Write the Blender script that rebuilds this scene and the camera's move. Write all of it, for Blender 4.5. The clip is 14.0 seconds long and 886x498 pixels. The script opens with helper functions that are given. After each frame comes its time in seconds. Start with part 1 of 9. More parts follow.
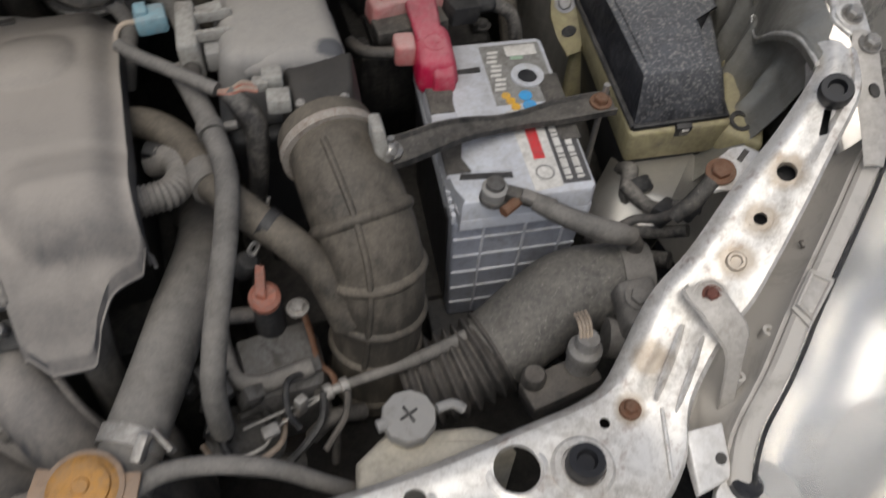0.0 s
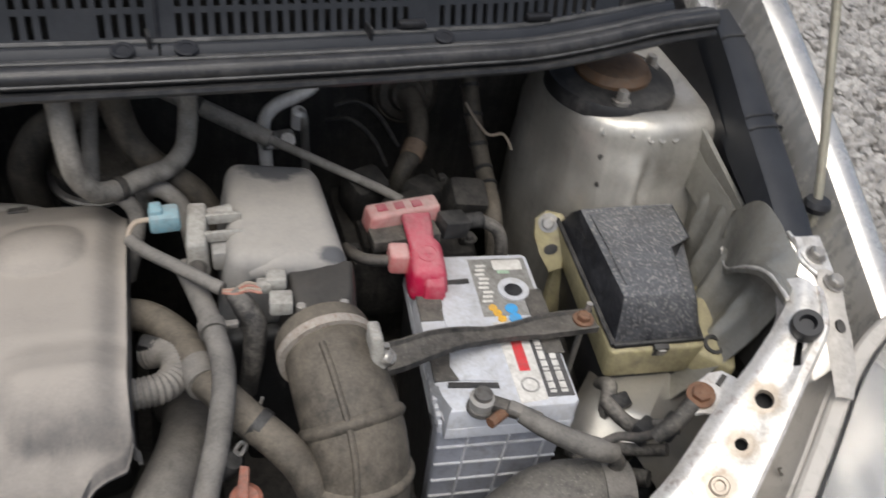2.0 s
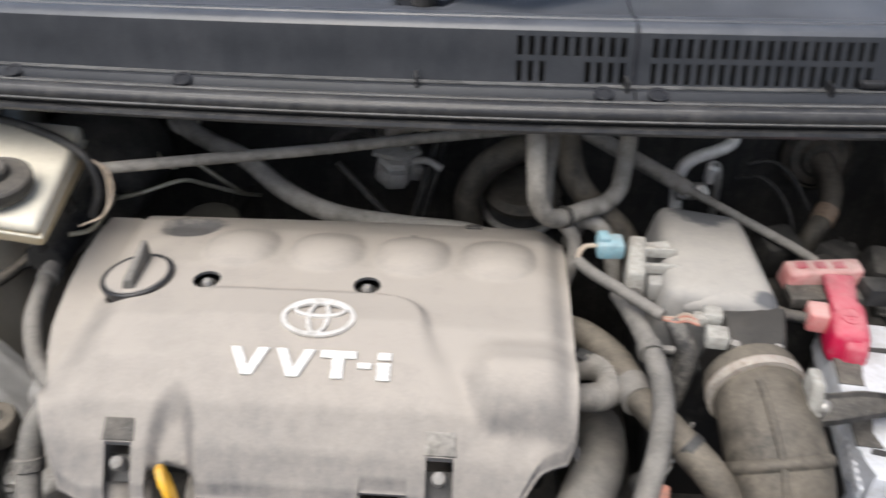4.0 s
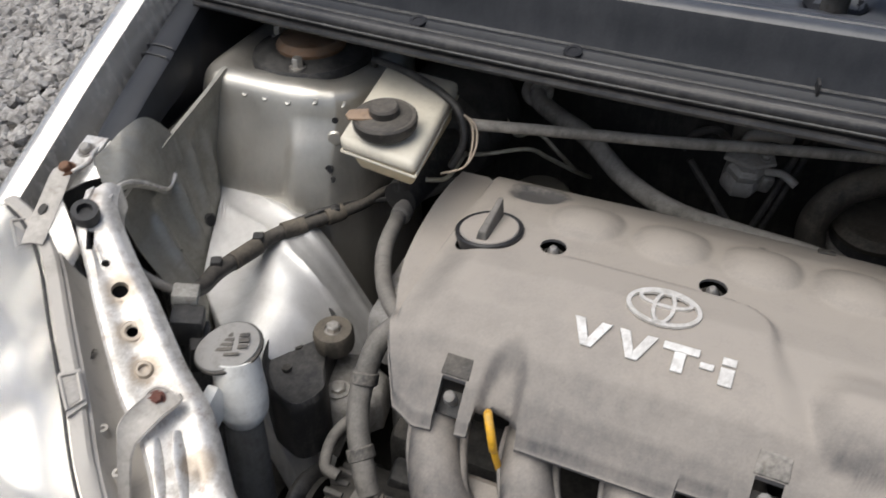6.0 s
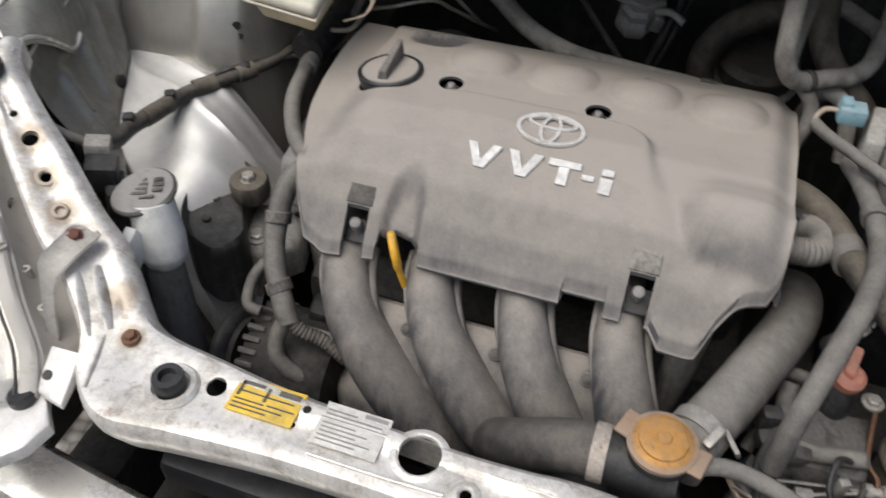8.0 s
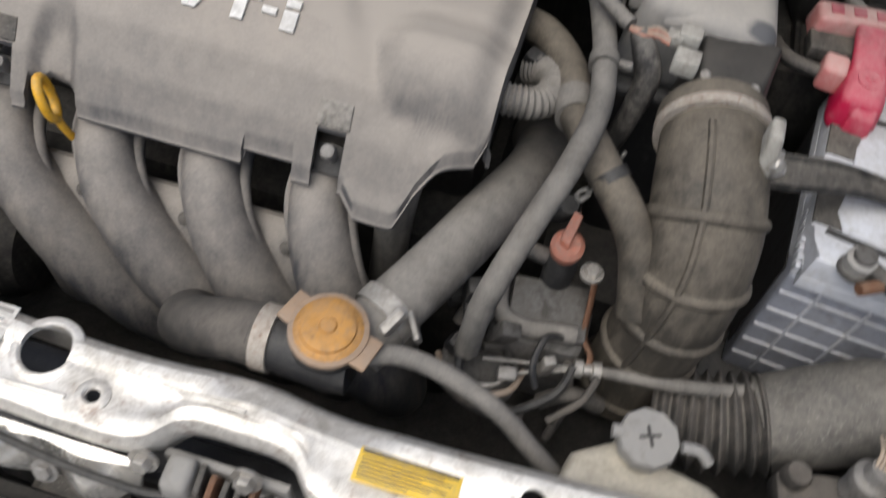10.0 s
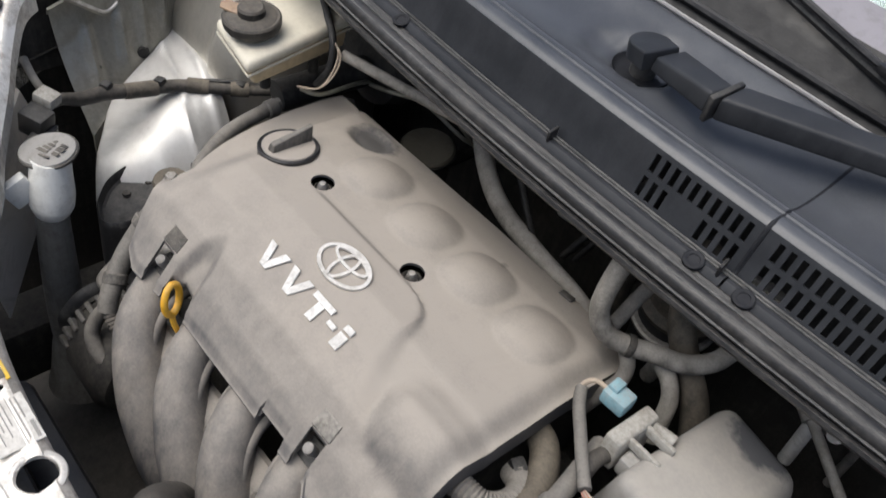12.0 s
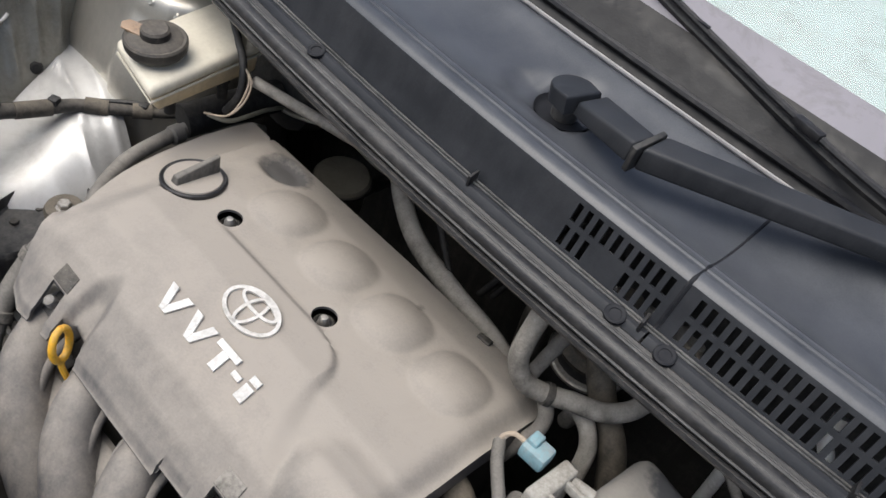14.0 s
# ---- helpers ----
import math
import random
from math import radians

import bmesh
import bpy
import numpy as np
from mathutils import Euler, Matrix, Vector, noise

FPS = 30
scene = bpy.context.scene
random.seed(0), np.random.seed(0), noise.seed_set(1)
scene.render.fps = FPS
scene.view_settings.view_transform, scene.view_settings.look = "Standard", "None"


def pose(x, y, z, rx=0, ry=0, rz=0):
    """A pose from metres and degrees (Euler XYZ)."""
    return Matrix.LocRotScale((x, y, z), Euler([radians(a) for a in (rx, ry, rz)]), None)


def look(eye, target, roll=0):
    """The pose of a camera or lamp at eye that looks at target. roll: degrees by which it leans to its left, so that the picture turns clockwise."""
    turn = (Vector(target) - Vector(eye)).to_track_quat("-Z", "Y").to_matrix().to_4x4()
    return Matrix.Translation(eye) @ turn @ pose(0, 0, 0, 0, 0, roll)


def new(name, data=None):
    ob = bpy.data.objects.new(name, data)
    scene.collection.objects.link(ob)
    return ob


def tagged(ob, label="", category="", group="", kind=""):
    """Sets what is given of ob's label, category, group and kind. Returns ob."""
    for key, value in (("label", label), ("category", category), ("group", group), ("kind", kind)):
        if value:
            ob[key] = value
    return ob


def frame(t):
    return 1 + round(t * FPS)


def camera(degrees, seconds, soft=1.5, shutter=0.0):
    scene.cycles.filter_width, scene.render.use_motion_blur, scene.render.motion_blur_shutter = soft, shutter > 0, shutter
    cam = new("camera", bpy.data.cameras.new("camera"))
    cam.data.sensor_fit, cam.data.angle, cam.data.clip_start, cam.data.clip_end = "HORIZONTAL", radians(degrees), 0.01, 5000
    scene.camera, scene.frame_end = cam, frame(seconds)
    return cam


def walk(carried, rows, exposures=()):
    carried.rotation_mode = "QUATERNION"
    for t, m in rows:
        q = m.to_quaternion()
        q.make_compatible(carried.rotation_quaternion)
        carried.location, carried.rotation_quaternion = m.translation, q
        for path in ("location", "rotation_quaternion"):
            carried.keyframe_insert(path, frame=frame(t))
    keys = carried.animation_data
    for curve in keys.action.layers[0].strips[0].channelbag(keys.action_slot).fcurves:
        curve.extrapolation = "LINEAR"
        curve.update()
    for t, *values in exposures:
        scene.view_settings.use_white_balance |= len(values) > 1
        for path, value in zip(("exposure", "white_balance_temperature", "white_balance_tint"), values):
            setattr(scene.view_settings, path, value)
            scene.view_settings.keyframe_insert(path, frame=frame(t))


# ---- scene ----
cam = camera(56.0, 14.0, shutter=0.6)
PATH = [
    (0, (0.176, -0.213, 1.344), (0.582, 0.883, -0.279), 4.3),
    (0.5, (0.17, -0.16, 1.346), (0.698, 0.904, -0.264), 7.5),
    (1, (0.156, -0.151, 1.355), (0.764, 0.969, -0.186), 9.0),
    (1.5, (0.156, -0.176, 1.359), (0.794, 1.081, -0.06), 9.7),
    (2, (0.144, -0.207, 1.366), (0.726, 1.189, 0.058), 9.3),
    (2.5, (0.125, -0.24, 1.365), (0.559, 1.251, 0.105), 7.5),
    (3, (0.092, -0.247, 1.366), (0.353, 1.296, 0.121), 5.0),
    (3.5, (0.055, -0.251, 1.366), (0.153, 1.327, 0.14), 2.8),
    (4, (0.019, -0.254, 1.367), (-0.088, 1.326, 0.145), 0.0),
    (4.2, (0.011, -0.255, 1.37), (-0.189, 1.316, 0.148), -0.9),
    (6.3, (-0.077, -0.302, 1.355), (-0.738, 1.116, 0.109), -0.1),
    (6.5, (-0.071, -0.311, 1.351), (-0.722, 1.09, 0.081), -0.0),
    (7, (-0.047, -0.337, 1.349), (-0.664, 1.032, 0.028), 0.2),
    (7.2, (-0.035, -0.347, 1.35), (-0.637, 1.01, 0.011), 0.3),
    (9.3, (0.064, -0.324, 1.29), (-0.202, 0.927, -0.247), 0.1),
    (9.5, (0.09, -0.288, 1.282), (-0.173, 0.919, -0.29), 1.1),
    (10, (0.137, -0.199, 1.293), (-0.048, 0.871, -0.386), 7.6),
    (10.5, (0.15, -0.12, 1.356), (-0.11, 0.924, -0.33), 11.0),
    (11, (0.216, -0.093, 1.393), (-0.042, 1.027, -0.244), 25.7),
    (11.3, (0.262, -0.11, 1.416), (-0.321, 1.006, -0.138), 23.7),
    (11.5, (0.298, -0.098, 1.445), (-0.536, 0.949, -0.04), 15.1),
    (12, (0.272, -0.086, 1.46), (-0.638, 0.995, 0.045), 13.3),
    (12.5, (0.261, -0.091, 1.471), (-0.596, 1.048, 0.068), 16.1),
    (13, (0.247, -0.063, 1.47), (-0.618, 1.107, 0.098), 15.5),
    (13.5, (0.24, -0.061, 1.465), (-0.58, 1.151, 0.101), 17.6),
    (14, (0.238, -0.058, 1.46), (-0.549, 1.18, 0.1), 19.3),
]
walk(cam, [(t, look(eye, target, roll)) for t, eye, target, roll in PATH],
     [(0, -0.5), (0.5, -0.53), (1, -0.2), (1.5, 0.0), (2, 0.1), (3, 0.65), (4, 0.66), (5.2, 0.35), (6.5, 0.03), (7.2, 0.02), (8.5, -0.08), (9.5, -0.1), (10.3, 0.1), (11, 0.4), (11.5, 0.52), (12, 0.2), (13, 0.24), (14, 0.3)])

# ---- daylight ----
world = bpy.data.worlds.new("overcast_sky")
scene.world = world
world.use_nodes = True
wn = world.node_tree
wn.nodes.clear()
sky = wn.nodes.new("ShaderNodeTexSky")
sky.sky_type = "NISHITA"
sky.sun_disc = False
sky.sun_elevation = radians(67)
sky.sun_rotation = radians(211)
sky.dust_density = 5.0
sky.air_density = 1.0
sky.ozone_density = 0.8
back = wn.nodes.new("ShaderNodeBackground")
back.inputs["Strength"].default_value = 0.115
wout = wn.nodes.new("ShaderNodeOutputWorld")
wn.links.new(sky.outputs[0], back.inputs["Color"])
wn.links.new(back.outputs[0], wout.inputs["Surface"])

sun_data = bpy.data.lights.new("sun", "SUN")
sun_data.energy = 2.2
sun_data.angle = radians(60)
sun_data.color = (0.985, 1.0, 0.975)
sun = new("sun", sun_data)
sun.matrix_world = look((-0.65, -0.85, 3.5), (0, 0.2, 0.8))


# ---- materials ----
def ramp_node(nt, fac, stops):
    r = nt.nodes.new("ShaderNodeValToRGB")
    while len(r.color_ramp.elements) < len(stops):
        r.color_ramp.elements.new(0.5)
    for e, (p, c) in zip(r.color_ramp.elements, stops):
        e.position = p
        e.color = (*c, 1) if len(c) == 3 else c
    nt.links.new(fac, r.inputs[0])
    return r


def noise_node(nt, vec, scale, detail=4.0, rough=0.6):
    n = nt.nodes.new("ShaderNodeTexNoise")
    n.inputs["Scale"].default_value = scale
    n.inputs["Detail"].default_value = detail
    n.inputs["Roughness"].default_value = rough
    nt.links.new(vec, n.inputs["Vector"])
    return n


def surface(name, base, dust=(0.30, 0.27, 0.235), amount=0.5, rough=0.6, metal=0.0, grain=260.0, patch=14.0, bump=0.15,
            top=0.35, dust_rough=0.9, coat=0.0, speck=0.0, speck_at=0.62, rust=0.0, grime=0.4, vary=1.0, runs=1.6):
    """A base under settled dust: two scales of noise, more dust on faces that look up, worn and smeared patches, fine bump."""
    grey = sum(dust) / 3
    dust = tuple((grey + (c - grey) * 0.75) * 0.72 for c in dust)
    m = bpy.data.materials.new(name)
    m.use_nodes = True
    nt = m.node_tree
    p = nt.nodes["Principled BSDF"]
    tc = nt.nodes.new("ShaderNodeTexCoord").outputs["Object"]
    big = noise_node(nt, tc, patch, 5, 0.62)
    fine = noise_node(nt, tc, grain, 3, 0.7)
    mid = noise_node(nt, tc, patch * 5, 4, 0.65)
    geo = nt.nodes.new("ShaderNodeNewGeometry")
    sep = nt.nodes.new("ShaderNodeSeparateXYZ")
    nt.links.new(geo.outputs["Normal"], sep.inputs[0])

    def math_node(op, a, b):
        n = nt.nodes.new("ShaderNodeMath")
        n.operation = op
        for i, v in enumerate((a, b)):
            if isinstance(v, (int, float)):
                n.inputs[i].default_value = v
            else:
                nt.links.new(v, n.inputs[i])
        return n.outputs[0]

    k = math_node("MULTIPLY", sep.outputs["Z"], top)
    k = math_node("ADD", k, amount - top * 0.5)
    squeeze = nt.nodes.new("ShaderNodeMapping")
    squeeze.inputs["Scale"].default_value = (1, 1, 0.10)
    nt.links.new(tc, squeeze.inputs[0])
    run = noise_node(nt, squeeze.outputs[0], 110, 3, 0.6)
    flank = math_node("SUBTRACT", 1.0, math_node("ABSOLUTE", sep.outputs["Z"], 0.0))
    k = math_node("ADD", k, math_node("MULTIPLY", math_node("SUBTRACT", big.outputs[0], 0.5), 1.7 * vary))
    k = math_node("ADD", k, math_node("MULTIPLY", math_node("SUBTRACT", mid.outputs[0], 0.5), 1.3 * vary))
    k = math_node("ADD", k, math_node("MULTIPLY", math_node("SUBTRACT", fine.outputs[0], 0.5), 1.0 * vary))
    k = math_node("ADD", k, math_node("MULTIPLY", math_node("MULTIPLY", math_node("SUBTRACT", run.outputs[0], 0.5), runs * vary), flank))
    k = math_node("MULTIPLY", k, 0.8)
    fac = ramp_node(nt, k, [(0.04, (0, 0, 0)), (0.96, (1, 1, 1))]).outputs[0]
    tint = nt.nodes.new("ShaderNodeMixRGB")
    tint.inputs[1].default_value = (*base, 1)
    tint.inputs[2].default_value = (*dust, 1)
    nt.links.new(fac, tint.inputs[0])
    colour = tint.outputs[0]
    if speck:
        sp = ramp_node(nt, noise_node(nt, tc, grain * 1.6, 2, 0.8).outputs[0], [(speck_at, (0, 0, 0)), (speck_at + 0.08, (1, 1, 1))]).outputs[0]
        sp = math_node("MULTIPLY", sp, math_node("MINIMUM", math_node("MULTIPLY", math_node("MAXIMUM", math_node("SUBTRACT", sep.outputs["Z"], 0.35), 0.0), 3.0), 1.0))
        mx = nt.nodes.new("ShaderNodeMixRGB")
        mx.inputs[2].default_value = (0.42, 0.4, 0.37, 1)
        nt.links.new(math_node("MULTIPLY", sp, speck), mx.inputs[0])
        nt.links.new(colour, mx.inputs[1])
        colour = mx.outputs[0]
    if rust:
        rs = ramp_node(nt, noise_node(nt, tc, patch * 3.3, 6, 0.75).outputs[0], [(0.56, (0, 0, 0)), (0.66, (1, 1, 1))]).outputs[0]
        mx = nt.nodes.new("ShaderNodeMixRGB")
        mx.inputs[2].default_value = (0.20, 0.085, 0.04, 1)
        nt.links.new(math_node("MULTIPLY", rs, rust), mx.inputs[0])
        nt.links.new(colour, mx.inputs[1])
        colour = mx.outputs[0]
    if grime:
        gn = noise_node(nt, tc, patch * 1.7, 7, 0.72)
        gn.inputs["Distortion"].default_value = 0.6
        gs = ramp_node(nt, gn.outputs[0], [(0.50, (0, 0, 0)), (0.66, (1, 1, 1))]).outputs[0]
        mx = nt.nodes.new("ShaderNodeMixRGB")
        mx.blend_type = "MULTIPLY"
        mx.inputs[2].default_value = (0.40, 0.38, 0.35, 1)
        nt.links.new(math_node("MULTIPLY", gs, grime), mx.inputs[0])
        nt.links.new(colour, mx.inputs[1])
        colour = mx.outputs[0]
    nt.links.new(colour, p.inputs["Base Color"])
    rr = nt.nodes.new("ShaderNodeMapRange")
    rr.inputs[3].default_value, rr.inputs[4].default_value = rough, dust_rough
    nt.links.new(fac, rr.inputs[0])
    nt.links.new(rr.outputs[0], p.inputs["Roughness"])
    if metal:
        mm = nt.nodes.new("ShaderNodeMapRange")
        mm.inputs[3].default_value, mm.inputs[4].default_value = metal, metal * 0.15
        nt.links.new(fac, mm.inputs[0])
        nt.links.new(mm.outputs[0], p.inputs["Metallic"])
    if coat:
        p.inputs["Coat Weight"].default_value = coat
        p.inputs["Coat Roughness"].default_value = 0.12
    b = nt.nodes.new("ShaderNodeBump")
    b.inputs["Strength"].default_value = bump
    b.inputs["Distance"].default_value = 0.0015
    nt.links.new(math_node("ADD", fine.outputs[0], mid.outputs[0]), b.inputs["Height"])
    nt.links.new(b.outputs[0], p.inputs["Normal"])
    return m


def toned_spots(m, spots, tone=(0.05, 0.052, 0.058), strength=0.8):
    """Spots of another tone, such as rubbed-off dust, at places of the world: (x, y, z, radius, stretch in x)."""
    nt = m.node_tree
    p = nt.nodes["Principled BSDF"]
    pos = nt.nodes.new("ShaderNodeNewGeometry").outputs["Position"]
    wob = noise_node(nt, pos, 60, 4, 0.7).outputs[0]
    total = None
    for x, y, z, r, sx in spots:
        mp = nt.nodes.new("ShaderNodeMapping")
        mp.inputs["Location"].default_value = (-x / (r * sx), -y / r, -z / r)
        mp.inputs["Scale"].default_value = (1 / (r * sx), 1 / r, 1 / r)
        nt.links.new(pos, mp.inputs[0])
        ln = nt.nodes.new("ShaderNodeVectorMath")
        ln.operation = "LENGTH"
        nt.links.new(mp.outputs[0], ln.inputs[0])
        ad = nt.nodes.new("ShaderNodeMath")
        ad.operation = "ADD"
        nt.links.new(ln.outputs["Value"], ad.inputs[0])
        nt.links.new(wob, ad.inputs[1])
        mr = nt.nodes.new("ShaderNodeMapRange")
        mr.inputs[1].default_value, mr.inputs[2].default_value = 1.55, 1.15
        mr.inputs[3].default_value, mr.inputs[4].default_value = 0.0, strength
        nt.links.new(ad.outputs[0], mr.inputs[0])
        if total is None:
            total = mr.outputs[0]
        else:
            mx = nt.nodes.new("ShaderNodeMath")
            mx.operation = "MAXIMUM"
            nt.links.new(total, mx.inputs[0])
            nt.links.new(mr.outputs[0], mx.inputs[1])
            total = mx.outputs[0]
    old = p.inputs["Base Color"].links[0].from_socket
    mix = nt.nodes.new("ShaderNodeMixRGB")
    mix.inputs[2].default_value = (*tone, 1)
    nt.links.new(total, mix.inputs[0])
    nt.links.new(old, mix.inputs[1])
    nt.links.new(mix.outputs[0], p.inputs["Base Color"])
    return m


M_cover = surface("dusty_cover_plastic", (0.088, 0.087, 0.090), (0.485, 0.425, 0.360), 0.50, 0.5, grain=420, patch=6, top=1.45, bump=0.14, grime=0.07, vary=0.45, runs=3.6)
# the first spot darkens the recess at the cover's rear left
toned_spots(M_cover, [(-0.277, 0.407, 0.872, 0.027, 1.3), (-0.053, 0.400, 0.885, 0.010, 1.3), (0.035, 0.290, 0.885, 0.005, 1.0), (0.048, 0.300, 0.885, 0.004, 1.0), (0.010, 0.272, 0.888, 0.004, 2.5)])
M_manifold = surface("dusty_manifold_plastic", (0.055, 0.057, 0.063), (0.47, 0.412, 0.35), 0.60, 0.5, grain=420, patch=7, top=0.75, bump=0.1, vary=0.6, grime=0.22, runs=3.0)
M_letter = surface("white_letter_plastic", (0.72, 0.71, 0.69), (0.5, 0.47, 0.43), 0.25, 0.4, patch=30)
M_badge = surface("dusty_silver_badge", (0.72, 0.70, 0.67), (0.55, 0.52, 0.47), 0.25, 0.35, metal=0.3, patch=40)
M_rubber = surface("dusty_rubber_hose", (0.03, 0.029, 0.028), (0.205, 0.175, 0.145), 0.5, 0.6, grain=500, patch=18, top=0.7, bump=0.2)
M_rubber_grey = surface("grey_dusty_hose", (0.07, 0.067, 0.062), (0.33, 0.30, 0.26), 0.64, 0.6, grain=500, patch=14, top=0.45, bump=0.15)
M_rubber_brown = surface("brown_dusty_rubber", (0.042, 0.037, 0.030), (0.275, 0.225, 0.162), 0.47, 0.6, grain=400, patch=12, top=0.5, bump=0.2)
M_black = surface("black_plastic", (0.016, 0.016, 0.017), (0.16, 0.15, 0.135), 0.22, 0.5, patch=20, top=0.45)
M_black_clean = surface("clean_black_plastic", (0.014, 0.014, 0.016), (0.09, 0.09, 0.09), 0.15, 0.42, patch=12, top=0.2, bump=0.08)
M_dark = surface("dark_grimy_metal", (0.02, 0.019, 0.018), (0.13, 0.115, 0.095), 0.33, 0.7, patch=25, top=0.5, metal=0.2)
M_cowl = surface("cowl_plastic", (0.034, 0.038, 0.047), (0.165, 0.176, 0.20), 0.36, 0.28, patch=5, grain=700, top=0.3, bump=0.05, dust_rough=0.5, grime=0.15, vary=0.6)
M_seal = surface("rubber_seal", (0.018, 0.018, 0.0195), (0.10, 0.094, 0.088), 0.28, 0.36, patch=20, grain=300, top=0.4, dust_rough=0.6)
M_silver = surface("champagne_silver_paint", (0.79, 0.765, 0.72), (0.48, 0.415, 0.335), 0.24, 0.40, metal=0.45, grain=900, patch=21, top=0.12, bump=0.07, coat=0.3, dust_rough=0.6, rust=0.45, grime=0.5, vary=1.25)
toned_spots(M_silver, [(sx * x, y, z, r, 1.0) for sx in (1, -1) for x, y, z, r in ((0.558, 0.097, 0.886, 0.017), (0.529, 0.073, 0.869, 0.016), (0.502, 0.051, 0.856, 0.016), (0.478, 0.035, 0.850, 0.013), (0.425, 0.012, 0.818, 0.016), (0.40, -0.016, 0.80, 0.013))],
      (0.33, 0.255, 0.175), 0.72)
M_wing = surface("inner_wing_silver_paint", (0.54, 0.52, 0.47), (0.38, 0.35, 0.305), 0.20, 0.40, metal=0.85, grain=800, patch=9, top=0.2, bump=0.05, coat=0.25, dust_rough=0.6, rust=0.06, grime=0.12, vary=0.55)
M_outer = surface("outer_silver_paint", (0.66, 0.64, 0.60), (0.6, 0.57, 0.52), 0.2, 0.25, metal=0.7, grain=1200, patch=4, top=0.1, bump=0.02, coat=0.8, dust_rough=0.4, vary=0.8)
M_bare = surface("bright_bare_metal", (0.60, 0.595, 0.58), (0.52, 0.50, 0.47), 0.22, 0.46, metal=0.6, grain=900, patch=9, top=0.1, bump=0.05, dust_rough=0.65, grime=0.3, vary=0.7, runs=2.4)
M_steel = surface("dull_steel", (0.48, 0.46, 0.43), (0.33, 0.30, 0.26), 0.35, 0.38, metal=0.85, patch=40)
M_alu = surface("cast_aluminium", (0.36, 0.35, 0.34), (0.24, 0.215, 0.18), 0.55, 0.5, metal=0.6, patch=30, bump=0.3)
M_rust = surface("rusty_bolt", (0.19, 0.085, 0.045), (0.32, 0.19, 0.11), 0.4, 0.7, metal=0.3, patch=120, grain=900, bump=0.5)
M_redrust = surface("red_rust_bolt", (0.15, 0.04, 0.028), (0.30, 0.14, 0.09), 0.4, 0.6, metal=0.3, patch=140, grain=900, bump=0.5)
M_cap = surface("orange_brass_cap", (0.55, 0.27, 0.05), (0.50, 0.29, 0.13), 0.4, 0.4, metal=0.35, patch=60, grain=500, rust=0.35)
M_caprim = surface("tan_dusty_metal", (0.36, 0.24, 0.15), (0.45, 0.33, 0.24), 0.5, 0.5, metal=0.3, patch=60)
M_yellow = surface("yellow_plastic", (0.78, 0.42, 0.03), (0.6, 0.4, 0.12), 0.2, 0.4, patch=60)
M_label_y = surface("yellow_label", (0.84, 0.54, 0.035), (0.6, 0.5, 0.2), 0.15, 0.45, patch=30, bump=0.02)
M_label_w = surface("white_label", (0.72, 0.70, 0.66), (0.55, 0.51, 0.45), 0.3, 0.5, patch=30, bump=0.02)
M_label_d = surface("dark_label", (0.055, 0.055, 0.058), (0.16, 0.15, 0.14), 0.35, 0.55, patch=60, speck=0.5)
M_ink = surface("label_ink", (0.10, 0.09, 0.07), (0.22, 0.2, 0.16), 0.3, 0.7, patch=60, bump=0.0)
M_ink_red = surface("red_ink", (0.62, 0.03, 0.04), (0.5, 0.15, 0.12), 0.15, 0.5, patch=60, bump=0.0)
M_blue = surface("blue_sticker", (0.03, 0.34, 0.72), (0.2, 0.4, 0.6), 0.15, 0.45, patch=60, bump=0.0)
M_batt = surface("battery_grey_plastic", (0.56, 0.58, 0.63), (0.55, 0.53, 0.50), 0.3, 0.42, patch=16, top=0.3, bump=0.06)
M_battside = surface("battery_side_plastic", (0.34, 0.36, 0.42), (0.34, 0.325, 0.30), 0.22, 0.42, patch=16, top=0.2, bump=0.06)
M_battdark = surface("dark_battery_side", (0.02, 0.02, 0.022), (0.10, 0.095, 0.085), 0.25, 0.5, patch=20)
M_red = surface("red_plastic", (0.44, 0.010, 0.055), (0.72, 0.26, 0.28), 0.34, 0.38, patch=18, top=0.8, bump=0.06, vary=0.8)
M_pink = surface("faded_red_plastic", (0.52, 0.17, 0.165), (0.78, 0.52, 0.47), 0.62, 0.5, patch=18, top=0.5, vary=0.7)
M_strap = surface("dusty_black_bracket", (0.03, 0.03, 0.03), (0.225, 0.197, 0.162), 0.5, 0.6, metal=0.3, patch=22, top=0.5, speck=0.3)
M_fuse = surface("speckled_black_plastic", (0.018, 0.019, 0.023), (0.165, 0.172, 0.19), 0.34, 0.30, patch=20, grain=210, top=1.15, speck=0.55, speck_at=0.54, bump=0.6, dust_rough=0.55, vary=0.7)
M_khaki = surface("aged_yellow_plastic", (0.43, 0.38, 0.215), (0.34, 0.29, 0.19), 0.4, 0.5, patch=16, top=0.2)
M_cream = surface("aged_cream_plastic", (0.66, 0.62, 0.52), (0.50, 0.42, 0.30), 0.22, 0.42, patch=11, top=0.1, bump=0.03, grime=0.12, vary=0.4)
M_washer = surface("clear_white_plastic", (0.80, 0.80, 0.77), (0.66, 0.63, 0.56), 0.25, 0.32, patch=16, top=0.2, vary=0.6)
M_greycap = surface("dusty_grey_cap", (0.25, 0.245, 0.235), (0.42, 0.395, 0.36), 0.55, 0.6, patch=40, top=0.3)
M_airbox = surface("dusty_grey_box", (0.15, 0.152, 0.158), (0.49, 0.45, 0.395), 0.76, 0.5, patch=6, top=0.7, bump=0.06, grime=0.15, vary=0.55)
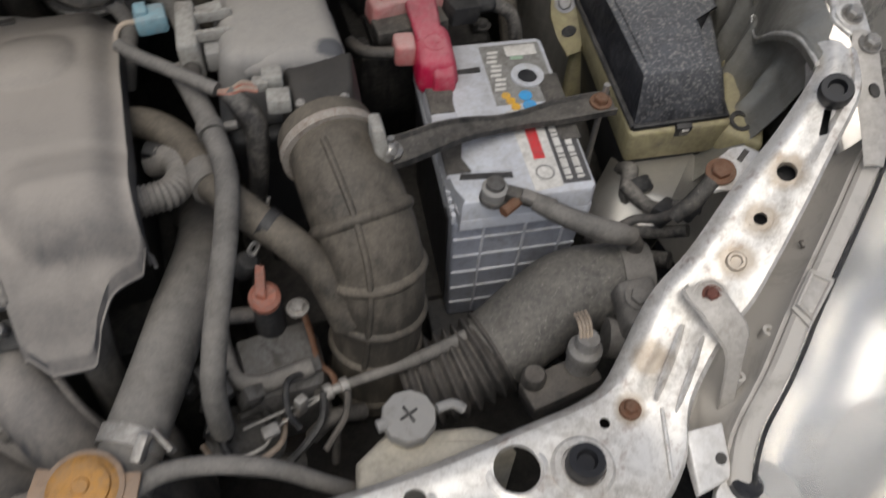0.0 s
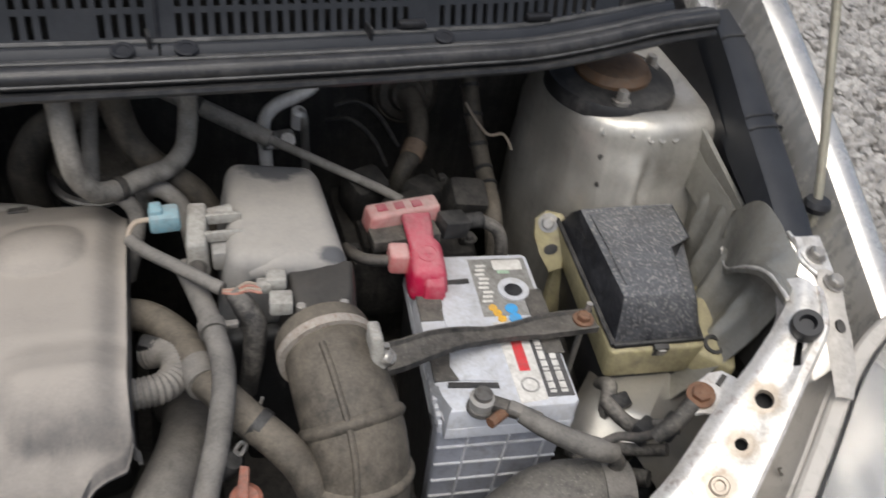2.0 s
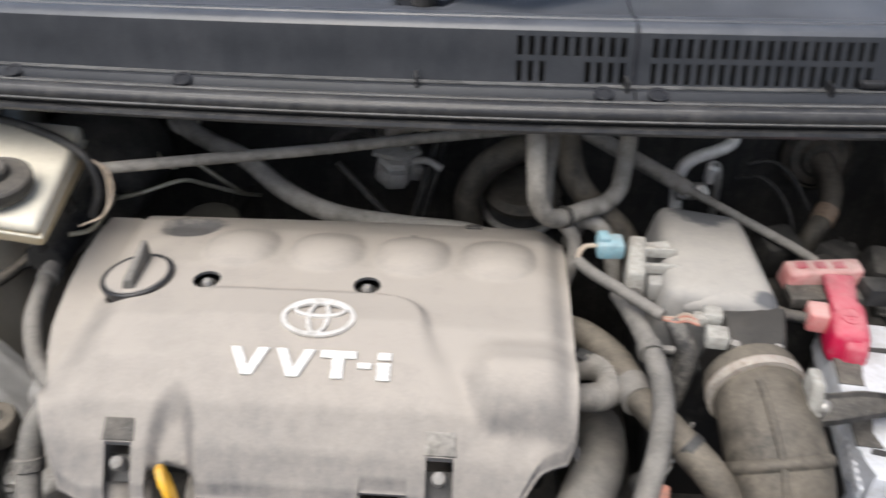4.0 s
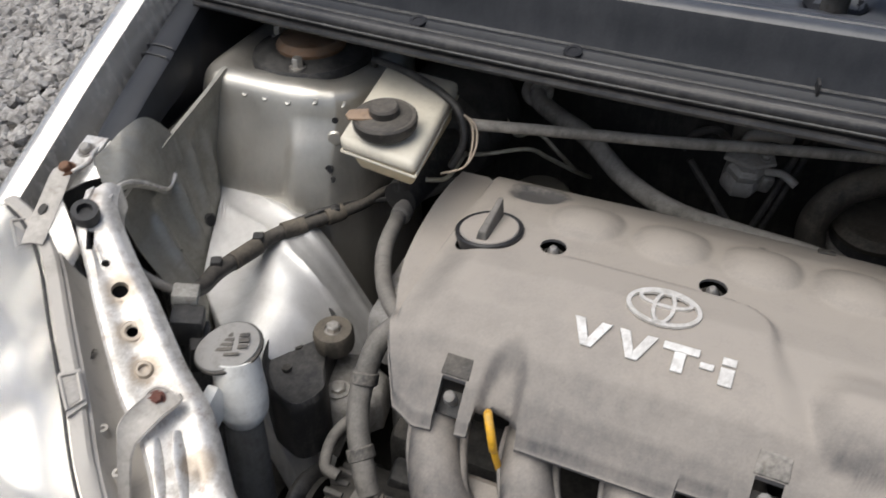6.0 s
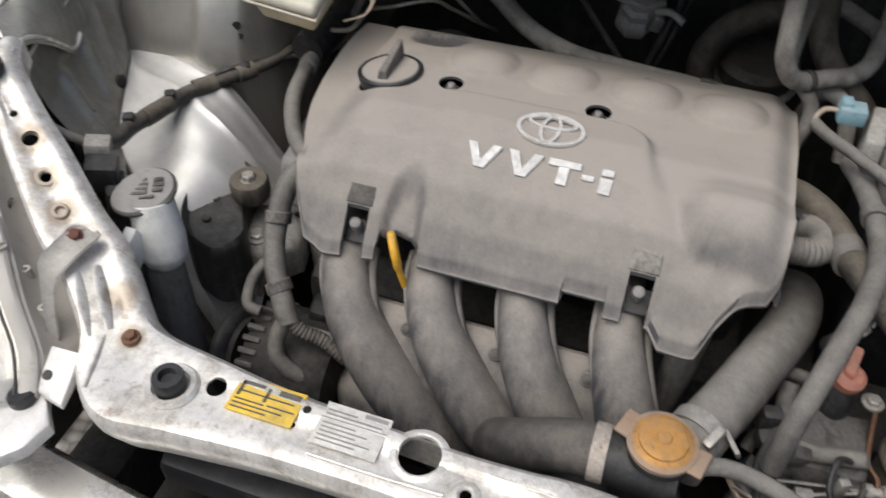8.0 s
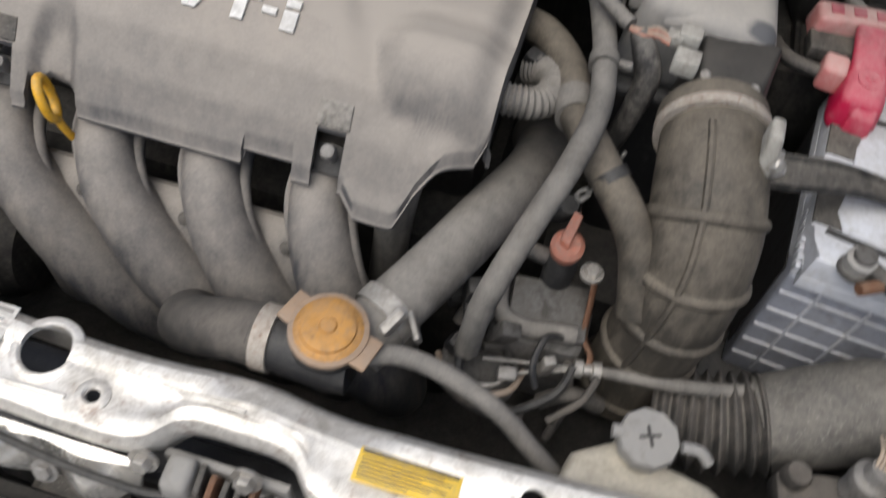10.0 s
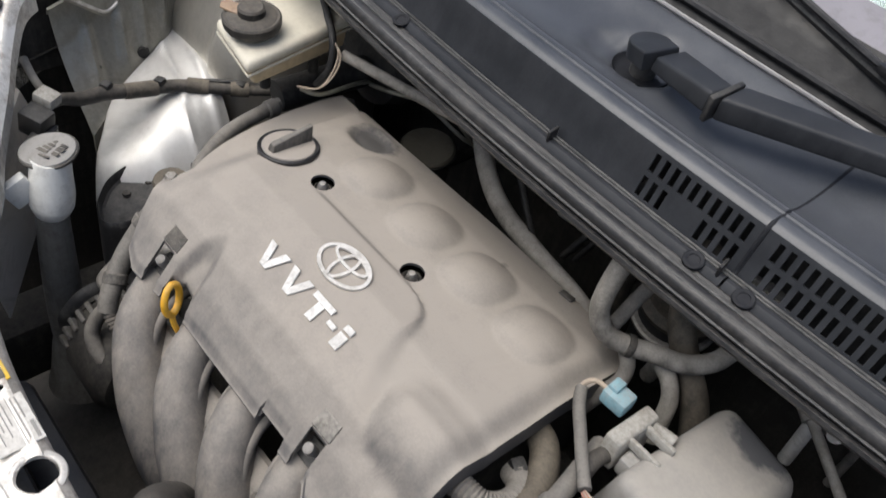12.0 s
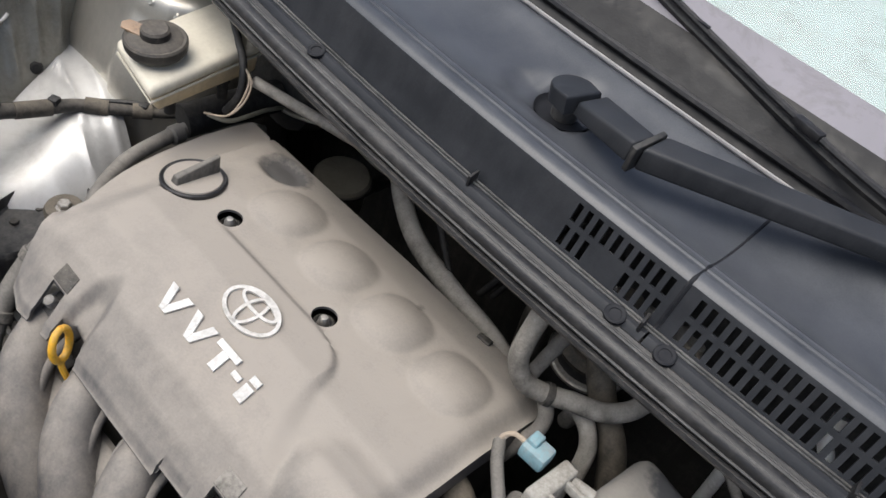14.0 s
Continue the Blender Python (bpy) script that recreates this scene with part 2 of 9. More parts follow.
toned_spots(M_airbox, [(0.228, 0.428, 0.893, 0.025, 1.35), (0.262, 0.296, 0.900, 0.010, 2.0)], (0.07, 0.073, 0.082), 0.9)
M_maf = surface("dark_brown_plastic", (0.028, 0.026, 0.023), (0.10, 0.088, 0.075), 0.3, 0.5, patch=20, top=0.4, bump=0.06)
M_tan = surface("tan_metal_band", (0.42, 0.32, 0.24), (0.45, 0.36, 0.28), 0.5, 0.45, metal=0.5, patch=60, rust=0.3)
M_wconn = surface("white_connector", (0.43, 0.42, 0.385), (0.34, 0.305, 0.26), 0.6, 0.5, patch=60)
M_bconn = surface("pale_blue_plastic", (0.20, 0.40, 0.47), (0.38, 0.44, 0.45), 0.55, 0.45, patch=50)
M_oconn = surface("dusty_salmon_plastic", (0.46, 0.15, 0.09), (0.45, 0.28, 0.22), 0.5, 0.5, patch=60)
M_wire = surface("tan_wire", (0.45, 0.36, 0.27), (0.4, 0.33, 0.27), 0.4, 0.5, patch=60)
M_tape = surface("dusty_tape_wrap", (0.035, 0.033, 0.032), (0.36, 0.325, 0.275), 0.5, 0.55, grain=300, patch=40, top=0.5, bump=0.4)
M_housing = surface("grey_lamp_housing", (0.47, 0.445, 0.405), (0.70, 0.64, 0.56), 0.5, 0.5, patch=14, top=0.2)
M_copper = surface("rusty_brown_disc", (0.22, 0.13, 0.075), (0.28, 0.2, 0.14), 0.4, 0.55, metal=0.4, patch=40)
M_insert = surface("grimy_shadow_metal", (0.034, 0.032, 0.030), (0.15, 0.135, 0.115), 0.35, 0.75, patch=14)


def plain(name, colour, rough=0.1, metal=0.0, trans=0.0):
    m = bpy.data.materials.new(name)
    m.use_nodes = True
    p = m.node_tree.nodes["Principled BSDF"]
    p.inputs["Base Color"].default_value = (*colour, 1)
    p.inputs["Roughness"].default_value = rough
    p.inputs["Metallic"].default_value = metal
    p.inputs["Transmission Weight"].default_value = trans
    return m


M_strapgrey = surface("pale_strap_paint", (0.52, 0.49, 0.45), (0.50, 0.45, 0.38), 0.35, 0.45, metal=0.2, patch=30)
M_white_ear = surface("white_silver_bracket", (0.82, 0.80, 0.77), (0.75, 0.70, 0.62), 0.25, 0.35, metal=0.2, patch=14, top=0.1)
M_edge_pale = surface("worn_highlight_edge", (0.03, 0.03, 0.03), (0.26, 0.255, 0.25), 0.35, 0.5, patch=12, grain=200, top=0.2, vary=0.8)
M_grille = surface("grille_plastic", (0.016, 0.017, 0.021), (0.065, 0.067, 0.074), 0.25, 0.45, patch=20, top=0.3, vary=0.8)
M_grille.node_tree.nodes["Principled BSDF"].inputs["Specular IOR Level"].default_value = 0.15
# also the black of the bonnet gutter and the wiper
M_vent = surface("vent_face_plastic", (0.018, 0.020, 0.024), (0.070, 0.074, 0.086), 0.30, 0.40, patch=8, grain=600, top=0.3, bump=0.05, dust_rough=0.6, grime=0.15, vary=0.6)
M_vent.node_tree.nodes["Principled BSDF"].inputs["Specular IOR Level"].default_value = 0.3
M_trough = surface("dusty_cowl_steel", (0.045, 0.042, 0.036), (0.22, 0.20, 0.165), 0.5, 0.7, patch=12, top=0.2)
M_clamp = surface("rusty_white_clamp", (0.46, 0.42, 0.37), (0.40, 0.31, 0.23), 0.35, 0.45, metal=0.3, patch=70, rust=0.8)
M_aludark = surface("oily_aluminium", (0.15, 0.145, 0.14), (0.13, 0.115, 0.095), 0.45, 0.5, metal=0.5, patch=40, bump=0.4, grime=0.8)
M_beige = surface("translucent_beige_tank", (0.55, 0.51, 0.42), (0.45, 0.40, 0.32), 0.45, 0.45, patch=14, top=0.1)
M_hosepale = surface("pale_dusty_hose", (0.12, 0.112, 0.10), (0.56, 0.51, 0.44), 0.75, 0.6, grain=500, patch=14, top=0.4, bump=0.15, grime=0.25)
M_rod = surface("dull_rod_metal", (0.46, 0.43, 0.34), (0.42, 0.37, 0.28), 0.35, 0.4, metal=0.6, patch=30)
# silver paint with the bay's dark reflection put into its base colour
M_gus = surface("shade_toned_silver", (0.33, 0.32, 0.285), (0.27, 0.25, 0.21), 0.30, 0.38, metal=0.7, patch=14, top=0.1, grime=0.35, vary=0.8)
M_trim = surface("pale_trim_strip", (0.36, 0.355, 0.355), (0.5, 0.47, 0.43), 0.4, 0.4, patch=20)
M_gutter = surface("wet_black_gutter", (0.007, 0.007, 0.008), (0.028, 0.028, 0.030), 0.25, 0.5, patch=20, top=0.2)
M_castalu = surface("pale_cast_aluminium", (0.40, 0.385, 0.36), (0.36, 0.32, 0.27), 0.5, 0.5, metal=0.35, patch=40, bump=0.25, grime=0.4, vary=0.9)
M_tower = surface("dusty_silver_tower", (0.56, 0.54, 0.49), (0.44, 0.405, 0.35), 0.36, 0.38, metal=0.7, grain=800, patch=10, top=0.2, bump=0.06, coat=0.25, dust_rough=0.6, rust=0.12, grime=0.4, vary=0.9)
M_amber = surface("amber_tank_plastic", (0.60, 0.49, 0.31), (0.42, 0.34, 0.23), 0.25, 0.4, patch=11, top=0.1, bump=0.03, grime=0.15, vary=0.5)
M_capblack = surface("dusty_black_cap_rubber", (0.028, 0.026, 0.024), (0.20, 0.17, 0.135), 0.42, 0.55, patch=24, top=0.7, bump=0.15)
M_pad = surface("dusty_felt_pad", (0.06, 0.058, 0.055), (0.44, 0.40, 0.345), 0.72, 0.85, grain=300, patch=40, top=0.8, bump=0.4)
M_glass = plain("windscreen_glass", (0.72, 0.8, 0.8), 0.02, 0, 1.0)
M_lens = plain("clear_lamp_lens", (0.98, 0.975, 0.95), 0.26, 0, 0.8)
M_chrome = plain("lamp_reflector_chrome", (0.92, 0.90, 0.87), 0.2, 1.0)


# ---- building helpers ----
def thing(name, label, category, at=(0, 0, 0), group="", kind=""):
    ob = new(name)
    ob.location = at
    ob.empty_display_size = 0.02
    return tagged(ob, label, category, group, kind)


def part(name, bm, material, parent=None, label="", sharp=38):
    """One mesh object, in world coordinates, under a thing or a part."""
    me = bpy.data.meshes.new(name)
    bmesh.ops.recalc_face_normals(bm, faces=bm.faces)
    bm.to_mesh(me)
    bm.free()
    me.polygons.foreach_set("use_smooth", [True] * len(me.polygons))
    me.set_sharp_from_angle(angle=radians(sharp))
    me.materials.append(material)
    ob = new(name, me)
    if parent is not None:
        ob.parent = parent
        off, up = Vector(), parent
        while up is not None:
            off += Vector(up.location)
            up = up.parent
        me.transform(Matrix.Translation(-off))
    if label:
        ob["label"] = label
    return ob


def spline(pts, n=8):
    pts = [Vector(p) for p in pts]
    if len(pts) == 2:
        return [pts[0].lerp(pts[1], i / n) for i in range(n + 1)], [i / n for i in range(n + 1)]
    out, par = [], []
    for i in range(len(pts) - 1):
        a, b, c, d = pts[max(i - 1, 0)], pts[i], pts[i + 1], pts[min(i + 2, len(pts) - 1)]
        for j in range(n):
            t = j / n
            out.append(0.5 * (2 * b + (c - a) * t + (2 * a - 5 * b + 4 * c - d) * t * t + (3 * b - a - 3 * c + d) * t ** 3))
            par.append(i + t)
    return out + [pts[-1]], par + [len(pts) - 1.0]


def tube(pts, r, seg=14, n=8, ribs=None, flat=1.0, bm=None):
    """A round hose along a smooth line; r is one radius or one for each point; ribs=(pitch, depth) for a bellows."""
    bm = bm or bmesh.new()
    line, par = spline(pts, n)
    rs = [r] * len(pts) if isinstance(r, (int, float)) else list(r)
    up, rings, run = None, [], 0.0
    for i, p in enumerate(line):
        d = (line[min(i + 1, len(line) - 1)] - line[max(i - 1, 0)]).normalized()
        if up is None:
            up = d.orthogonal().normalized()
        up = (up - d * up.dot(d)).normalized()
        side = d.cross(up)
        if i:
            run += (p - line[i - 1]).length
        k = par[i]
        j = min(int(k), len(rs) - 2)
        rad = rs[j] + (rs[j + 1] - rs[j]) * (k - j)
        if ribs:
            rad += ribs[1] * math.sin(2 * math.pi * run / ribs[0])
        rings.append([bm.verts.new(p + (up * math.cos(a) * flat + side * math.sin(a)) * rad)
                      for a in [2 * math.pi * q / seg for q in range(seg)]])
    for a, b in zip(rings, rings[1:]):
        for q in range(seg):
            bm.faces.new((a[q], a[(q + 1) % seg], b[(q + 1) % seg], b[q]))
    bm.faces.new(rings[0][::-1])
    bm.faces.new(rings[-1])
    return bm


def lathe(profile, at=(0, 0, 0), axis=(0, 0, 1), seg=32, bm=None, squash=1.0):
    """Turns (radius, height) pairs round an axis through at."""
    bm = bm or bmesh.new()
    m = Matrix.Translation(at) @ Vector((0, 0, 1)).rotation_difference(Vector(axis).normalized()).to_matrix().to_4x4()
    rings = []
    for r, h in profile:
        if r < 1e-6:
            rings.append([bm.verts.new(m @ Vector((0, 0, h)))])
        else:
            rings.append([bm.verts.new(m @ Vector((r * math.cos(2 * math.pi * q / seg), squash * r * math.sin(2 * math.pi * q / seg), h))) for q in range(seg)])
    for a, b in zip(rings, rings[1:]):
        for q in range(seg):
            w = (q + 1) % seg
            if len(a) == 1 and len(b) > 1:
                bm.faces.new((a[0], b[w], b[q]))
            elif len(b) == 1 and len(a) > 1:
                bm.faces.new((a[q], a[w], b[0]))
            elif len(a) > 1:
                bm.faces.new((a[q], a[w], b[w], b[q]))
    if len(rings[0]) > 1:
        bm.faces.new(rings[0][::-1])
    if len(rings[-1]) > 1:
        bm.faces.new(rings[-1])
    return bm


def block(size, at=(0, 0, 0), bevel=0.003, turn=(0, 0, 0), bm=None, segs=2):
    """A box with rounded edges."""
    b2 = bmesh.new()
    bmesh.ops.create_cube(b2, size=1.0)
    bmesh.ops.scale(b2, vec=size, verts=b2.verts)
    if bevel:
        bmesh.ops.bevel(b2, geom=b2.edges[:], offset=min(bevel, min(size) * 0.45), segments=segs, affect="EDGES", profile=0.5)
    bmesh.ops.transform(b2, matrix=pose(*at, *turn), verts=b2.verts)
    return merged(bm, b2)


def merged(bm, b2):
    if bm is None:
        return b2
    me = bpy.data.meshes.new("tmp")
    b2.to_mesh(me)
    b2.free()
    bm.from_mesh(me)
    bpy.data.meshes.remove(me)
    return bm


def hexa(corners, bevel=0.004, bm=None, segs=3):
    """A six-sided solid from four lower and four upper corners, with rounded edges."""
    b2 = bmesh.new()
    v = [b2.verts.new(c) for c in corners]
    for f in ((3, 2, 1, 0), (4, 5, 6, 7), (0, 1, 5, 4), (1, 2, 6, 5), (2, 3, 7, 6), (3, 0, 4, 7)):
        b2.faces.new([v[i] for i in f])
    if bevel:
        bmesh.ops.bevel(b2, geom=b2.edges[:], offset=bevel, segments=segs, affect="EDGES", profile=0.5)
    return merged(bm, b2)


def prism(poly, z0, z1, bevel=0.003, m=None, bm=None, segs=2):
    """A flat outline drawn up into a solid, with rounded edges."""
    b2 = bmesh.new()
    lo = [b2.verts.new((x, y, z0)) for x, y in poly]
    hi = [b2.verts.new((x, y, z1)) for x, y in poly]
    b2.faces.new(lo[::-1])
    top = b2.faces.new(hi)
    for i in range(len(poly)):
        j = (i + 1) % len(poly)
        b2.faces.new((lo[i], lo[j], hi[j], hi[i]))
    if bevel:
        bmesh.ops.bevel(b2, geom=[e for e in b2.edges if e in top.edges[:]], offset=bevel, segments=segs, affect="EDGES", profile=0.5)
    if m is not None:
        bmesh.ops.transform(b2, matrix=m, verts=b2.verts)
    return merged(bm, b2)


def sheet(rows, bm=None, closed=False):
    """A skin over rows of points."""
    bm = bm or bmesh.new()
    v = [[bm.verts.new(p) for p in row] for row in rows]
    for a, b in zip(v, v[1:]):
        for i in range(len(a) - (0 if closed else 1)):
            j = (i + 1) % len(a)
            bm.faces.new((a[i], a[j], b[j], b[i]))
    return bm


def thick(ob, t, offset=-1.0, cutter=None):
    """Gives a skin its thickness, and cuts openings through it."""
    s = ob.modifiers.new("s", "SOLIDIFY")
    s.thickness, s.offset = t, offset
    tool = None
    if cutter is not None:
        bpy.context.view_layer.update()
        solid = bpy.data.meshes.new_from_object(ob.evaluated_get(bpy.context.evaluated_depsgraph_get()))
        ob.modifiers.clear()
        b3 = bmesh.new()
        b3.from_mesh(solid)
        bmesh.ops.recalc_face_normals(b3, faces=b3.faces)
        b3.to_mesh(solid)
        b3.free()
        keep = ob.data.materials[0]
        solid.materials.clear()
        solid.materials.append(keep)
        ob.data = solid
        me = bpy.data.meshes.new("tool")
        bmesh.ops.recalc_face_normals(cutter, faces=cutter.faces)
        cutter.to_mesh(me)
        cutter.free()
        tool = new("tool", me)
        bpy.context.view_layer.update()
        tool.matrix_world = Matrix()
        b = ob.modifiers.new("b", "BOOLEAN")
        b.operation, b.object, b.solver = "DIFFERENCE", tool, "EXACT"
        b.use_self = True
    bpy.context.view_layer.update()
    dg = bpy.context.evaluated_depsgraph_get()
    me = bpy.data.meshes.new_from_object(ob.evaluated_get(dg))
    mat = ob.data.materials[0]
    ob.modifiers.clear()
    ob.data = me
    me.materials.clear()
    me.materials.append(mat)
    me.polygons.foreach_set("use_smooth", [True] * len(me.polygons))
    me.set_sharp_from_angle(angle=radians(38))
    if tool:
        bpy.data.objects.remove(tool)
    return ob


def hexagon(r, h, at, axis=(0, 0, 1), bm=None):
    """A hexagon nut or bolt head with a washer under it."""
    bm = lathe([(0, 0), (r * 1.5, 0), (r * 1.5, h * 0.25), (r * 0.98, h * 0.25)], at, axis, 20, bm)
    return lathe([(r, h * 0.2), (r, h * 0.85), (r * 0.8, h), (0, h)], at, axis, 6, bm)


def text_mesh(body, size, m, depth=0.0006, spacing=1.0):
    cu = bpy.data.curves.new("writing", "FONT")
    cu.body, cu.size, cu.extrude, cu.align_x, cu.align_y = body, size, depth, "CENTER", "CENTER"
    cu.space_character = spacing
    ob = new("writing", cu)
    bpy.context.view_layer.update()
    me = bpy.data.meshes.new_from_object(ob.evaluated_get(bpy.context.evaluated_depsgraph_get()))
    bm = bmesh.new()
    bm.from_mesh(me)
    bmesh.ops.transform(bm, matrix=m, verts=bm.verts)
    bpy.data.objects.remove(ob)
    bpy.data.meshes.remove(me)
    return bm


def step(a, b, x):
    t = min(max((x - a) / (b - a), 0.0), 1.0)
    return t * t * (3 - 2 * t)


def table(x, pairs):
    return float(np.interp(x, [p[0] for p in pairs], [p[1] for p in pairs]))


# ---- ground ----
def ground_sheet():
    rows = []
    for y in [-400, -60, -12] + [-4 + 0.25 * i for i in range(33)] + [12, 60, 400]:
        rows.append([(x, y, 0.012 * noise.noise((x * 1.3, y * 1.3, 0)) if abs(x) < 5 and abs(y) < 5 else 0.0)
                     for x in [-400, -60, -12] + [-4 + 0.25 * i for i in range(33)] + [12, 60, 400]])
    return sheet(rows)


M_gravel = surface("gravel_bed", (0.22, 0.205, 0.19), (0.52, 0.485, 0.44), 0.5, 0.9, grain=90, patch=22, bump=1.0, top=0.1)
bed = M_gravel.node_tree
pebble = bed.nodes.new("ShaderNodeTexVoronoi")
pebble.inputs["Scale"].default_value = 38
bed.links.new(bed.nodes.new("ShaderNodeTexCoord").outputs["Object"], pebble.inputs["Vector"])
tone = ramp_node(bed, pebble.outputs["Color"], [(0.1, (0.42, 0.41, 0.39)), (0.5, (0.75, 0.73, 0.70)), (0.9, (1.0, 0.98, 0.95))]).outputs[0]
# shade between the pebbles, painted into the bed's colour
gap_shade = ramp_node(bed, pebble.outputs["Distance"], [(0.25, (1, 1, 1)), (0.75, (0.25, 0.24, 0.23))]).outputs[0]
coat_in = bed.nodes["Principled BSDF"].inputs["Base Color"]
colour = coat_in.links[0].from_socket
for layer in (tone, gap_shade):
    mul = bed.nodes.new("ShaderNodeMixRGB")
    mul.blend_type = "MULTIPLY"
    mul.inputs[0].default_value = 1.0
    bed.links.new(colour, mul.inputs[1])
    bed.links.new(layer, mul.inputs[2])
    colour = mul.outputs[0]
bed.links.new(colour, coat_in)
M_stone = surface("gravel_stones", (0.16, 0.15, 0.14), (0.78, 0.74, 0.68), 0.5, 0.85, grain=60, patch=9, bump=0.4, top=0.2)
ground = tagged(part("ground", ground_sheet(), M_gravel), "grey gravel yard of small pale stones", "ground", kind="structure")


def stones(x0, x1, y0, y1, count):
    rnd = random.Random(5)
    verts, faces = [], []
    ico = bmesh.new()
    bmesh.ops.create_icosphere(ico, subdivisions=1, radius=1.0)
    shape = [v.co.copy() for v in ico.verts]
    tri = [[v.index for v in f.verts] for f in ico.faces]
    ico.free()
    for _ in range(count):
        x, y = rnd.uniform(x0 - 0.7, x1 + 0.9), rnd.uniform(y0 - 0.9, y1 + 0.9)
        away = math.hypot(max(0.0, x0 - x, x - x1), max(0.0, y0 - y, y - y1))
        if rnd.random() > max(0.0, 1 - away / 0.9) ** 1.5:
            continue
        r = rnd.choice((0.009, 0.012, 0.015, 0.019, 0.024, 0.030))
        m = pose(x, y, r * 0.35 + 0.012 * noise.noise((x * 1.3, y * 1.3, 0)), rnd.uniform(0, 360), rnd.uniform(0, 40), rnd.uniform(0, 360))
        sx, sy, sz = r * rnd.uniform(0.8, 1.3), r * rnd.uniform(0.8, 1.2), r * rnd.uniform(0.55, 0.9)
        base = len(verts)
        for c in shape:
            k = 1 + 0.22 * rnd.uniform(-1, 1)
            verts.append(m @ Vector((c.x * sx * k, c.y * sy * k, c.z * sz * k)))
        faces += [[base + i for i in t] for t in tri]
    me = bpy.data.meshes.new("gravel")
    me.from_pydata(verts, [], faces)
    me.materials.append(M_stone)
    return new("gravel", me)


for side in (1, -1):
    a, b = (1.75, 3.7) if side > 0 else (-3.7, -1.75)
    tagged(stones(a, b, 0.9, 3.6, 36000), "loose grey and beige gravel stones on the yard", "gravel", kind="stuff")

# ---- car body ----
car = thing("car", "champagne silver car with its bonnet open over a dusty engine bay", "car", (0, 0.4, 0))

# slam panel and its two rising arms: inner edge, outer edge
HALF = [((0.0, -0.012, 0.800), (0.0, -0.054, 0.797)), ((0.035, -0.016, 0.800), (0.035, -0.057, 0.797)), ((0.055, -0.018, 0.800), (0.058, -0.076, 0.797)),
        ((0.10, -0.020, 0.801), (0.10, -0.079, 0.797)), ((0.16, -0.018, 0.801), (0.16, -0.077, 0.797)), ((0.25, -0.013, 0.801), (0.25, -0.079, 0.797)),
        ((0.32, -0.004, 0.801), (0.33, -0.086, 0.798)), ((0.365, 0.002, 0.801), (0.385, -0.090, 0.798)), ((0.392, 0.010, 0.803), (0.424, -0.062, 0.800)),
        ((0.413, 0.027, 0.815), (0.443, -0.027, 0.812)), ((0.443, 0.052, 0.834), (0.478, 0.006, 0.836)), ((0.480, 0.071, 0.853), (0.506, 0.022, 0.850)),
        ((0.529, 0.104, 0.881), (0.556, 0.064, 0.880)), ((0.569, 0.128, 0.903), (0.592, 0.097, 0.904)), ((0.607, 0.156, 0.926), (0.624, 0.127, 0.925)),
        ((0.620, 0.178, 0.934), (0.638, 0.158, 0.933))]


def slam_panel():
    stations = [(tuple((-p[0], p[1], p[2])), tuple((-q[0], q[1], q[2]))) for p, q in HALF[:0:-1]] + HALF
    ins, _ = spline([s[0] for s in stations], 5)
    outs, _ = spline([s[1] for s in stations], 5)
    rows = []
    for a, b in zip(ins, outs):
        d = (b - a)
        w = d.length
        d = d / w
        mid = 0.0012 * math.sin(a.x * 40)
        depth_in = 0.045 if abs(a.x) < 0.4 else 0.03
        depth_out = 0.05 if abs(a.x) < 0.44 else 0.035
        lean = 0.003 * step(0.40, 0.46, abs(a.x)) + 0.002
        prof = [(-lean, -depth_in), (-lean * 0.9, -0.014), (0.003 - lean * 0.4, -0.006), (0.008, 0.0), (0.012, 0.0005), (0.016, 0.0003), (0.020, 0.0), (max(0.022, w * 0.33), -0.0018), (max(0.024, w * 0.5), -0.002 + mid), (w * 0.68, -0.0018),
                (w - 0.012, 0.0), (w - 0.004, -0.002), (w, -0.009), (w - 0.002, -depth_out * 0.5), (w - 0.012, -depth_out)]
        crisp = step(0.41, 0.46, abs(a.x))
        sharp = {1: (-lean * 0.9, -0.007), 2: (0.0006, -0.0024), 3: (0.0032, 0.0), 4: (0.0075, 0.0013), 5: (0.0115, 0.0011), 6: (0.0155, -0.0006), 10: (w - 0.0085, 0.0010), 11: (w - 0.0028, -0.0004), 12: (w, -0.005)}
        for n, (u, h) in sharp.items():
            prof[n] = (prof[n][0] + (u - prof[n][0]) * crisp, prof[n][1] + (h - prof[n][1]) * crisp)
        dip = 0.0065 * step(-0.040, 0.005, a.x) * step(0.105, 0.060, a.x)
        rows.append([a + d * u + Vector((0, 0, h - dip * step(0.020, 0.010, u))) for u, h in prof])
    return sheet(rows)


def hole(bm, r, at, axis=(0, 0, 1), length=0.05, seg=24, squash=1.0):
    return lathe([(r, -length / 2), (r, length / 2)], at, axis, seg, bm, squash)


ARM = Vector((-0.382, -0.27, 1)).normalized()
cut = bmesh.new()
